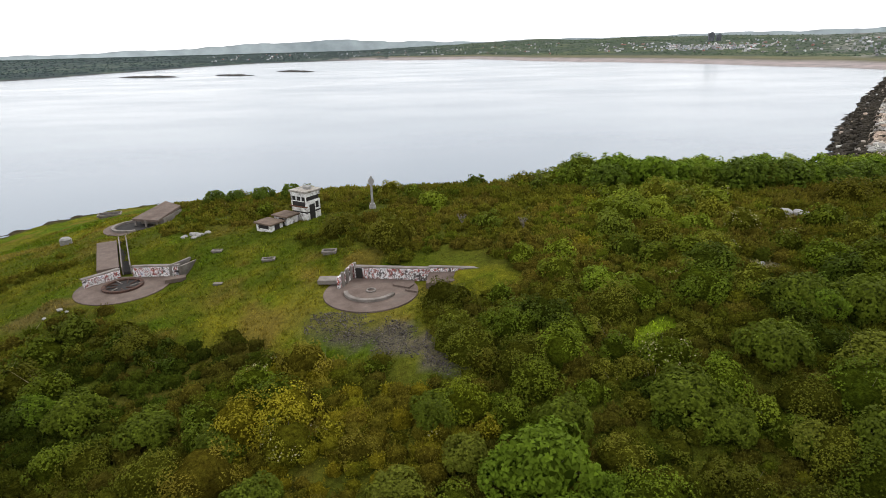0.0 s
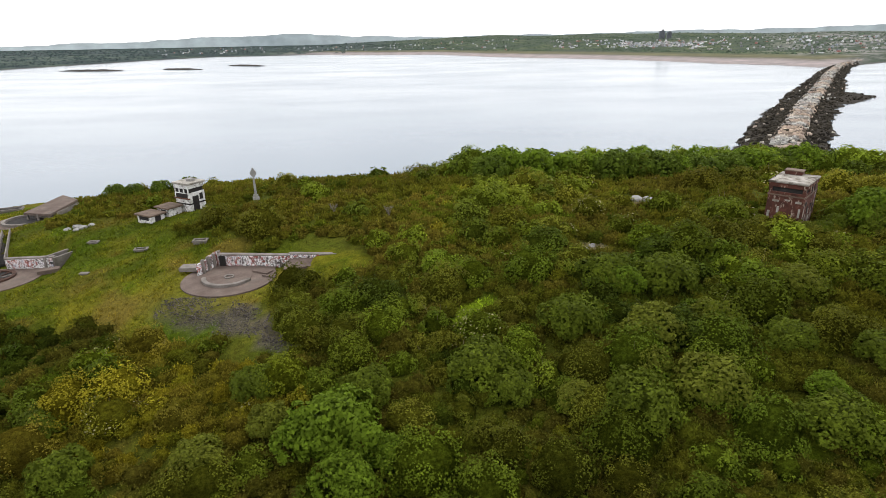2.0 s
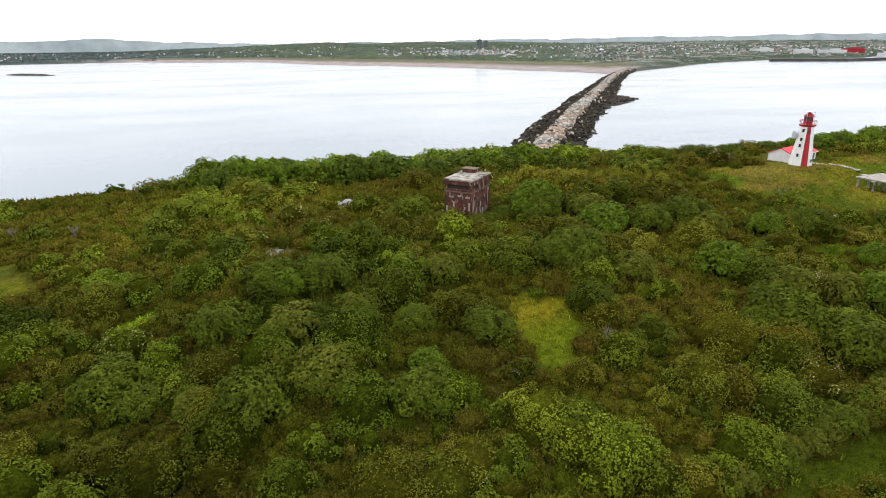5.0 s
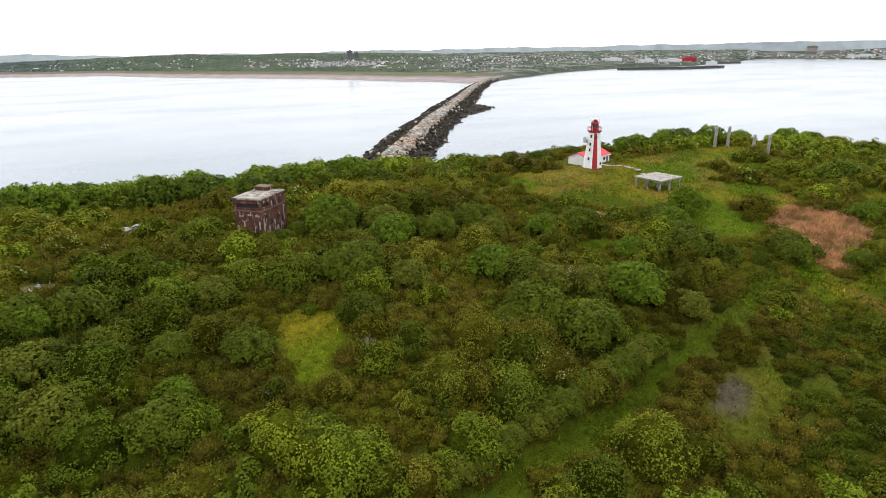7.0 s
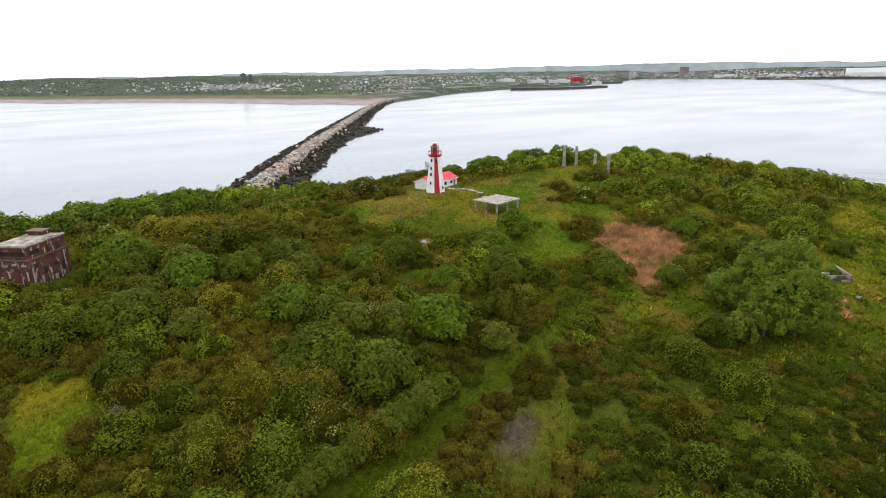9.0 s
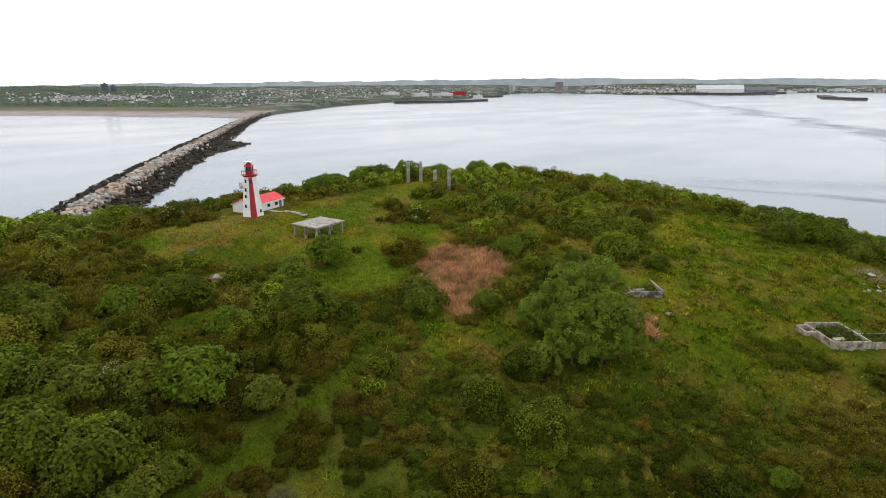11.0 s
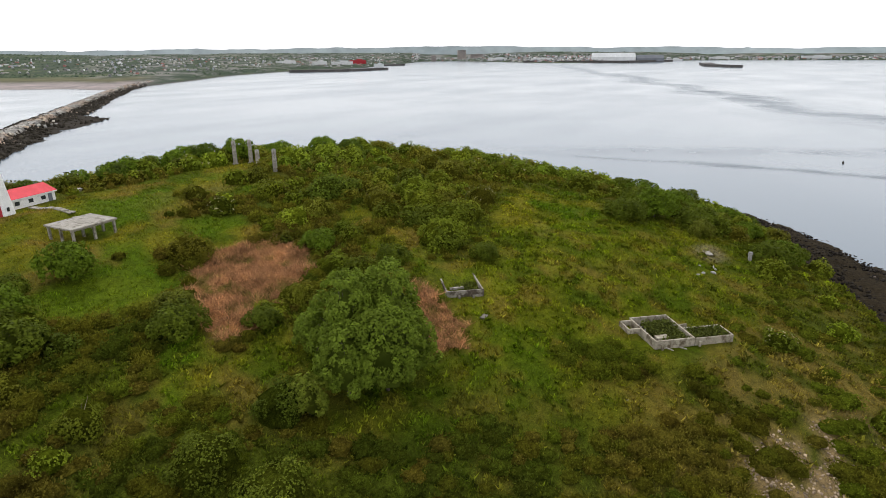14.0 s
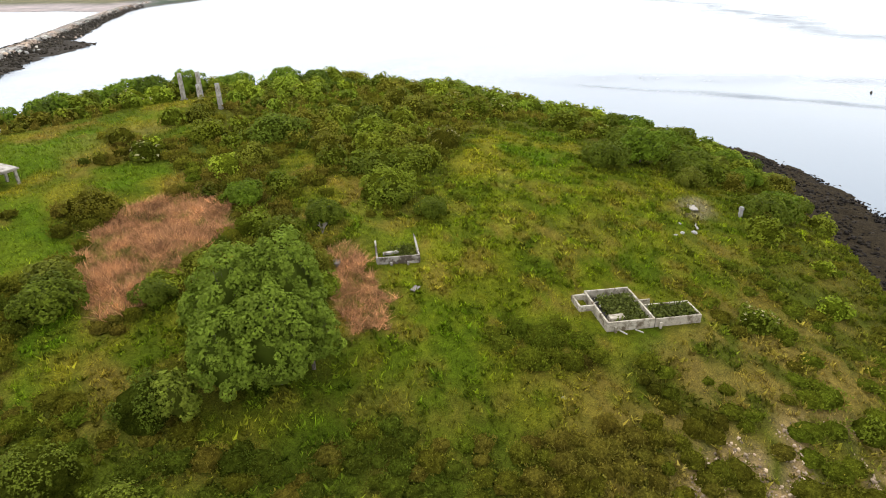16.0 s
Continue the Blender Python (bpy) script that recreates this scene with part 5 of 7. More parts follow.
def quay(name, pts, half, top, label):
    """A long low quay or pier over the water."""
    q = thing(name, Matrix(), label, "pier")
    for (ax, ay), (bx, by) in zip(pts[:-1], pts[1:]):
        a, b = Vector((ax, ay, 0)), Vector((bx, by, 0))
        m = Matrix.Translation((a + b) / 2) @ pose(0, 0, 0, 0, 0, math.degrees(math.atan2(by - ay, bx - ax)))
        bm = box((b - a).length + half, 2 * half, top + 2, 0, 0, -2)
        box((b - a).length + half + 1, 2 * half + 1.5, 0.8, 0, 0, top, 0, bm)
        bmesh.ops.transform(bm, matrix=m, verts=bm.verts)
        part("quay_wall", bm, CONCRETE_DARK, q)
    return q


CONCRETE_DARK = worn("dark_wet_quay", ((0.3, (0.06, 0.055, 0.052)), (0.7, (0.13, 0.12, 0.115))), 0.05, 0.5)
storage_shed()
quay("pier", ((1500, 1290), (1640, 1190), (1840, 1190)), 16, 6, "long dark timber pier reaching into the harbour")
quay("pier", ((1900, 1560), (2480, 1540)), 14, 6, "dark harbour pier with sheds behind")
quay("pier", ((2420, 130), (2560, 220), (2900, 280)), 22, 7, "dark stone breakwater pier in the harbour mouth")
quay("pier", ((3300, 1250), (3300, 700), (3700, 560)), 20, 10, "long dark quay below the harbour town")


def beach_rocks():
    for cx, cy, length, turn in ((-615, 1280, 165, -15), (-428, 1272, 110, -25), (-330, 1400, 130, -35), (464, -65, 6, 0)):
        k = thing("rock_islet", pose(cx, cy, -0.6, 0, 0, turn), "low dark rocky islet in the bay", "islet", "islets")
        bm = bmesh.new()
        bmesh.ops.create_grid(bm, x_segments=40, y_segments=10, size=0.5)
        for v in bm.verts:
            x, y = v.co.x * 2, v.co.y * 2
            edge = max(0.0, 1 - x * x - y * y)
            z = edge ** 0.5 * (0.35 + fbm(np.array([x * 6 + cx]), np.array([y * 3]), 8, 3)[0])
            wave = 0.25 * (fbm(np.array([x * 3 + cx]), np.array([0.5]), 18, 3)[0] - 0.5)
            v.co = (x * length / 2, (y + wave) * length * 0.09, z * min(4.5, length * 0.35) - 0.4)
        part("rock", bm, WEED, k, soft=False)


WEED = worn("weed_covered_rock", ((0.3, (0.022, 0.019, 0.016)), (0.7, (0.06, 0.05, 0.04))), 0.3, 1.5, 0.85, 0.9, 0.4)
beach_rocks()


# ---- the breakwater ----
SPINE = ((168, 208), (185, 241), (283, 371), (350, 455), (439, 568), (572, 737), (713, 906), (872, 1066))
SPINE_W = (18, 18, 19, 20, 18, 16, 15, 14)


def breakwater():
    pts = np.array(SPINE, float)
    seg = np.r_[0, np.cumsum(np.hypot(*np.diff(pts, axis=0).T))]
    s = np.arange(0, seg[-1], 2.2)
    cx, cy, w = np.interp(s, seg, pts[:, 0]), np.interp(s, seg, pts[:, 1]), np.interp(s, seg, SPINE_W)
    dx, dy = np.gradient(cx), np.gradient(cy)
    ln = np.hypot(dx, dy)
    nx, ny = dy / ln, -dx / ln
    t = np.linspace(-1.25, 1.25, 40)
    S, T = np.meshgrid(np.arange(len(s)), t, indexing="ij")
    spur = np.exp(-((s - 372) / 22) ** 2) * 18 + np.exp(-((s - 335) / 40) ** 2) * 14
    left_edge = w * (0.85 + 0.4 * fbm(s / 22, s * 0, 501, 4))
    right_edge = w * (0.8 + 0.5 * fbm(s / 18, s * 0 + 9, 511, 4)) + spur
    off = np.where(T < 0, T * left_edge[S], T * right_edge[S])
    X, Y = cx[S] + nx[S] * off, cy[S] + ny[S] * off
    prof = np.clip(1 - np.abs(off) / np.where(T < 0, left_edge[S], right_edge[S]), -0.3, 1)
    crest = 1 - smooth(np.abs(off - 2.0 - 2.5 * (fbm(X / 18, Y / 18, 551, 3) - 0.5)), 3.5, 8.0)
    Z = 3.2 * np.clip(prof * 1.6, -0.5, 1) + 2.3 * crest + 2.6 * (fbm(X / 4, Y / 4, 521, 3) - 0.5)
    pale = smooth(crest + 1.3 * (fbm(X / 3.0, Y / 3.0, 531, 3) - 0.5), 0.4, 0.7)[..., None]
    warm = smooth(fbm(X / 11, Y / 11, 541, 3), 0.3, 0.7)[..., None]
    light = np.array([0.3, 0.3, 0.31]) * (1 - warm) + np.array([0.28, 0.21, 0.17]) * warm
    fine = rng.uniform(0.4, 1.4, X.shape)[..., None]
    col = np.array([0.032, 0.027, 0.022]) * (1 - pale) + light * pale * fine
    ids = np.arange(X.size).reshape(X.shape)
    quads = np.stack([ids[:-1, :-1], ids[1:, :-1], ids[1:, 1:], ids[:-1, 1:]], -1).reshape(-1, 4)
    m = tinted("breakwater_rock", 0.9, 0.3, 0.0, 0.2)
    b = thing("breakwater", Matrix(), "long rubble breakwater with pale boulders on top and dark weed-covered flanks", "breakwater")
    put(mesh_from("core", np.stack([X, Y, Z], -1).reshape(-1, 3), quads, col.reshape(-1, 3)), "core", m, b)
    # boulders: rough eight-cornered blocks, pale on the crest and dark on the flanks
    k = 14000
    i = rng.integers(0, len(s) - 1, k)
    i = (i * np.sqrt(rng.uniform(0.05, 1, k))).astype(int)
    top = rng.uniform(size=k) < 0.62
    o = np.where(top, rng.normal(size=k) * 4.2 + 2.0, rng.uniform(-1, 1, k) * np.where(rng.uniform(size=k) < 0.5, left_edge[i], right_edge[i]))
    o = np.clip(o, -left_edge[i], right_edge[i])
    bx, by = cx[i] + nx[i] * o, cy[i] + ny[i] * o
    pr = np.clip(1 - np.abs(o) / np.where(o < 0, left_edge[i], right_edge[i]), 0, 1)
    cr = 1 - smooth(np.abs(o - 2.0), 3.5, 8.0)
    bz = 3.2 * np.clip(pr * 1.6, 0, 1) + 2.3 * cr + 0.1
    size = 0.35 + 0.9 * rng.uniform(0, 1, k) ** 2.4
    cube = np.array([(-1, -1, -1), (1, -1, -1), (1, 1, -1), (-1, 1, -1), (-1, -1, 1), (1, -1, 1), (1, 1, 1), (-1, 1, 1)], float)
    quad = np.array([(0, 3, 2, 1), (4, 5, 6, 7), (0, 1, 5, 4), (1, 2, 6, 5), (2, 3, 7, 6), (3, 0, 4, 7)])
    jag = cube[None] * rng.uniform(0.45, 1.2, (k, 8, 3)) * size[:, None, None]
    tip = rng.uniform(-0.9, 0.9, k)[:, None]
    jag = np.stack([jag[..., 0] * np.cos(tip) - jag[..., 2] * np.sin(tip), jag[..., 1], jag[..., 0] * np.sin(tip) + jag[..., 2] * np.cos(tip)], -1)
    a = rng.uniform(0, 6.28, k)
    c_, s_ = np.cos(a)[:, None], np.sin(a)[:, None]
    jx, jy = jag[..., 0] * c_ - jag[..., 1] * s_, jag[..., 0] * s_ + jag[..., 1] * c_
    v = np.stack([bx[:, None] + jx, by[:, None] + jy, bz[:, None] + jag[..., 2]], -1).reshape(-1, 3)
    f = (quad[None] + (np.arange(k) * 8)[:, None, None]).reshape(-1, 4)
    warm_b = smooth(fbm(bx / 11, by / 11, 541, 3), 0.3, 0.7)[:, None]
    pale_b = np.array([0.38, 0.37, 0.36]) * (1 - warm_b) + np.array([0.36, 0.28, 0.23]) * warm_b
    ct = np.where((cr + rng.normal(size=k) * 0.3 > 0.55)[:, None], pale_b * rng.uniform(0.45, 1.35, (k, 1)), np.array([0.035, 0.03, 0.024]) * rng.uniform(0.5, 1.6, (k, 1)))
    st = gather("rubble", [(v, f, np.repeat(ct, 8, axis=0))], m, parent=b)
    tagged(st, "pale and dark tumbled boulders", kind="stuff")


breakwater()


# ---- the things on the island ----
def graffiti(name, base):
    """Sprayed paint in patches over old concrete."""
    m, n, l, p = material(name, 0.8)
    blot = noise_node(n, l, 0.75, 4, 0.7, stretch=(1.0, 1.0, 0.7))
    r = ramp_node(n, l, blot.outputs["Fac"], ((0.0, base), (0.36, (0.05, 0.04, 0.04)), (0.43, (0.8, 0.78, 0.78)), (0.5, (0.07, 0.05, 0.045)), (0.53, (0.42, 0.07, 0.05)), (0.555, (0.78, 0.76, 0.77)), (0.62, (0.14, 0.15, 0.28)), (0.65, base)))
    r.color_ramp.interpolation = "CONSTANT"
    fine = noise_node(n, l, 7, 4, 0.7)
    cut = ramp_node(n, l, fine.outputs["Fac"], ((0.52, (0, 0, 0)), (0.6, (1, 1, 1))))
    l.new(mix_node(n, l, cut.outputs[0], r.outputs[0], (0.085, 0.06, 0.05)), p.inputs["Base Color"])
    return m


GRAFFITI = graffiti("graffiti_on_concrete", (0.3, 0.27, 0.25))
PAINTED = worn("peeling_white_paint", ((0.35, (0.5, 0.48, 0.46)), (0.6, (0.78, 0.77, 0.76))), 0.9, 6, 0.85, 0.3, 0.02, (0.14, 0.12, 0.11), 1.1, (0.52, 0.62))
LICHEN = worn("lichen_stained_slab", ((0.3, (0.2, 0.18, 0.15)), (0.7, (0.36, 0.33, 0.29))), 0.7, 6, 0.95, 0.4, 0.03, (0.07, 0.055, 0.04), 0.5, (0.47, 0.56))
BROWN_ROOF = worn("brown_mossy_concrete", ((0.3, (0.09, 0.062, 0.045)), (0.7, (0.18, 0.13, 0.095))), 0.6, 6)


def ring(r_in, r_out, z0, z1, sides=48, a0=0.0, a1=360.0):
    """A flat curb along an arc."""
    bm = bmesh.new()
    closed = a1 - a0 >= 360
    k = sides if closed else sides + 1
    rows = []
    for i in range(k):
        a = radians(a0 + (a1 - a0) * i / sides)
        c, s = math.cos(a), math.sin(a)
        rows.append([bm.verts.new((r * c, r * s, z)) for r, z in ((r_in, z0), (r_out, z0), (r_out, z1), (r_in, z1))])
    for i in range(k if closed else k - 1):
        p, q = rows[i], rows[(i + 1) % k]
        for j in range(4):
            bm.faces.new((p[j], p[(j + 1) % 4], q[(j + 1) % 4], q[j]))
    if not closed:
        bm.faces.new(rows[0][::-1])
        bm.faces.new(rows[-1])
    bmesh.ops.recalc_face_normals(bm, faces=bm.faces)
    return bm


def circle_points(r, a0, a1, k, squash=1.0):
    return [(r * math.cos(radians(a0 + (a1 - a0) * i / k)), r * squash * math.sin(radians(a0 + (a1 - a0) * i / k))) for i in range(k + 1)]


def gun_platform():
    """The round gun platform with a curbed turntable and graffiti-covered walls."""
    g = thing("gun_emplacement", pose(-10.2, 83.0, 16.4, 0, 0, -8), "round pinkish concrete gun platform with graffiti-covered retaining walls", "gun emplacement")
    outline = [(6.0, 5.0), (-5.0, 5.4)] + circle_points(7.3, 150, 395, 40)
    part("apron", prism(outline, -0.8, 0.22), APRON, g)
    part("turntable_curb", ring(3.5, 4.15, 0.2, 0.62, 40, 195, 345), CONCRETE, g, "raised concrete curb")
    part("turntable", tube(3.5, 3.5, 0.2, 0.3, 40), APRON, g)
    part("pivot", ring(0.55, 0.8, 0.28, 0.5, 20), CONCRETE, g)
    part("back_wall", box(12.5, 0.5, 2.0, 2.2, 5.3, 0, 0, None, 0.04), GRAFFITI, g, "retaining wall covered in red, white and black graffiti")
    part("wall_coping", box(12.8, 0.9, 0.22, 2.2, 5.6, 2.0, 0, None, 0.04), CONCRETE, g)
    part("ramp_coping", box(10.6, 0.8, 0.2, 13.5, 5.6, 2.3, 0, None, 0.04), CONCRETE, g)
    bm = bmesh.new()
    top = [bm.verts.new(v) for v in ((8.3, 2.0, 0.95), (18.4, 3.0, 2.0), (18.8, 5.2, 2.2), (8.3, 5.2, 1.6))]
    low = [bm.verts.new((v.co.x, v.co.y, -0.5)) for v in top]
    bm.faces.new(top), bm.faces.new(low[::-1])
    for i in range(4):
        bm.faces.new((low[i], low[(i + 1) % 4], top[(i + 1) % 4], top[i]))
    part("ramp", bm, APRON, g, "sloping grey concrete ramp slab")
    part("ramp_wall", box(10.4, 0.35, 0.7, 13.4, 5.35, 1.6), GRAFFITI, g)
    for x0, y0, x1, y1, h in ((-5.4, 0.6, -4.8, 3.4, 2.3), (-4.8, 3.4, -4.2, 6.4, 2.7)):
        ln, a = math.hypot(x1 - x0, y1 - y0), math.degrees(math.atan2(y1 - y0, x1 - x0))
        part("side_wall", box(ln, 0.4, h, (x0 + x1) / 2, (y0 + y1) / 2, -0.2, a), GRAFFITI, g)
    for i in range(4):
        part("pillar", box(0.45, 0.5, 2.6, -4.9 + 0.25 * i, 1.6 + 1.4 * i, 0), CONCRETE, g)
    # flat dark panel on the wall draws the doorway's shade
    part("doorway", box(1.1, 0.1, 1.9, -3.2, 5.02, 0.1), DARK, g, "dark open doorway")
    part("side_shelf", box(3.6, 2.0, 0.7, -7.4, 2.6, 0.4, 6, None, 0.05), CONCRETE, g, "flat grey slab beside the wall")
    for x, y, w, d in ((4.6, 2.6, 3.0, 1.6), (6.2, 0.4, 2.0, 0.3)):
        part("step", box(w, d, 0.5, x, y, 0, -20), APRON, g)
    return g


def ring_pit():
    """The second gun pit, with its rusty traversing ring and ammunition trench."""
    g = thing("gun_emplacement", pose(-57.5, 98.5, 11.9, 0, 0, 4), "earthy round gun pit with rusty ring and graffiti walls", "gun emplacement")
    part("apron", prism(circle_points(8.0, 160, 380, 36) + [(7.5, 4.6), (-5, 5.0)], -0.9, 0.15), APRON, g)
    part("pit_ring", ring(2.9, 3.5, 0.1, 0.5, 40), DARK_RUST, g, "rusty iron traversing ring")
    part("pit_floor", tube(2.9, 2.9, 0.1, 0.2, 36), DARK, g)
    for i in range(9):
        a = i * 40
        part("ring_bolt", bar((1.2 * math.cos(radians(a)), 1.2 * math.sin(radians(a)), 0.25), (3.1 * math.cos(radians(a + 15)), 3.1 * math.sin(radians(a + 15)), 0.45), 0.1), DARK_RUST if i % 3 else CONCRETE, g)
    part("back_wall", box(8.6, 0.5, 2.0, 4.3, 4.4, 0, -3, None, 0.04), GRAFFITI, g, "back wall covered in white graffiti")
    part("wall_coping", box(9.0, 0.9, 0.25, 4.3, 4.8, 2.0, -3), CONCRETE, g)
    part("side_wall", box(6.6, 0.5, 1.6, -4.7, 2.4, 0, 48, None, 0.04), GRAFFITI, g)
    part("side_coping", box(6.8, 1.0, 0.2, -5.0, 2.8, 1.6, 48), CONCRETE, g)
    for x, y, a, ln in ((8.4, 6.0, 60, 5.0), (10.6, 5.2, 60, 5.4)):
        part("bay_wall", box(ln, 0.4, 2.2, x, y, 0.2, a), CONCRETE, g)
    part("bay_floor", box(4.4, 1.9, 0.3, 9.5, 5.6, 1.0, 60), DARK, g)
    part("shelf", box(3.6, 1.6, 0.8, 8.8, 1.6, 0.0, 20, None, 0.05), APRON, g)
    # the trench runs back and up between two curbs
    a = 115
    # the floor's black colour deepens the shade in the shallow trench
    part("trench_floor", box(22, 1.2, 0.5, -6.5, 16.2, 0.15, a), DARK, g, "dark sunken trench")
    for side in (-0.75, 0.75):
        c, s = math.cos(radians(a + 90)), math.sin(radians(a + 90))
        part("trench_wall", box(22, 0.2, 1.75, -6.5 + c * side * 0.95, 16.2 + s * side * 0.95, 0.1, a), CONCRETE, g)
    part("trench_slab", box(19.0, 3.8, 1.3, -9.0, 14.3, 0.35, a, None, 0.04), APRON, g, "long sloping earthy concrete slab beside the trench")
    return g


def bunker():
    """The third pit with a sloping roof slab over its magazine."""
    g = thing("gun_emplacement", pose(-76.5, 140.5, 10.6, 0, 0, 0), "half-roofed round gun pit with a sloping grey concrete roof", "gun emplacement")
    part("apron", prism(circle_points(7.0, 0, 360, 36)[:-1], -1.0, 0.15), APRON, g)
    part("pit_curb", ring(4.4, 5.1, 0.1, 0.7, 36, 60, 300), CONCRETE, g)
    part("pit_floor", tube(4.3, 4.3, 0.1, 0.22, 30), DARK, g)
    bm = bmesh.new()
    top = [bm.verts.new(v) for v in ((-0.5, 0.5, 2.2), (6.4, -0.5, 1.9), (7.4, 11.0, 2.6), (2.2, 14.0, 3.2))]
    low = [bm.verts.new((v.co.x, v.co.y, v.co.z - 0.55)) for v in top]
    bm.faces.new(top), bm.faces.new(low[::-1])
    for i in range(4):
        bm.faces.new((low[i], low[(i + 1) % 4], top[(i + 1) % 4], top[i]))
    bmesh.ops.recalc_face_normals(bm, faces=bm.faces)
    part("roof", bm, APRON, g, "big sloping grey concrete roof slab")
    part("magazine_wall", box(6.0, 9.5, 2.3, 4.2, 6.6, -0.6, -4), CONCRETE, g)
    for x, y in ((0.0, 1.0), (3.0, 0.1), (5.8, 0.0)):
        part("post", box(0.4, 0.4, 1.8, x, y, 0), CONCRETE, g)
    return g


def lookout_tower():
    """The white observation tower with open slots and two low annexes."""
    t = thing("observation_tower", pose(-27.6, 119.2, 17.6, 0, 0, -32) @ Matrix.Diagonal((0.86, 0.88, 1.12, 1)), "peeling white concrete observation tower with dark viewing slots", "tower")
    part("lower_wall", box(5.0, 4.6, 2.0, 0, 0, 0, 0, None, 0.04), PAINTED, t)
    part("main_wall", box(5.0, 4.6, 2.0, 0, 0, 2.3, 0, None, 0.04), PAINTED, t)
    # dark cores and plates put shade into the tower's slots and openings
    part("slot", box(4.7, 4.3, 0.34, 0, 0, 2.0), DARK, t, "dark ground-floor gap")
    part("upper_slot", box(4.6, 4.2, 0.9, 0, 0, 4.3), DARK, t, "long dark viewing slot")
    part("upper_wall", box(5.1, 4.7, 0.75, 0, 0, 5.1, 0, None, 0.04), PAINTED, t)
    part("sill", box(5.4, 0.5, 0.2, 0, -2.4, 3.15), RUST, t, "rusty red balcony edge")
    part("front_opening", box(4.0, 0.1, 0.8, 0, -2.33, 3.35), DARK, t, "wide dark opening")
    for x in (-2.3, -0.8, 0.8, 2.3):
        part("mullion", box(0.25, 0.25, 0.9, x, -2.2, 4.25), PAINTED, t)
    part("roof", box(5.7, 5.2, 0.35, 0, 0.1, 5.85, 0, None, 0.05), PALE, t, "flat pale roof slab")
    part("roof_hatch", box(1.6, 1.4, 0.5, 0.5, 0.4, 6.2, 0, None, 0.04), GREY, t)
    part("doorway", box(0.1, 1.7, 3.4, 2.53, -0.5, 0.2), DARK, t, "tall dark doorway")
    part("window", box(0.1, 0.9, 1.2, 2.53, 1.2, 2.7), DARK, t)
    a = thing("annex", pose(-31.4, 116.6, gz(-31.4, 116.6) - 0.2, 0, 0, -32), "low concrete annex with a flat brown roof below the tower", "building", "annexes")
    part("wall", box(3.6, 3.2, 1.9, 0, 0, 0), PAINTED, a)
    part("roof", box(4.4, 4.0, 0.35, 0, 0, 1.9, 0, None, 0.05), BROWN_ROOF, a)
    part("opening", box(1.4, 0.1, 1.1, 0.3, -1.62, 0.6), DARK, a)
    b = thing("annex", pose(-34.0, 113.4, gz(-34.0, 113.4) - 0.3, 0, 0, -32), "lower concrete annex with a brown roof and dark opening", "building", "annexes")
    part("wall", box(4.2, 3.2, 1.6, 0, 0, 0), PAINTED, b)
    part("roof", box(5.0, 4.0, 0.35, 0, 0, 1.6, 0, None, 0.05), BROWN_ROOF, b)
    part("opening", box(2.8, 0.1, 0.7, 0, -1.62, 0.75), DARK, b)
    part("opening", box(0.1, 1.3, 1.2, 2.12, 0, 0.3), DARK, b)


def celtic_cross():
    c = thing("celtic_cross", pose(-13.4, 117.8, 20.4, 0, 0, 12) @ Matrix.Diagonal((0.72, 0.72, 1, 1)), "tall weathered grey stone Celtic cross on a stepped base", "monument")
    part("base", box(1.9, 1.9, 0.5, 0, 0, 0, 0, box(1.4, 1.4, 0.5, 0, 0, 0.5)), GREY, c)
    bm = tube(0.5, 0.34, 0.9, 5.4, 4, 0, 0, None, 45)
    part("shaft", bm, GREY, c)
    bm = ring(0.36, 0.82, -0.2, 0.2, 24)
    bmesh.ops.transform(bm, matrix=pose(0, 0, 5.7, 90), verts=bm.verts)
    part("ring", bm, GREY, c)
    part("arm", box(1.8, 0.42, 0.55, 0, 0, 5.43, 0, box(0.55, 0.42, 1.95, 0, 0, 4.9)), GREY, c)


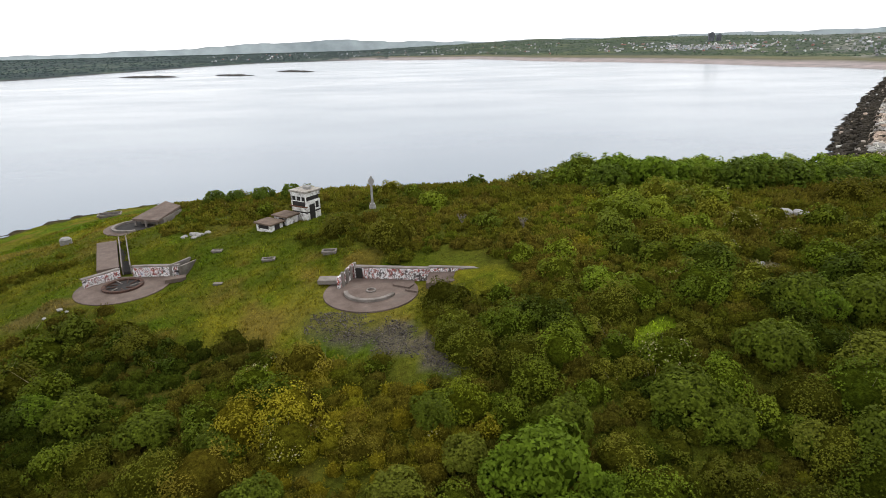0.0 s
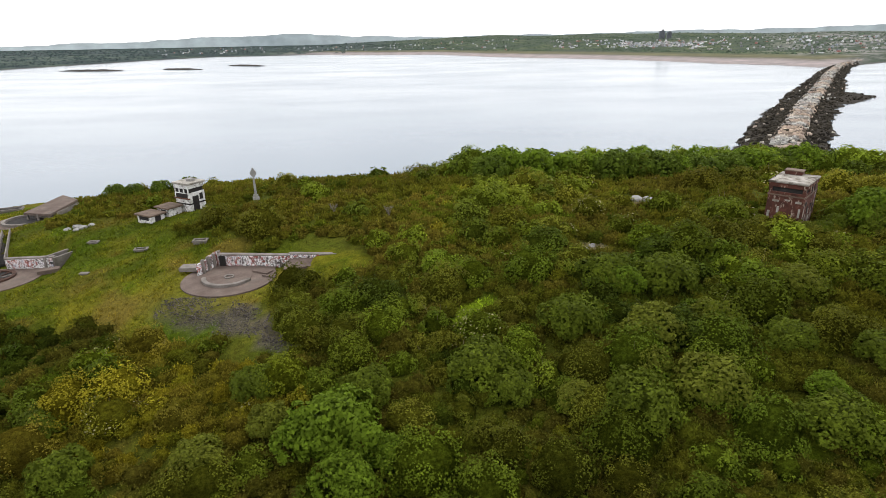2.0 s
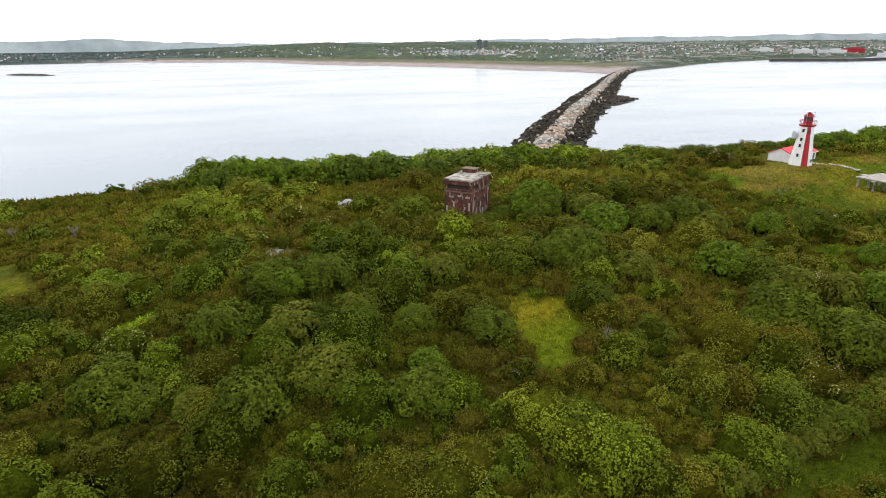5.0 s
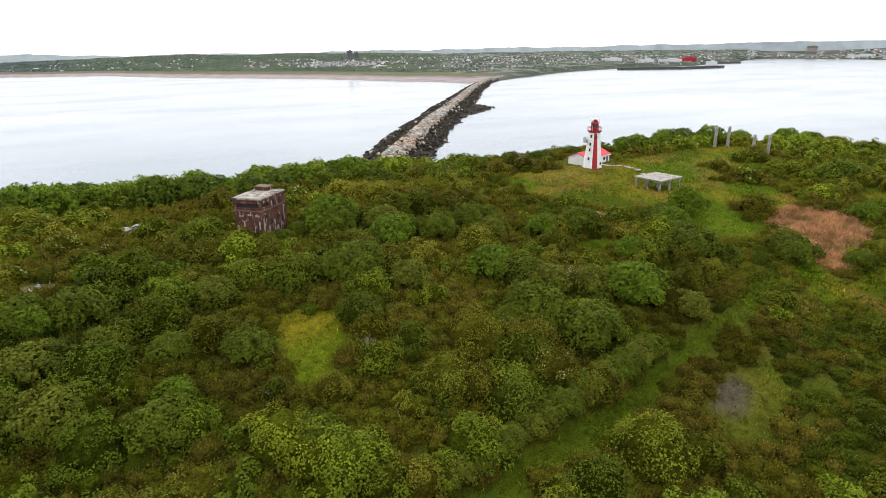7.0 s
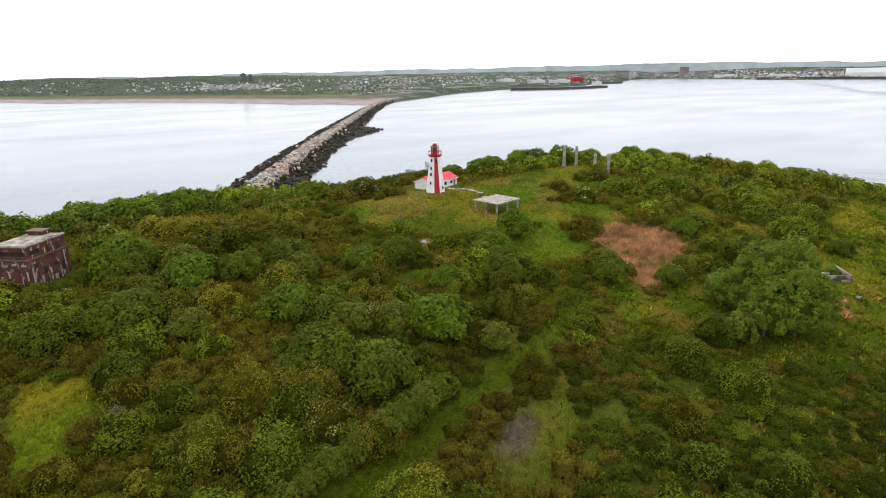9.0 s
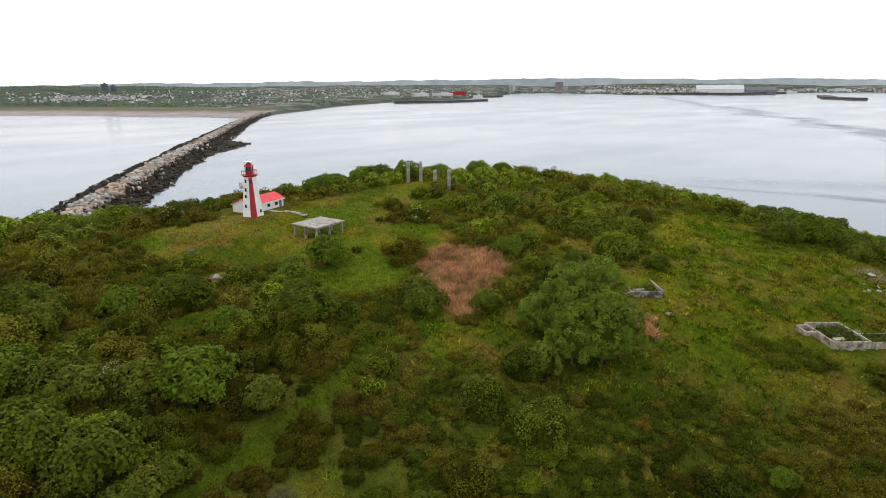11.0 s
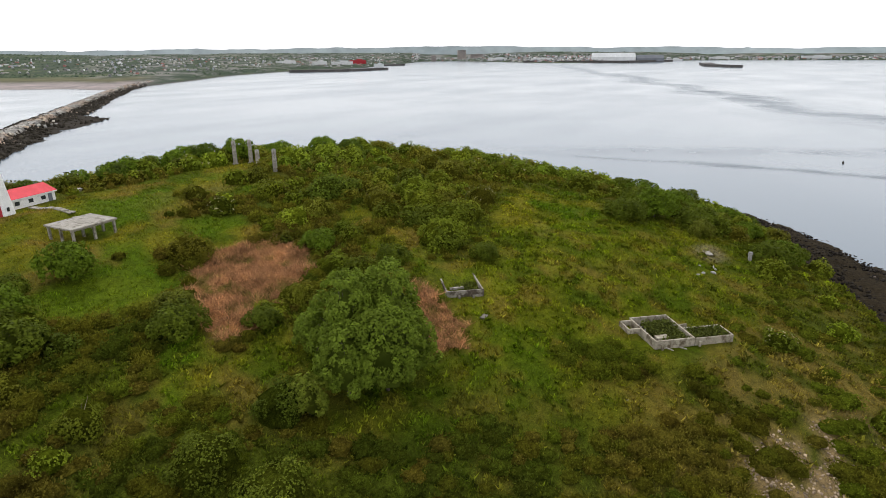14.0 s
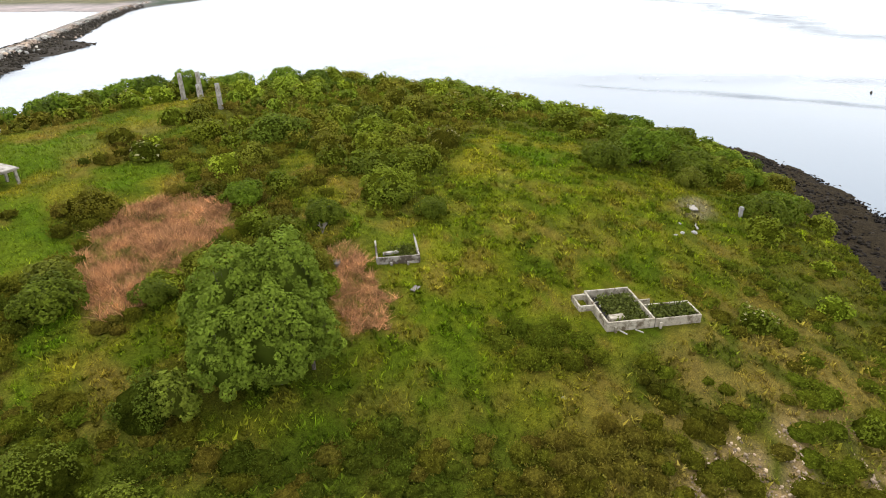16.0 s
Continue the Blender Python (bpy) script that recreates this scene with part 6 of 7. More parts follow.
def brick_tower():
    """The derelict brick battery tower with a viewing slot under its roof slab."""
    b = thing("brick_tower", pose(83.3, 84.8, 21.4, 0, 0, 43.5), "derelict red-brown brick lookout tower with a pale roof slab", "tower")
    part("wall", box(8.0, 5.4, 6.5, 0, 0, 0, 0, None, 0.05), BRICK, b, "rough red-brown brick wall with white stains")
    # dark core paints the slot's inside as shaded
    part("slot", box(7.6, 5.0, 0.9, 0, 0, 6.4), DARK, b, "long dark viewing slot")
    part("upper_wall", box(5.4, 5.36, 1.2, 1.3, 0, 6.4), BRICK, b)
    for y in (-2.45, 2.45):
        part("pier", box(0.5, 0.5, 0.8, -3.7, y, 6.45), BRICK, b)
    part("fascia", box(8.2, 5.6, 0.7, 0, 0, 7.25, 0, None, 0.05), BRICK, b)
    part("roof", box(8.5, 5.9, 0.3, 0, 0, 7.95, 0, None, 0.08), LICHEN, b, "flat pale cracked roof slab")
    part("roof_patch", box(4.2, 5.2, 0.06, -1.9, 0, 8.25, 0, None, 0.02), PALE, b, "bleached patch of roofing")
    part("stair_head", box(1.7, 2.6, 0.6, 3.1, 0.8, 8.25, 0, None, 0.04), BRICK, b)
    part("stair_head_cap", box(1.95, 2.85, 0.16, 3.1, 0.8, 8.85), BROWN_ROOF, b)
    for x in (0.3, 2.3):
        part("window", box(0.55, 0.1, 1.3, x, -2.7, 6.0), DARK, b, "narrow dark window")
    # raised dark plates stand in for shaded holes in the brickwork
    for x, z, w, h in ((-2.6, 4.4, 1.0, 0.7), (-1.0, 2.9, 0.7, 1.2), (1.4, 3.6, 0.8, 0.6), (2.9, 2.4, 0.6, 1.4)):
        part("wall_scar", box(w, 0.08, h, x, -2.71, z, 0, None, 0.03), DARK, b, "dark hole where bricks have fallen")
    for x, z, w, h in ((-3.4, 2.2, 0.3, 2.4), (-1.8, 1.6, 0.5, 1.3), (0.1, 1.4, 0.35, 2.1), (1.0, 1.0, 0.7, 1.2), (2.2, 1.2, 0.3, 2.0), (3.4, 3.0, 0.25, 2.6)):
        part("plaster", box(w, 0.06, h, x, -2.7, z, 0, None, 0.02), PALE, b, "flaking pale render")
    for y, z, w, h in ((-1.9, 4.9, 0.9, 0.35), (-0.3, 5.1, 0.7, 0.3), (1.4, 4.8, 1.0, 0.35), (-2.2, 2.6, 0.3, 1.5), (0.9, 3.0, 0.35, 1.1), (2.2, 1.8, 0.4, 1.4)):
        part("plaster", box(0.06, w, h, -4.02, y, z, 0, None, 0.02), PALE, b, "flaking pale render")
    part("ledge", box(8.2, 5.6, 0.22, 0, 0, 5.85), BROWN_ROOF, b)
    # the torn end of a fallen wing
    for x, y, w, h, lean in ((4.3, -2.3, 0.5, 6.6, 0), (4.7, -1.2, 0.45, 5.4, 3), (5.0, 0.2, 0.5, 4.6, 4), (4.5, 1.8, 0.5, 5.9, 2)):
        bm = box(w, 0.8, h, 0, 0, 0, 0, None, 0.06)
        bmesh.ops.transform(bm, matrix=pose(x, y, 0, 0, lean), verts=bm.verts)
        part("broken_wall", bm, BRICK, b, "jagged broken brick wall end")


def lighthouse():
    """An eight-sided tapering tower, white with red stripes, gallery and lantern."""
    t = thing("lighthouse", pose(169.6, 87.0, 24.6, 0, 0, 60) @ Matrix.Diagonal((0.9, 0.9, 0.92, 1)), "tapered octagonal white lighthouse with red vertical stripes and lantern", "lighthouse")
    h, r0, r1 = 10.4, 2.85, 1.5
    for i in range(8):
        a0, a1 = radians(22.5 + 45 * i), radians(67.5 + 45 * i)
        bm = bmesh.new()
        v = [bm.verts.new(p) for p in ((r0 * math.cos(a0), r0 * math.sin(a0), -0.5), (r0 * math.cos(a1), r0 * math.sin(a1), -0.5), (r1 * math.cos(a1), r1 * math.sin(a1), h), (r1 * math.cos(a0), r1 * math.sin(a0), h))]
        k = 0.82
        w = [bm.verts.new((p.co.x * k, p.co.y * k, p.co.z)) for p in v]
        bm.faces.new(v), bm.faces.new(w[::-1])
        for j in range(4):
            bm.faces.new((v[j], w[j], w[(j + 1) % 4], v[(j + 1) % 4]))
        bmesh.ops.recalc_face_normals(bm, faces=bm.faces)
        part("wall_panel", bm, WHITE, t)
        if i in (3, 7):
            # a painted board a hand proud of the panel, a little narrower than it
            bm = bmesh.new()
            am, half = (a0 + a1) / 2, math.sin(radians(22.5)) * 0.74
            rim = []
            for rr, zz, sx in ((r0, -0.45, -1), (r0, -0.45, 1), (r1, h - 0.4, 1), (r1, h - 0.4, -1)):
                ap = rr * math.cos(radians(22.5)) + 0.05
                rim.append((ap, sx * rr * half, zz))
            outer = [bm.verts.new((p * math.cos(am) - q * math.sin(am), p * math.sin(am) + q * math.cos(am), z_)) for p, q, z_ in rim]
            inner = [bm.verts.new(((p - 0.12) * math.cos(am) - q * math.sin(am), (p - 0.12) * math.sin(am) + q * math.cos(am), z_)) for p, q, z_ in rim]
            bm.faces.new(outer), bm.faces.new(inner[::-1])
            for j in range(4):
                bm.faces.new((outer[j], inner[j], inner[(j + 1) % 4], outer[(j + 1) % 4]))
            bmesh.ops.recalc_face_normals(bm, faces=bm.faces)
            part("stripe", bm, RED, t, "faded red vertical stripe")
    for i, zz in ((2, 2.6), (2, 5.0), (2, 6.6), (2, 8.7), (3, 8.5), (4, 1.2)):
        a = radians(45 * i + 45)
        rr = (r0 + (r1 - r0) * zz / h) * math.cos(radians(22.5)) + 0.06
        part("window", box(0.1, 0.5, 0.8, rr * math.cos(a), rr * math.sin(a), zz, 45 * i + 45), GLASS, t)
    part("gallery", tube(1.75, 2.1, h - 0.3, h + 0.15, 8, 0, 0, None, 22.5), RED, t, "red gallery deck")
    rail = ring(1.98, 2.05, h + 1.1, h + 1.18, 8, 22.5, 382.5)
    for i in range(16):
        a = radians(22.5 * i)
        rr = 2.0 if i % 2 else 1.9
        bar((rr * math.cos(a), rr * math.sin(a), h + 0.1), (rr * math.cos(a), rr * math.sin(a), h + 1.15), 0.03, 5, rail)
    part("railing", rail, RED, t)
    part("lantern_base", tube(1.1, 1.1, h + 0.1, h + 1.0, 8, 0, 0, None, 22.5), RED, t)
    part("lantern_glass", tube(0.95, 0.95, h + 1.0, h + 2.2, 8, 0, 0, None, 22.5), GLASS, t)
    posts = bmesh.new()
    for i in range(8):
        a = radians(22.5 + 45 * i)
        bar((1.02 * math.cos(a), 1.02 * math.sin(a), h + 1.0), (1.02 * math.cos(a), 1.02 * math.sin(a), h + 2.25), 0.07, 5, posts)
    part("lantern_frame", posts, RED, t)
    part("lantern_roof", tube(1.35, 0.15, h + 2.2, h + 3.2, 8, 0, 0, None, 22.5), RED, t)
    part("finial", bar((0, 0, h + 3.1), (0, 0, h + 4.6), 0.05), WHITE, t)
    for x, y, z in ((-1.2, -0.6, 3.6), (-1.0, 0.9, 4.2)):
        part("aerial", bar((x, y, h + 0.1), (x, y, h + z), 0.04), WHITE, t)
    for x, y in ((-0.9, -0.9), (0.9, -0.9), (0.9, 0.9), (-0.9, 0.9)):
        part("mast", bar((x, y, h + 2.4), (x, y, h + 3.5), 0.04), STEEL, t)
    part("mast_platform", box(2.0, 2.0, 0.08, 0, 0, h + 3.3), STEEL, t, "grey grated platform above the lantern")
    d = part("dish", tube(0.95, 0.75, -0.35, 0.35, 20), STEEL, t, "grey drum-shaped radio dish")
    d.matrix_local = pose(0.5, 2.25, 7.9, 90, 0, 10)


def keeper_hut():
    """The low white building behind the lighthouse with a red gable roof."""
    b = thing("fog_signal_building", pose(176.6, 95.2, 23.9, 0, 0, 13) @ Matrix.Diagonal((0.9, 0.95, 0.95, 1)), "long low white building with a red gable roof", "building")
    lx, ly = 12.4, 6.4
    part("wall", box(lx, ly, 2.6, 0, 0, -0.2), WHITE, b)
    bm = bmesh.new()
    for sx in (-1, 1):
        bm.verts.new((sx * lx / 2, -ly / 2, 2.4)), bm.verts.new((sx * lx / 2, ly / 2, 2.4)), bm.verts.new((sx * lx / 2, 0, 3.75))
    v = list(bm.verts)
    bm.faces.new(v[:3]), bm.faces.new(v[3:][::-1])
    for i in range(3):
        bm.faces.new((v[i], v[(i + 1) % 3], v[3 + (i + 1) % 3], v[3 + i]))
    bmesh.ops.recalc_face_normals(bm, faces=bm.faces)
    part("gable", bm, WHITE, b)
    for s in (-1, 1):
        bm = box(lx + 0.9, 3.75, 0.16, 0, 0, 0)
        bmesh.ops.transform(bm, matrix=pose(0, s * 1.73, 3.06, -s * 22.9, 0, 0), verts=bm.verts)
        part("roof", bm, ROOF_RED, b, "bright red roof slope")
        part("fascia", box(lx + 0.9, 0.08, 0.26, 0, s * 3.46, 2.2), WHITE, b)
    part("door", box(0.95, 0.08, 2.05, 4.9, -ly / 2 - 0.03, 0.0), GREY_DARK, b, "dark entrance door")
    for x in (3.2, 0.2, -3.0):
        w = part("window", box(1.3, 0.08, 1.0, x, -ly / 2 - 0.03, 0.95), WHITE, b)
        part("pane", box(1.1, 0.1, 0.8, x, -ly / 2 - 0.04, 1.05), GLASS, w)
    part("window", box(0.08, 1.1, 0.9, lx / 2 + 0.03, 0.5, 1.0), GLASS, b)
    part("foundation", box(lx + 0.3, ly + 0.3, 0.5, 0, 0, -0.5), CONCRETE, b)


def slab_shelter():
    s = thing("slab_platform", pose(174.7, 70.1, 22.2, 0, 0, 4), "flat grey concrete slab raised on short square posts", "platform")
    part("slab", box(8.6, 7.6, 0.3, 0, 0, 2.2, 0, None, 0.04), PALE, s, "wide pale slab")
    for y in (-3.3, -1.1, 1.1, 3.3):
        part("beam", box(8.2, 0.3, 0.25, 0, y, 1.95), WOOD, s)
    for x in (-3.8, 0, 3.8):
        for y in (-3.3, 0, 3.3):
            part("post", box(0.38, 0.38, 2.6, x, y, -0.62), PALE, s)
    a, b = Vector((176.6, 90.8, 24.45)), Vector((178.0, 74.5, 23.4))
    w = thing("footpath", Matrix(), "narrow pale concrete footpath from building to platform", "path")
    for i in range(9):
        p, q = a.lerp(b, i / 9), a.lerp(b, (i + 0.96) / 9)
        bm = box((q - p).length, 1.2, 0.2)
        mid = (p + q) / 2
        bmesh.ops.transform(bm, matrix=pose(mid.x, mid.y, max(gz(mid.x, mid.y) - 0.02, 0), 0, 0, math.degrees(math.atan2(q.y - p.y, q.x - p.x))), verts=bm.verts)
        part("paving_slab", bm, PALE, w)


def columns():
    made = None
    for x, y in ((229.4, 92.8), (233.0, 90.7), (221.3, 75.2), (224.1, 72.4)):
        m = pose(x, y, 24.15, 0, 0, 20)
        if made:
            copy_thing(made, m)
            continue
        made = thing("stone_column", m, "tall plain pale grey memorial column on a square base", "column", "memorial columns")
        part("base", box(1.25, 1.25, 1.5, 0, 0, -1.3, 0, None, 0.04), PALE, made)
        part("shaft", tube(0.58, 0.52, 0.15, 6.2, 4, 0, 0, None, 45), PALE, made)
        part("cap", tube(0.52, 0.4, 6.2, 6.35, 4, 0, 0, None, 45), GREY, made)


def foundations():
    WALLC = CREAM
    f = thing("ruined_foundation", pose(198.0, -24.8, 13.2, 0, 0, -50), "roofless pale concrete house foundation overgrown with weeds", "ruin", "ruined foundations")
    for x, y, sx, sy, h in ((2.9, 0, 6.0, 0.26, 1.3), (2.9, 7.5, 6.0, 0.26, 1.35), (0, 3.75, 0.26, 7.24, 1.3), (5.9, 3.75, 0.26, 7.24, 1.25), (9.0, 0.05, 5.94, 0.26, 1.15), (9.0, 3.2, 5.94, 0.26, 1.2), (11.84, 1.62, 0.26, 2.9, 1.2), (6.9, 4.9, 1.7, 0.24, 0.9), (-1.1, 4.1, 1.94, 0.24, 0.8), (-1.1, 6.8, 1.94, 0.24, 0.8), (-1.95, 5.45, 0.24, 2.46, 0.8)):
        part("wall", box(sx, sy, h, x, y, 0 if x > -1 else 0.5, 0, None, 0.03), WALLC, f)
    part("floor", box(5.6, 7.2, 0.3, 2.95, 3.75, 0.0), DARK, f)
    part("floor", box(5.6, 2.9, 0.3, 8.9, 1.62, 0.2), CONCRETE, f)
    part("chimney_block", box(1.9, 1.0, 1.0, 1.6, 1.2, 0.3, 0, None, 0.05), WALLC, f)
    for x, y, a, ln in ((0.9, 5.8, 30, 2.2), (1.8, 6.3, -20, 1.8), (1.2, 5.2, 70, 1.5), (0.6, 8.2, 15, 2.4), (2.0, 8.4, -12, 1.8), (1.4, -1.2, -60, 1.2), (3.4, -1.3, -50, 1.0)):
        part("fallen_timber", box(ln, 0.14, 0.12, x, y, 0.5, a), WOOD, f, "bleached fallen timber")
    for x in (0.9, 6.6):
        part("post", box(0.28, 0.28, 1.9, x, -0.35, -1.1), WALLC, f)
    g = thing("ruined_foundation", pose(193.9, 6.2, 15.6, 0, 0, -50), "small square grey concrete foundation filled with weeds", "ruin", "ruined foundations")
    for x, y, sx, sy, h in ((2.9, 0, 6.06, 0.26, 1.5), (2.9, 7.4, 6.06, 0.26, 1.5), (0, 3.7, 0.26, 7.14, 1.5), (5.8, 3.7, 0.26, 7.14, 1.5), (-1.3, 7.2, 2.3, 0.2, 1.2), (-1.3, 5.4, 2.3, 0.2, 1.2), (-2.4, 6.3, 0.2, 1.6, 1.2)):
        part("wall", box(sx, sy, h, x, y, 0, 0, None, 0.03), LICHEN, g)
    part("floor", box(5.5, 7.1, 0.3, 2.9, 3.7, 0.2), DARK, g)
    part("slab", box(2.2, 0.5, 0.3, 2.0, 2.2, 0.9, 8), PALE, g)
    part("slab", box(1.6, 0.5, 0.3, 1.6, 6.2, 0.9, -6), PALE, g)
    for x in (1.9, 4.2):
        part("post", box(0.3, 0.3, 1.7, x, -0.4, -0.9), PALE, g)
    # weeds that fill both shells
    cells = []
    for (ox, oy, a, cx, cy, w, d, lift, k) in ((198.0, -24.8, -50, 3.4, 3.4, 4.2, 6.0, 13.5, 420), (198.0, -24.8, -50, 8.9, 1.62, 5.2, 2.5, 13.7, 220), (193.9, 6.2, -50, 3.6, 3.6, 3.8, 6.4, 15.8, 300)):
        c, s = math.cos(radians(a)), math.sin(radians(a))
        u, v = cx + rng.uniform(-0.5, 0.5, k) * w, cy + rng.uniform(-0.5, 0.5, k) * d
        px, py = ox + u * c - v * s, oy + u * s + v * c
        cells.append(np.stack([px, py, np.full(k, lift)], 1))
    pos = np.repeat(np.concatenate(cells), 9, axis=0)
    pos = pos + rng.normal(size=pos.shape) * 0.2
    pos[:, 2] += rng.uniform(0, 0.8, len(pos))
    t = np.array([0.085, 0.1, 0.02]) * rng.uniform(0.5, 1.5, (len(pos), 1))
    gather("weeds", [leaves(pos, np.tile([0.0, 0, 1], (len(pos), 1)), 0.26, t, 0.45)], LEAF, "dark green weeds growing inside the foundations", "weeds", "stuff")


def rock_mesh(seed, flat=0.6):
    bm = bmesh.new()
    bmesh.ops.create_icosphere(bm, subdivisions=2, radius=1)
    r_ = random.Random(seed)
    ax = [Vector((r_.uniform(-1, 1), r_.uniform(-1, 1), r_.uniform(-1, 1))).normalized() for _ in range(6)]
    cut = [r_.uniform(0.55, 0.85) for _ in range(6)]
    for v in bm.verts:
        for a, c in zip(ax, cut):
            d = v.co.dot(a)
            if d > c:
                v.co -= a * (d - c)
        v.co.z *= flat
        v.co += Vector((r_.uniform(-1, 1), r_.uniform(-1, 1), r_.uniform(-1, 1))) * 0.04
    me = bpy.data.meshes.new("rock")
    bm.to_mesh(me)
    bm.free()
    return me


def loose_things():
    rocks = [rock_mesh(i) for i in range(4)]
    for me in rocks:
        me.materials.append(GREY)
    r_ = random.Random(21)
    spots = [(49.0, 114.5, 1.1), (50.6, 115.0, 1.0), (48.0, 115.2, 0.7), (61.6, 101.6, 1.2), (63.6, 101.9, 1.5), (65.8, 101.4, 1.3), (67.2, 101.0, 0.8), (-50.0, 117.0, 1.1), (-52.0, 118.5, 1.2), (-53.6, 117.6, 0.9), (-51.0, 116.2, 0.8), (-49.0, 118.4, 0.9),
             (228.5, -27.3, 0.5), (230.0, -28.8, 0.6), (226.8, -26.6, 0.4), (231.5, -26.2, 0.35), (-66.0, 88.6, 0.45), (-63.5, 89.2, 0.6), (-61.8, 88.4, 0.4), (144.0, 60.0, 0.9), (146.2, 59.2, 0.7), (78.0, 33.0, 0.7), (72.0, 30.5, 0.8),
             (48.2, 80.3, 0.7), (47.0, 79.4, 0.5), (186, -24, 0.3)]
    for x, y, s in spots:
        ob = new("rock", rocks[r_.randrange(4)])
        ob.matrix_world = pose(x, y, gz(x, y) + 0.15 * s, 0, 0, r_.uniform(0, 360)) @ Matrix.Diagonal((s, s * r_.uniform(0.7, 1.0), s * 0.8, 1))
        tagged(ob, "pale grey weathered rock lying in the scrub", "rock", "scattered rocks")
    # loose stones of the gravel patch, the foreshore and the broken bank, too many to count
    def strew(name, x, y, size, tints, label):
        k = len(x)
        cube = np.array([(-1, -1, -1), (1, -1, -1), (1, 1, -1), (-1, 1, -1), (-0.7, -0.7, 1), (0.7, -0.7, 1), (0.7, 0.7, 1), (-0.7, 0.7, 1)], float)
        quad = np.array([(0, 3, 2, 1), (4, 5, 6, 7), (0, 1, 5, 4), (1, 2, 6, 5), (2, 3, 7, 6), (3, 0, 4, 7)])
        jag = cube[None] * rng.uniform(0.5, 1.2, (k, 8, 3)) * np.array([1, 0.8, 0.6]) * size[:, None, None]
        a = rng.uniform(0, 6.28, k)
        c, s = np.cos(a)[:, None], np.sin(a)[:, None]
        v = np.stack([x[:, None] + jag[..., 0] * c - jag[..., 1] * s, y[:, None] + jag[..., 0] * s + jag[..., 1] * c, ground(x, y)[:, None] + jag[..., 2] + 0.05], -1)
        f = (quad[None] + (np.arange(k) * 8)[:, None, None]).reshape(-1, 4)
        gather(name, [(v.reshape(-1, 3), f, np.repeat(tints, 8, axis=0))], STONES, label, "stones", "stuff")
    x, y = rng.uniform(-22, 6, 6000), rng.uniform(60, 78, 6000)
    keep = (scree(x, y) > 0.5) & (fbm(x / 2.2, y / 2.2, 33, 3) > 0.42)
    x, y = x[keep], y[keep]
    strew("gravel", x, y, rng.uniform(0.05, 0.13, len(x)), np.array([0.085, 0.074, 0.076]) * rng.uniform(0.5, 1.6, (len(x), 1)), "dark grey loose stone rubble on the slope")
    x, y = rng.uniform(172, 206, 7000), rng.uniform(-60, -32, 7000)
    keep = rubble(x, y) > 0.5
    x, y = x[keep], y[keep]
    strew("rubble", x, y, rng.uniform(0.06, 0.44, len(x)) ** 1.8, np.array([0.3, 0.23, 0.17]) * rng.uniform(0.5, 1.5, (len(x), 1)), "pinkish-brown broken stone on the eroded bank")
    x, y = rng.uniform(250, 385, 22000), rng.uniform(-95, 60, 22000)
    z = ground(x, y)
    keep = (z < 4) & (z > -0.6)
    x, y = x[keep], y[keep]
    strew("shore_stones", x, y, rng.uniform(0.12, 0.6, len(x)) ** 1.3, np.where(rng.uniform(size=(len(x), 1)) < 0.012, 0.16, 0.024) * np.array([1.0, 0.85, 0.75]) * rng.uniform(0.4, 1.5, (len(x), 1)), "dark brown weed-covered stones on the tidal shore")
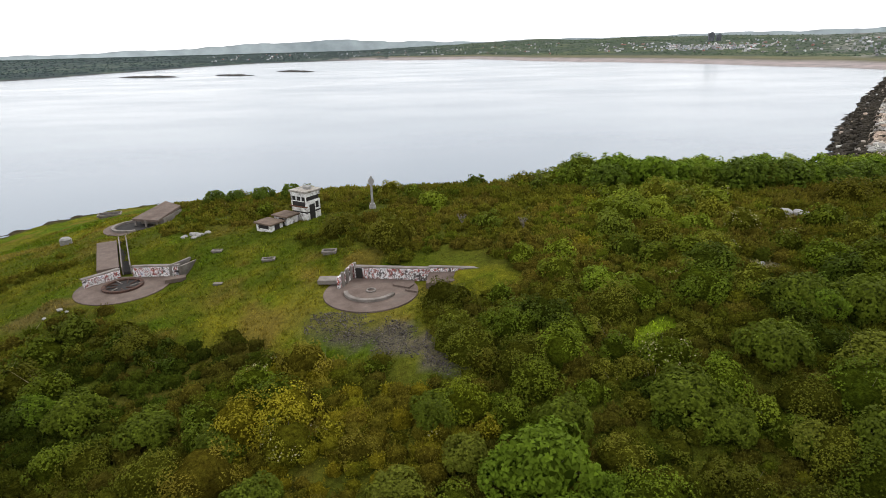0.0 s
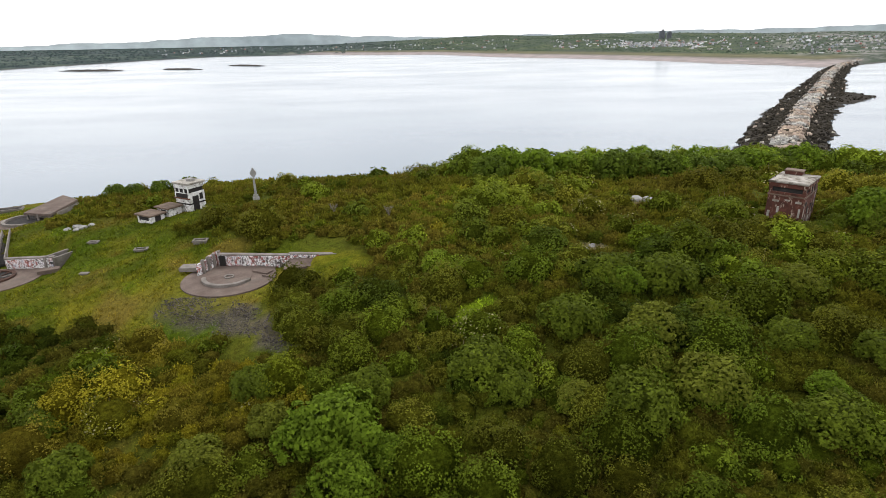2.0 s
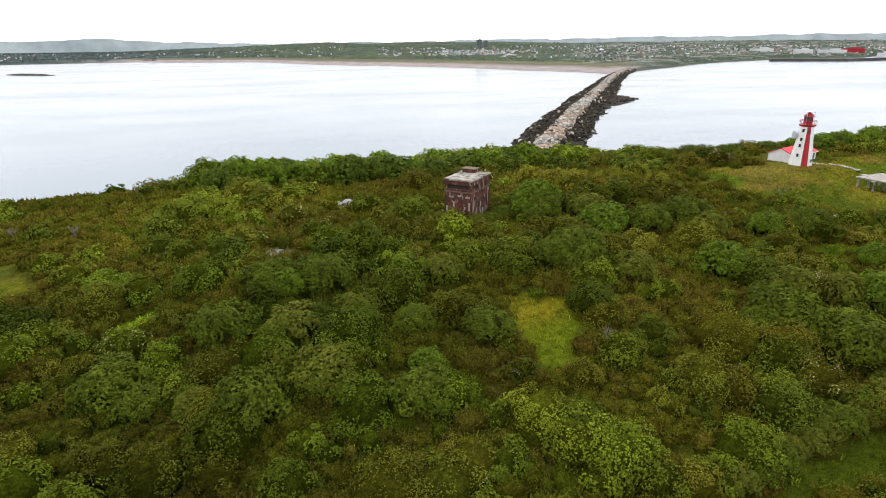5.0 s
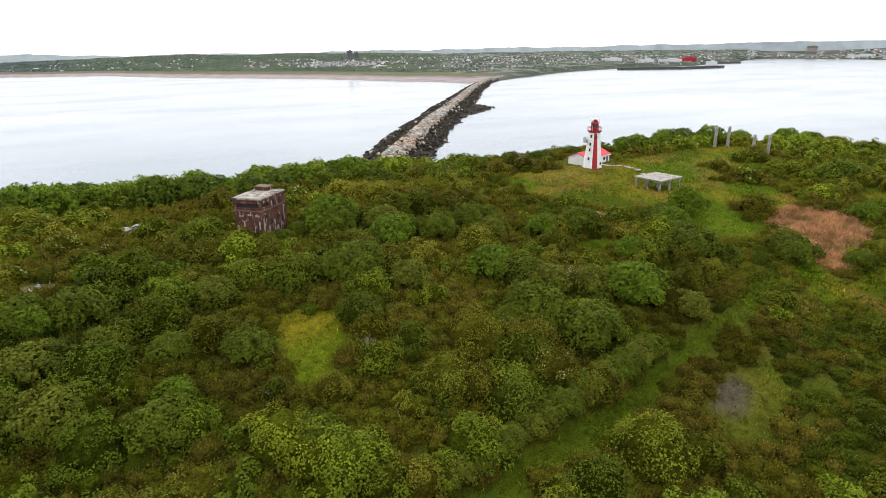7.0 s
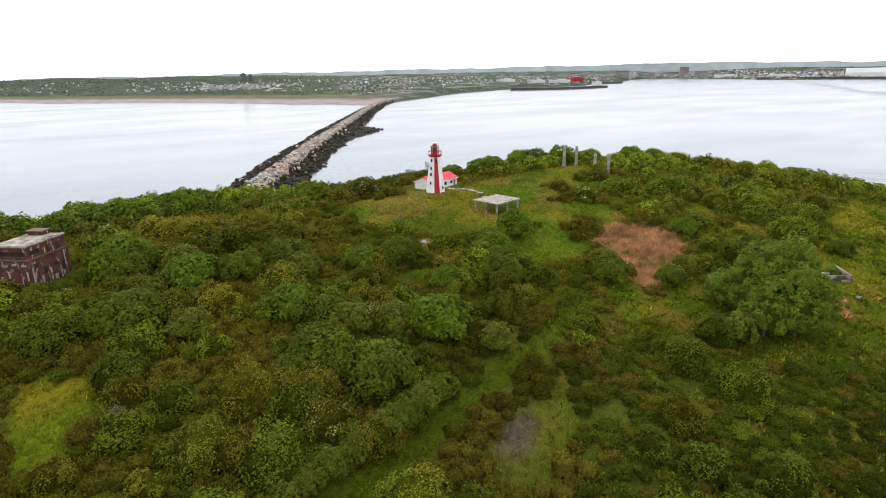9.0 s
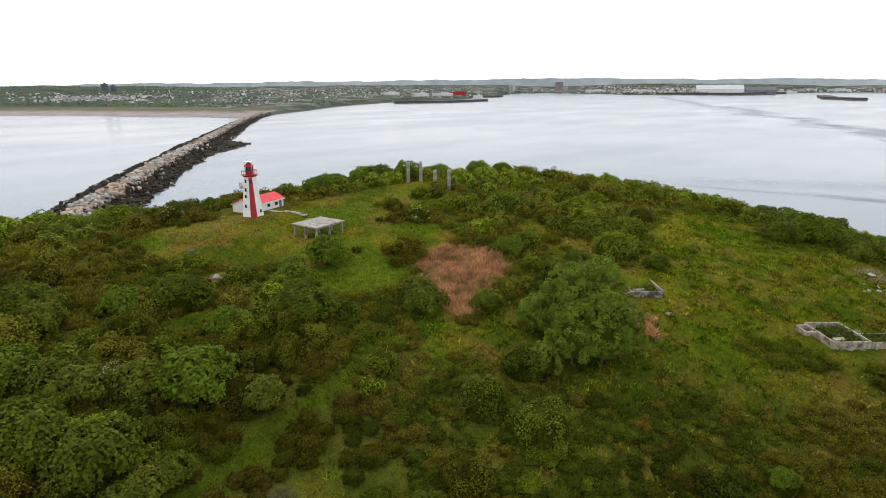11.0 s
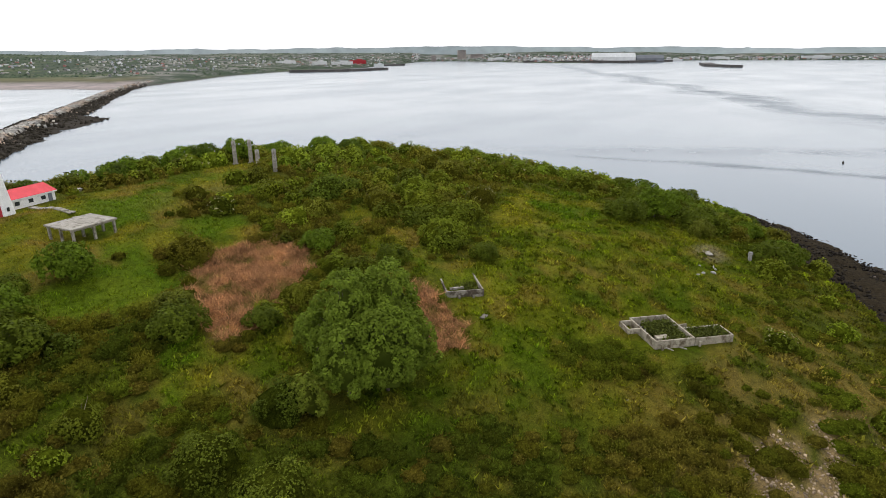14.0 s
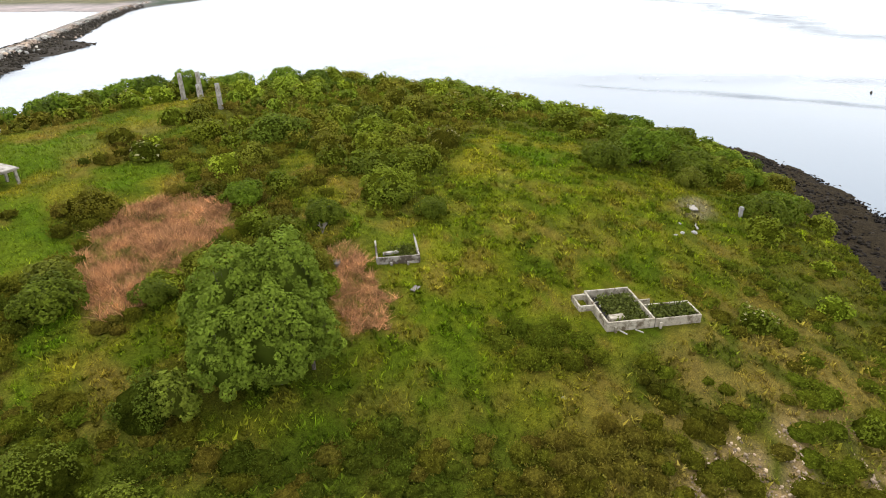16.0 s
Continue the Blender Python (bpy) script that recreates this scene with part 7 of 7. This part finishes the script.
    # slabs and blocks in the grass
    for x, y, w, d, h, a, mat, label in ((-30.5, 98.9, 2.4, 1.4, 0.5, 8, CONCRETE, "broken flat concrete slab lying in the grass"), (-19.1, 97.5, 2.6, 1.6, 0.7, 5, CONCRETE, "flat grey concrete block in the grass"),
                                         (-42.2, 105.4, 2.0, 1.2, 0.5, 0, CONCRETE, "small grey concrete slab in the grass"), (-37.0, 91.0, 1.6, 0.8, 0.35, 0, CONCRETE, "small sunken concrete slab in the grass"),
                                         (239.5, -26.7, 2.4, 1.4, 0.35, 25, PALE, "pale broken concrete slab in the meadow"), (232.8, -28.6, 2.6, 0.35, 0.25, 20, PALE, "long pale timber lying in the grass"),
                                         (-101.0, 172.5, 6.5, 3.6, 1.2, 20, CONCRETE, "low pale concrete block by the water"), (192.4, -1.0, 1.4, 0.8, 0.3, 0, CONCRETE, "small slab in the grass"),
                                         (188.6, 97.5, 3.0, 1.6, 0.7, 10, WOOD, "weathered timber picnic table on the lawn"), (190.5, 10.5, 1.3, 1.0, 0.6, 30, CONCRETE, "broken concrete block beside the ruin")):
        b = thing("concrete_slab" if mat is not WOOD else "picnic_table", pose(x, y, gz(x, y) - 0.1, 0, 0, a), label, "slab" if mat is not WOOD else "table")
        if mat is CONCRETE and w > 1.8 and x < 0:
            for sx, sy, lx, ly in ((0, 1, w, 0.3), (0, -1, w, 0.3), (1, 0, 0.3, d - 0.6), (-1, 0, 0.3, d - 0.6)):
                part("rim", box(lx, ly, h * 0.45, sx * (w - 0.3) / 2, sy * (d - 0.3) / 2, h * 0.6), mat, b)
            # thin dark plate shades the shallow hollow by colour
            part("hollow", box(w - 0.6, d - 0.6, 0.04, 0, 0, h * 0.62), DARK, b, "dark sunken opening")
        else:
            part("top", box(w, d, h * 0.45, 0, 0, h * 0.6, 0, None, 0.04), mat, b)
        part("base", box(w * 0.86, d * 0.8, h * 0.62, 0, 0, 0), mat, b)
    for x, y, w, h in ((-89.6, 133.2, 2.6, 2.0), (243.0, -34.0, 1.0, 2.0), (200.5, 103.5, 1.0, 1.5), (205.0, 101.5, 0.8, 1.0)):
        b = thing("standing_stone", pose(x, y, gz(x, y) - 0.2, 0, 0, 15), "pale rounded upright memorial stone in the grass", "stone", "memorial stones")
        part("stone", prism([(-w / 2, -0.25), (w / 2, -0.25), (w / 2, 0.25), (-w / 2, 0.25)], 0, h * 0.8, tube(w * 0.5, w * 0.34, h * 0.78, h, 8)), GREY, b)


STONES = tinted("loose_stones", 0.95, 0.4, 0.0, 0.3)
gun_platform()
ring_pit()
bunker()
lookout_tower()
celtic_cross()
brick_tower()
lighthouse()
keeper_hut()
slab_shelter()
columns()
foundations()
loose_things()
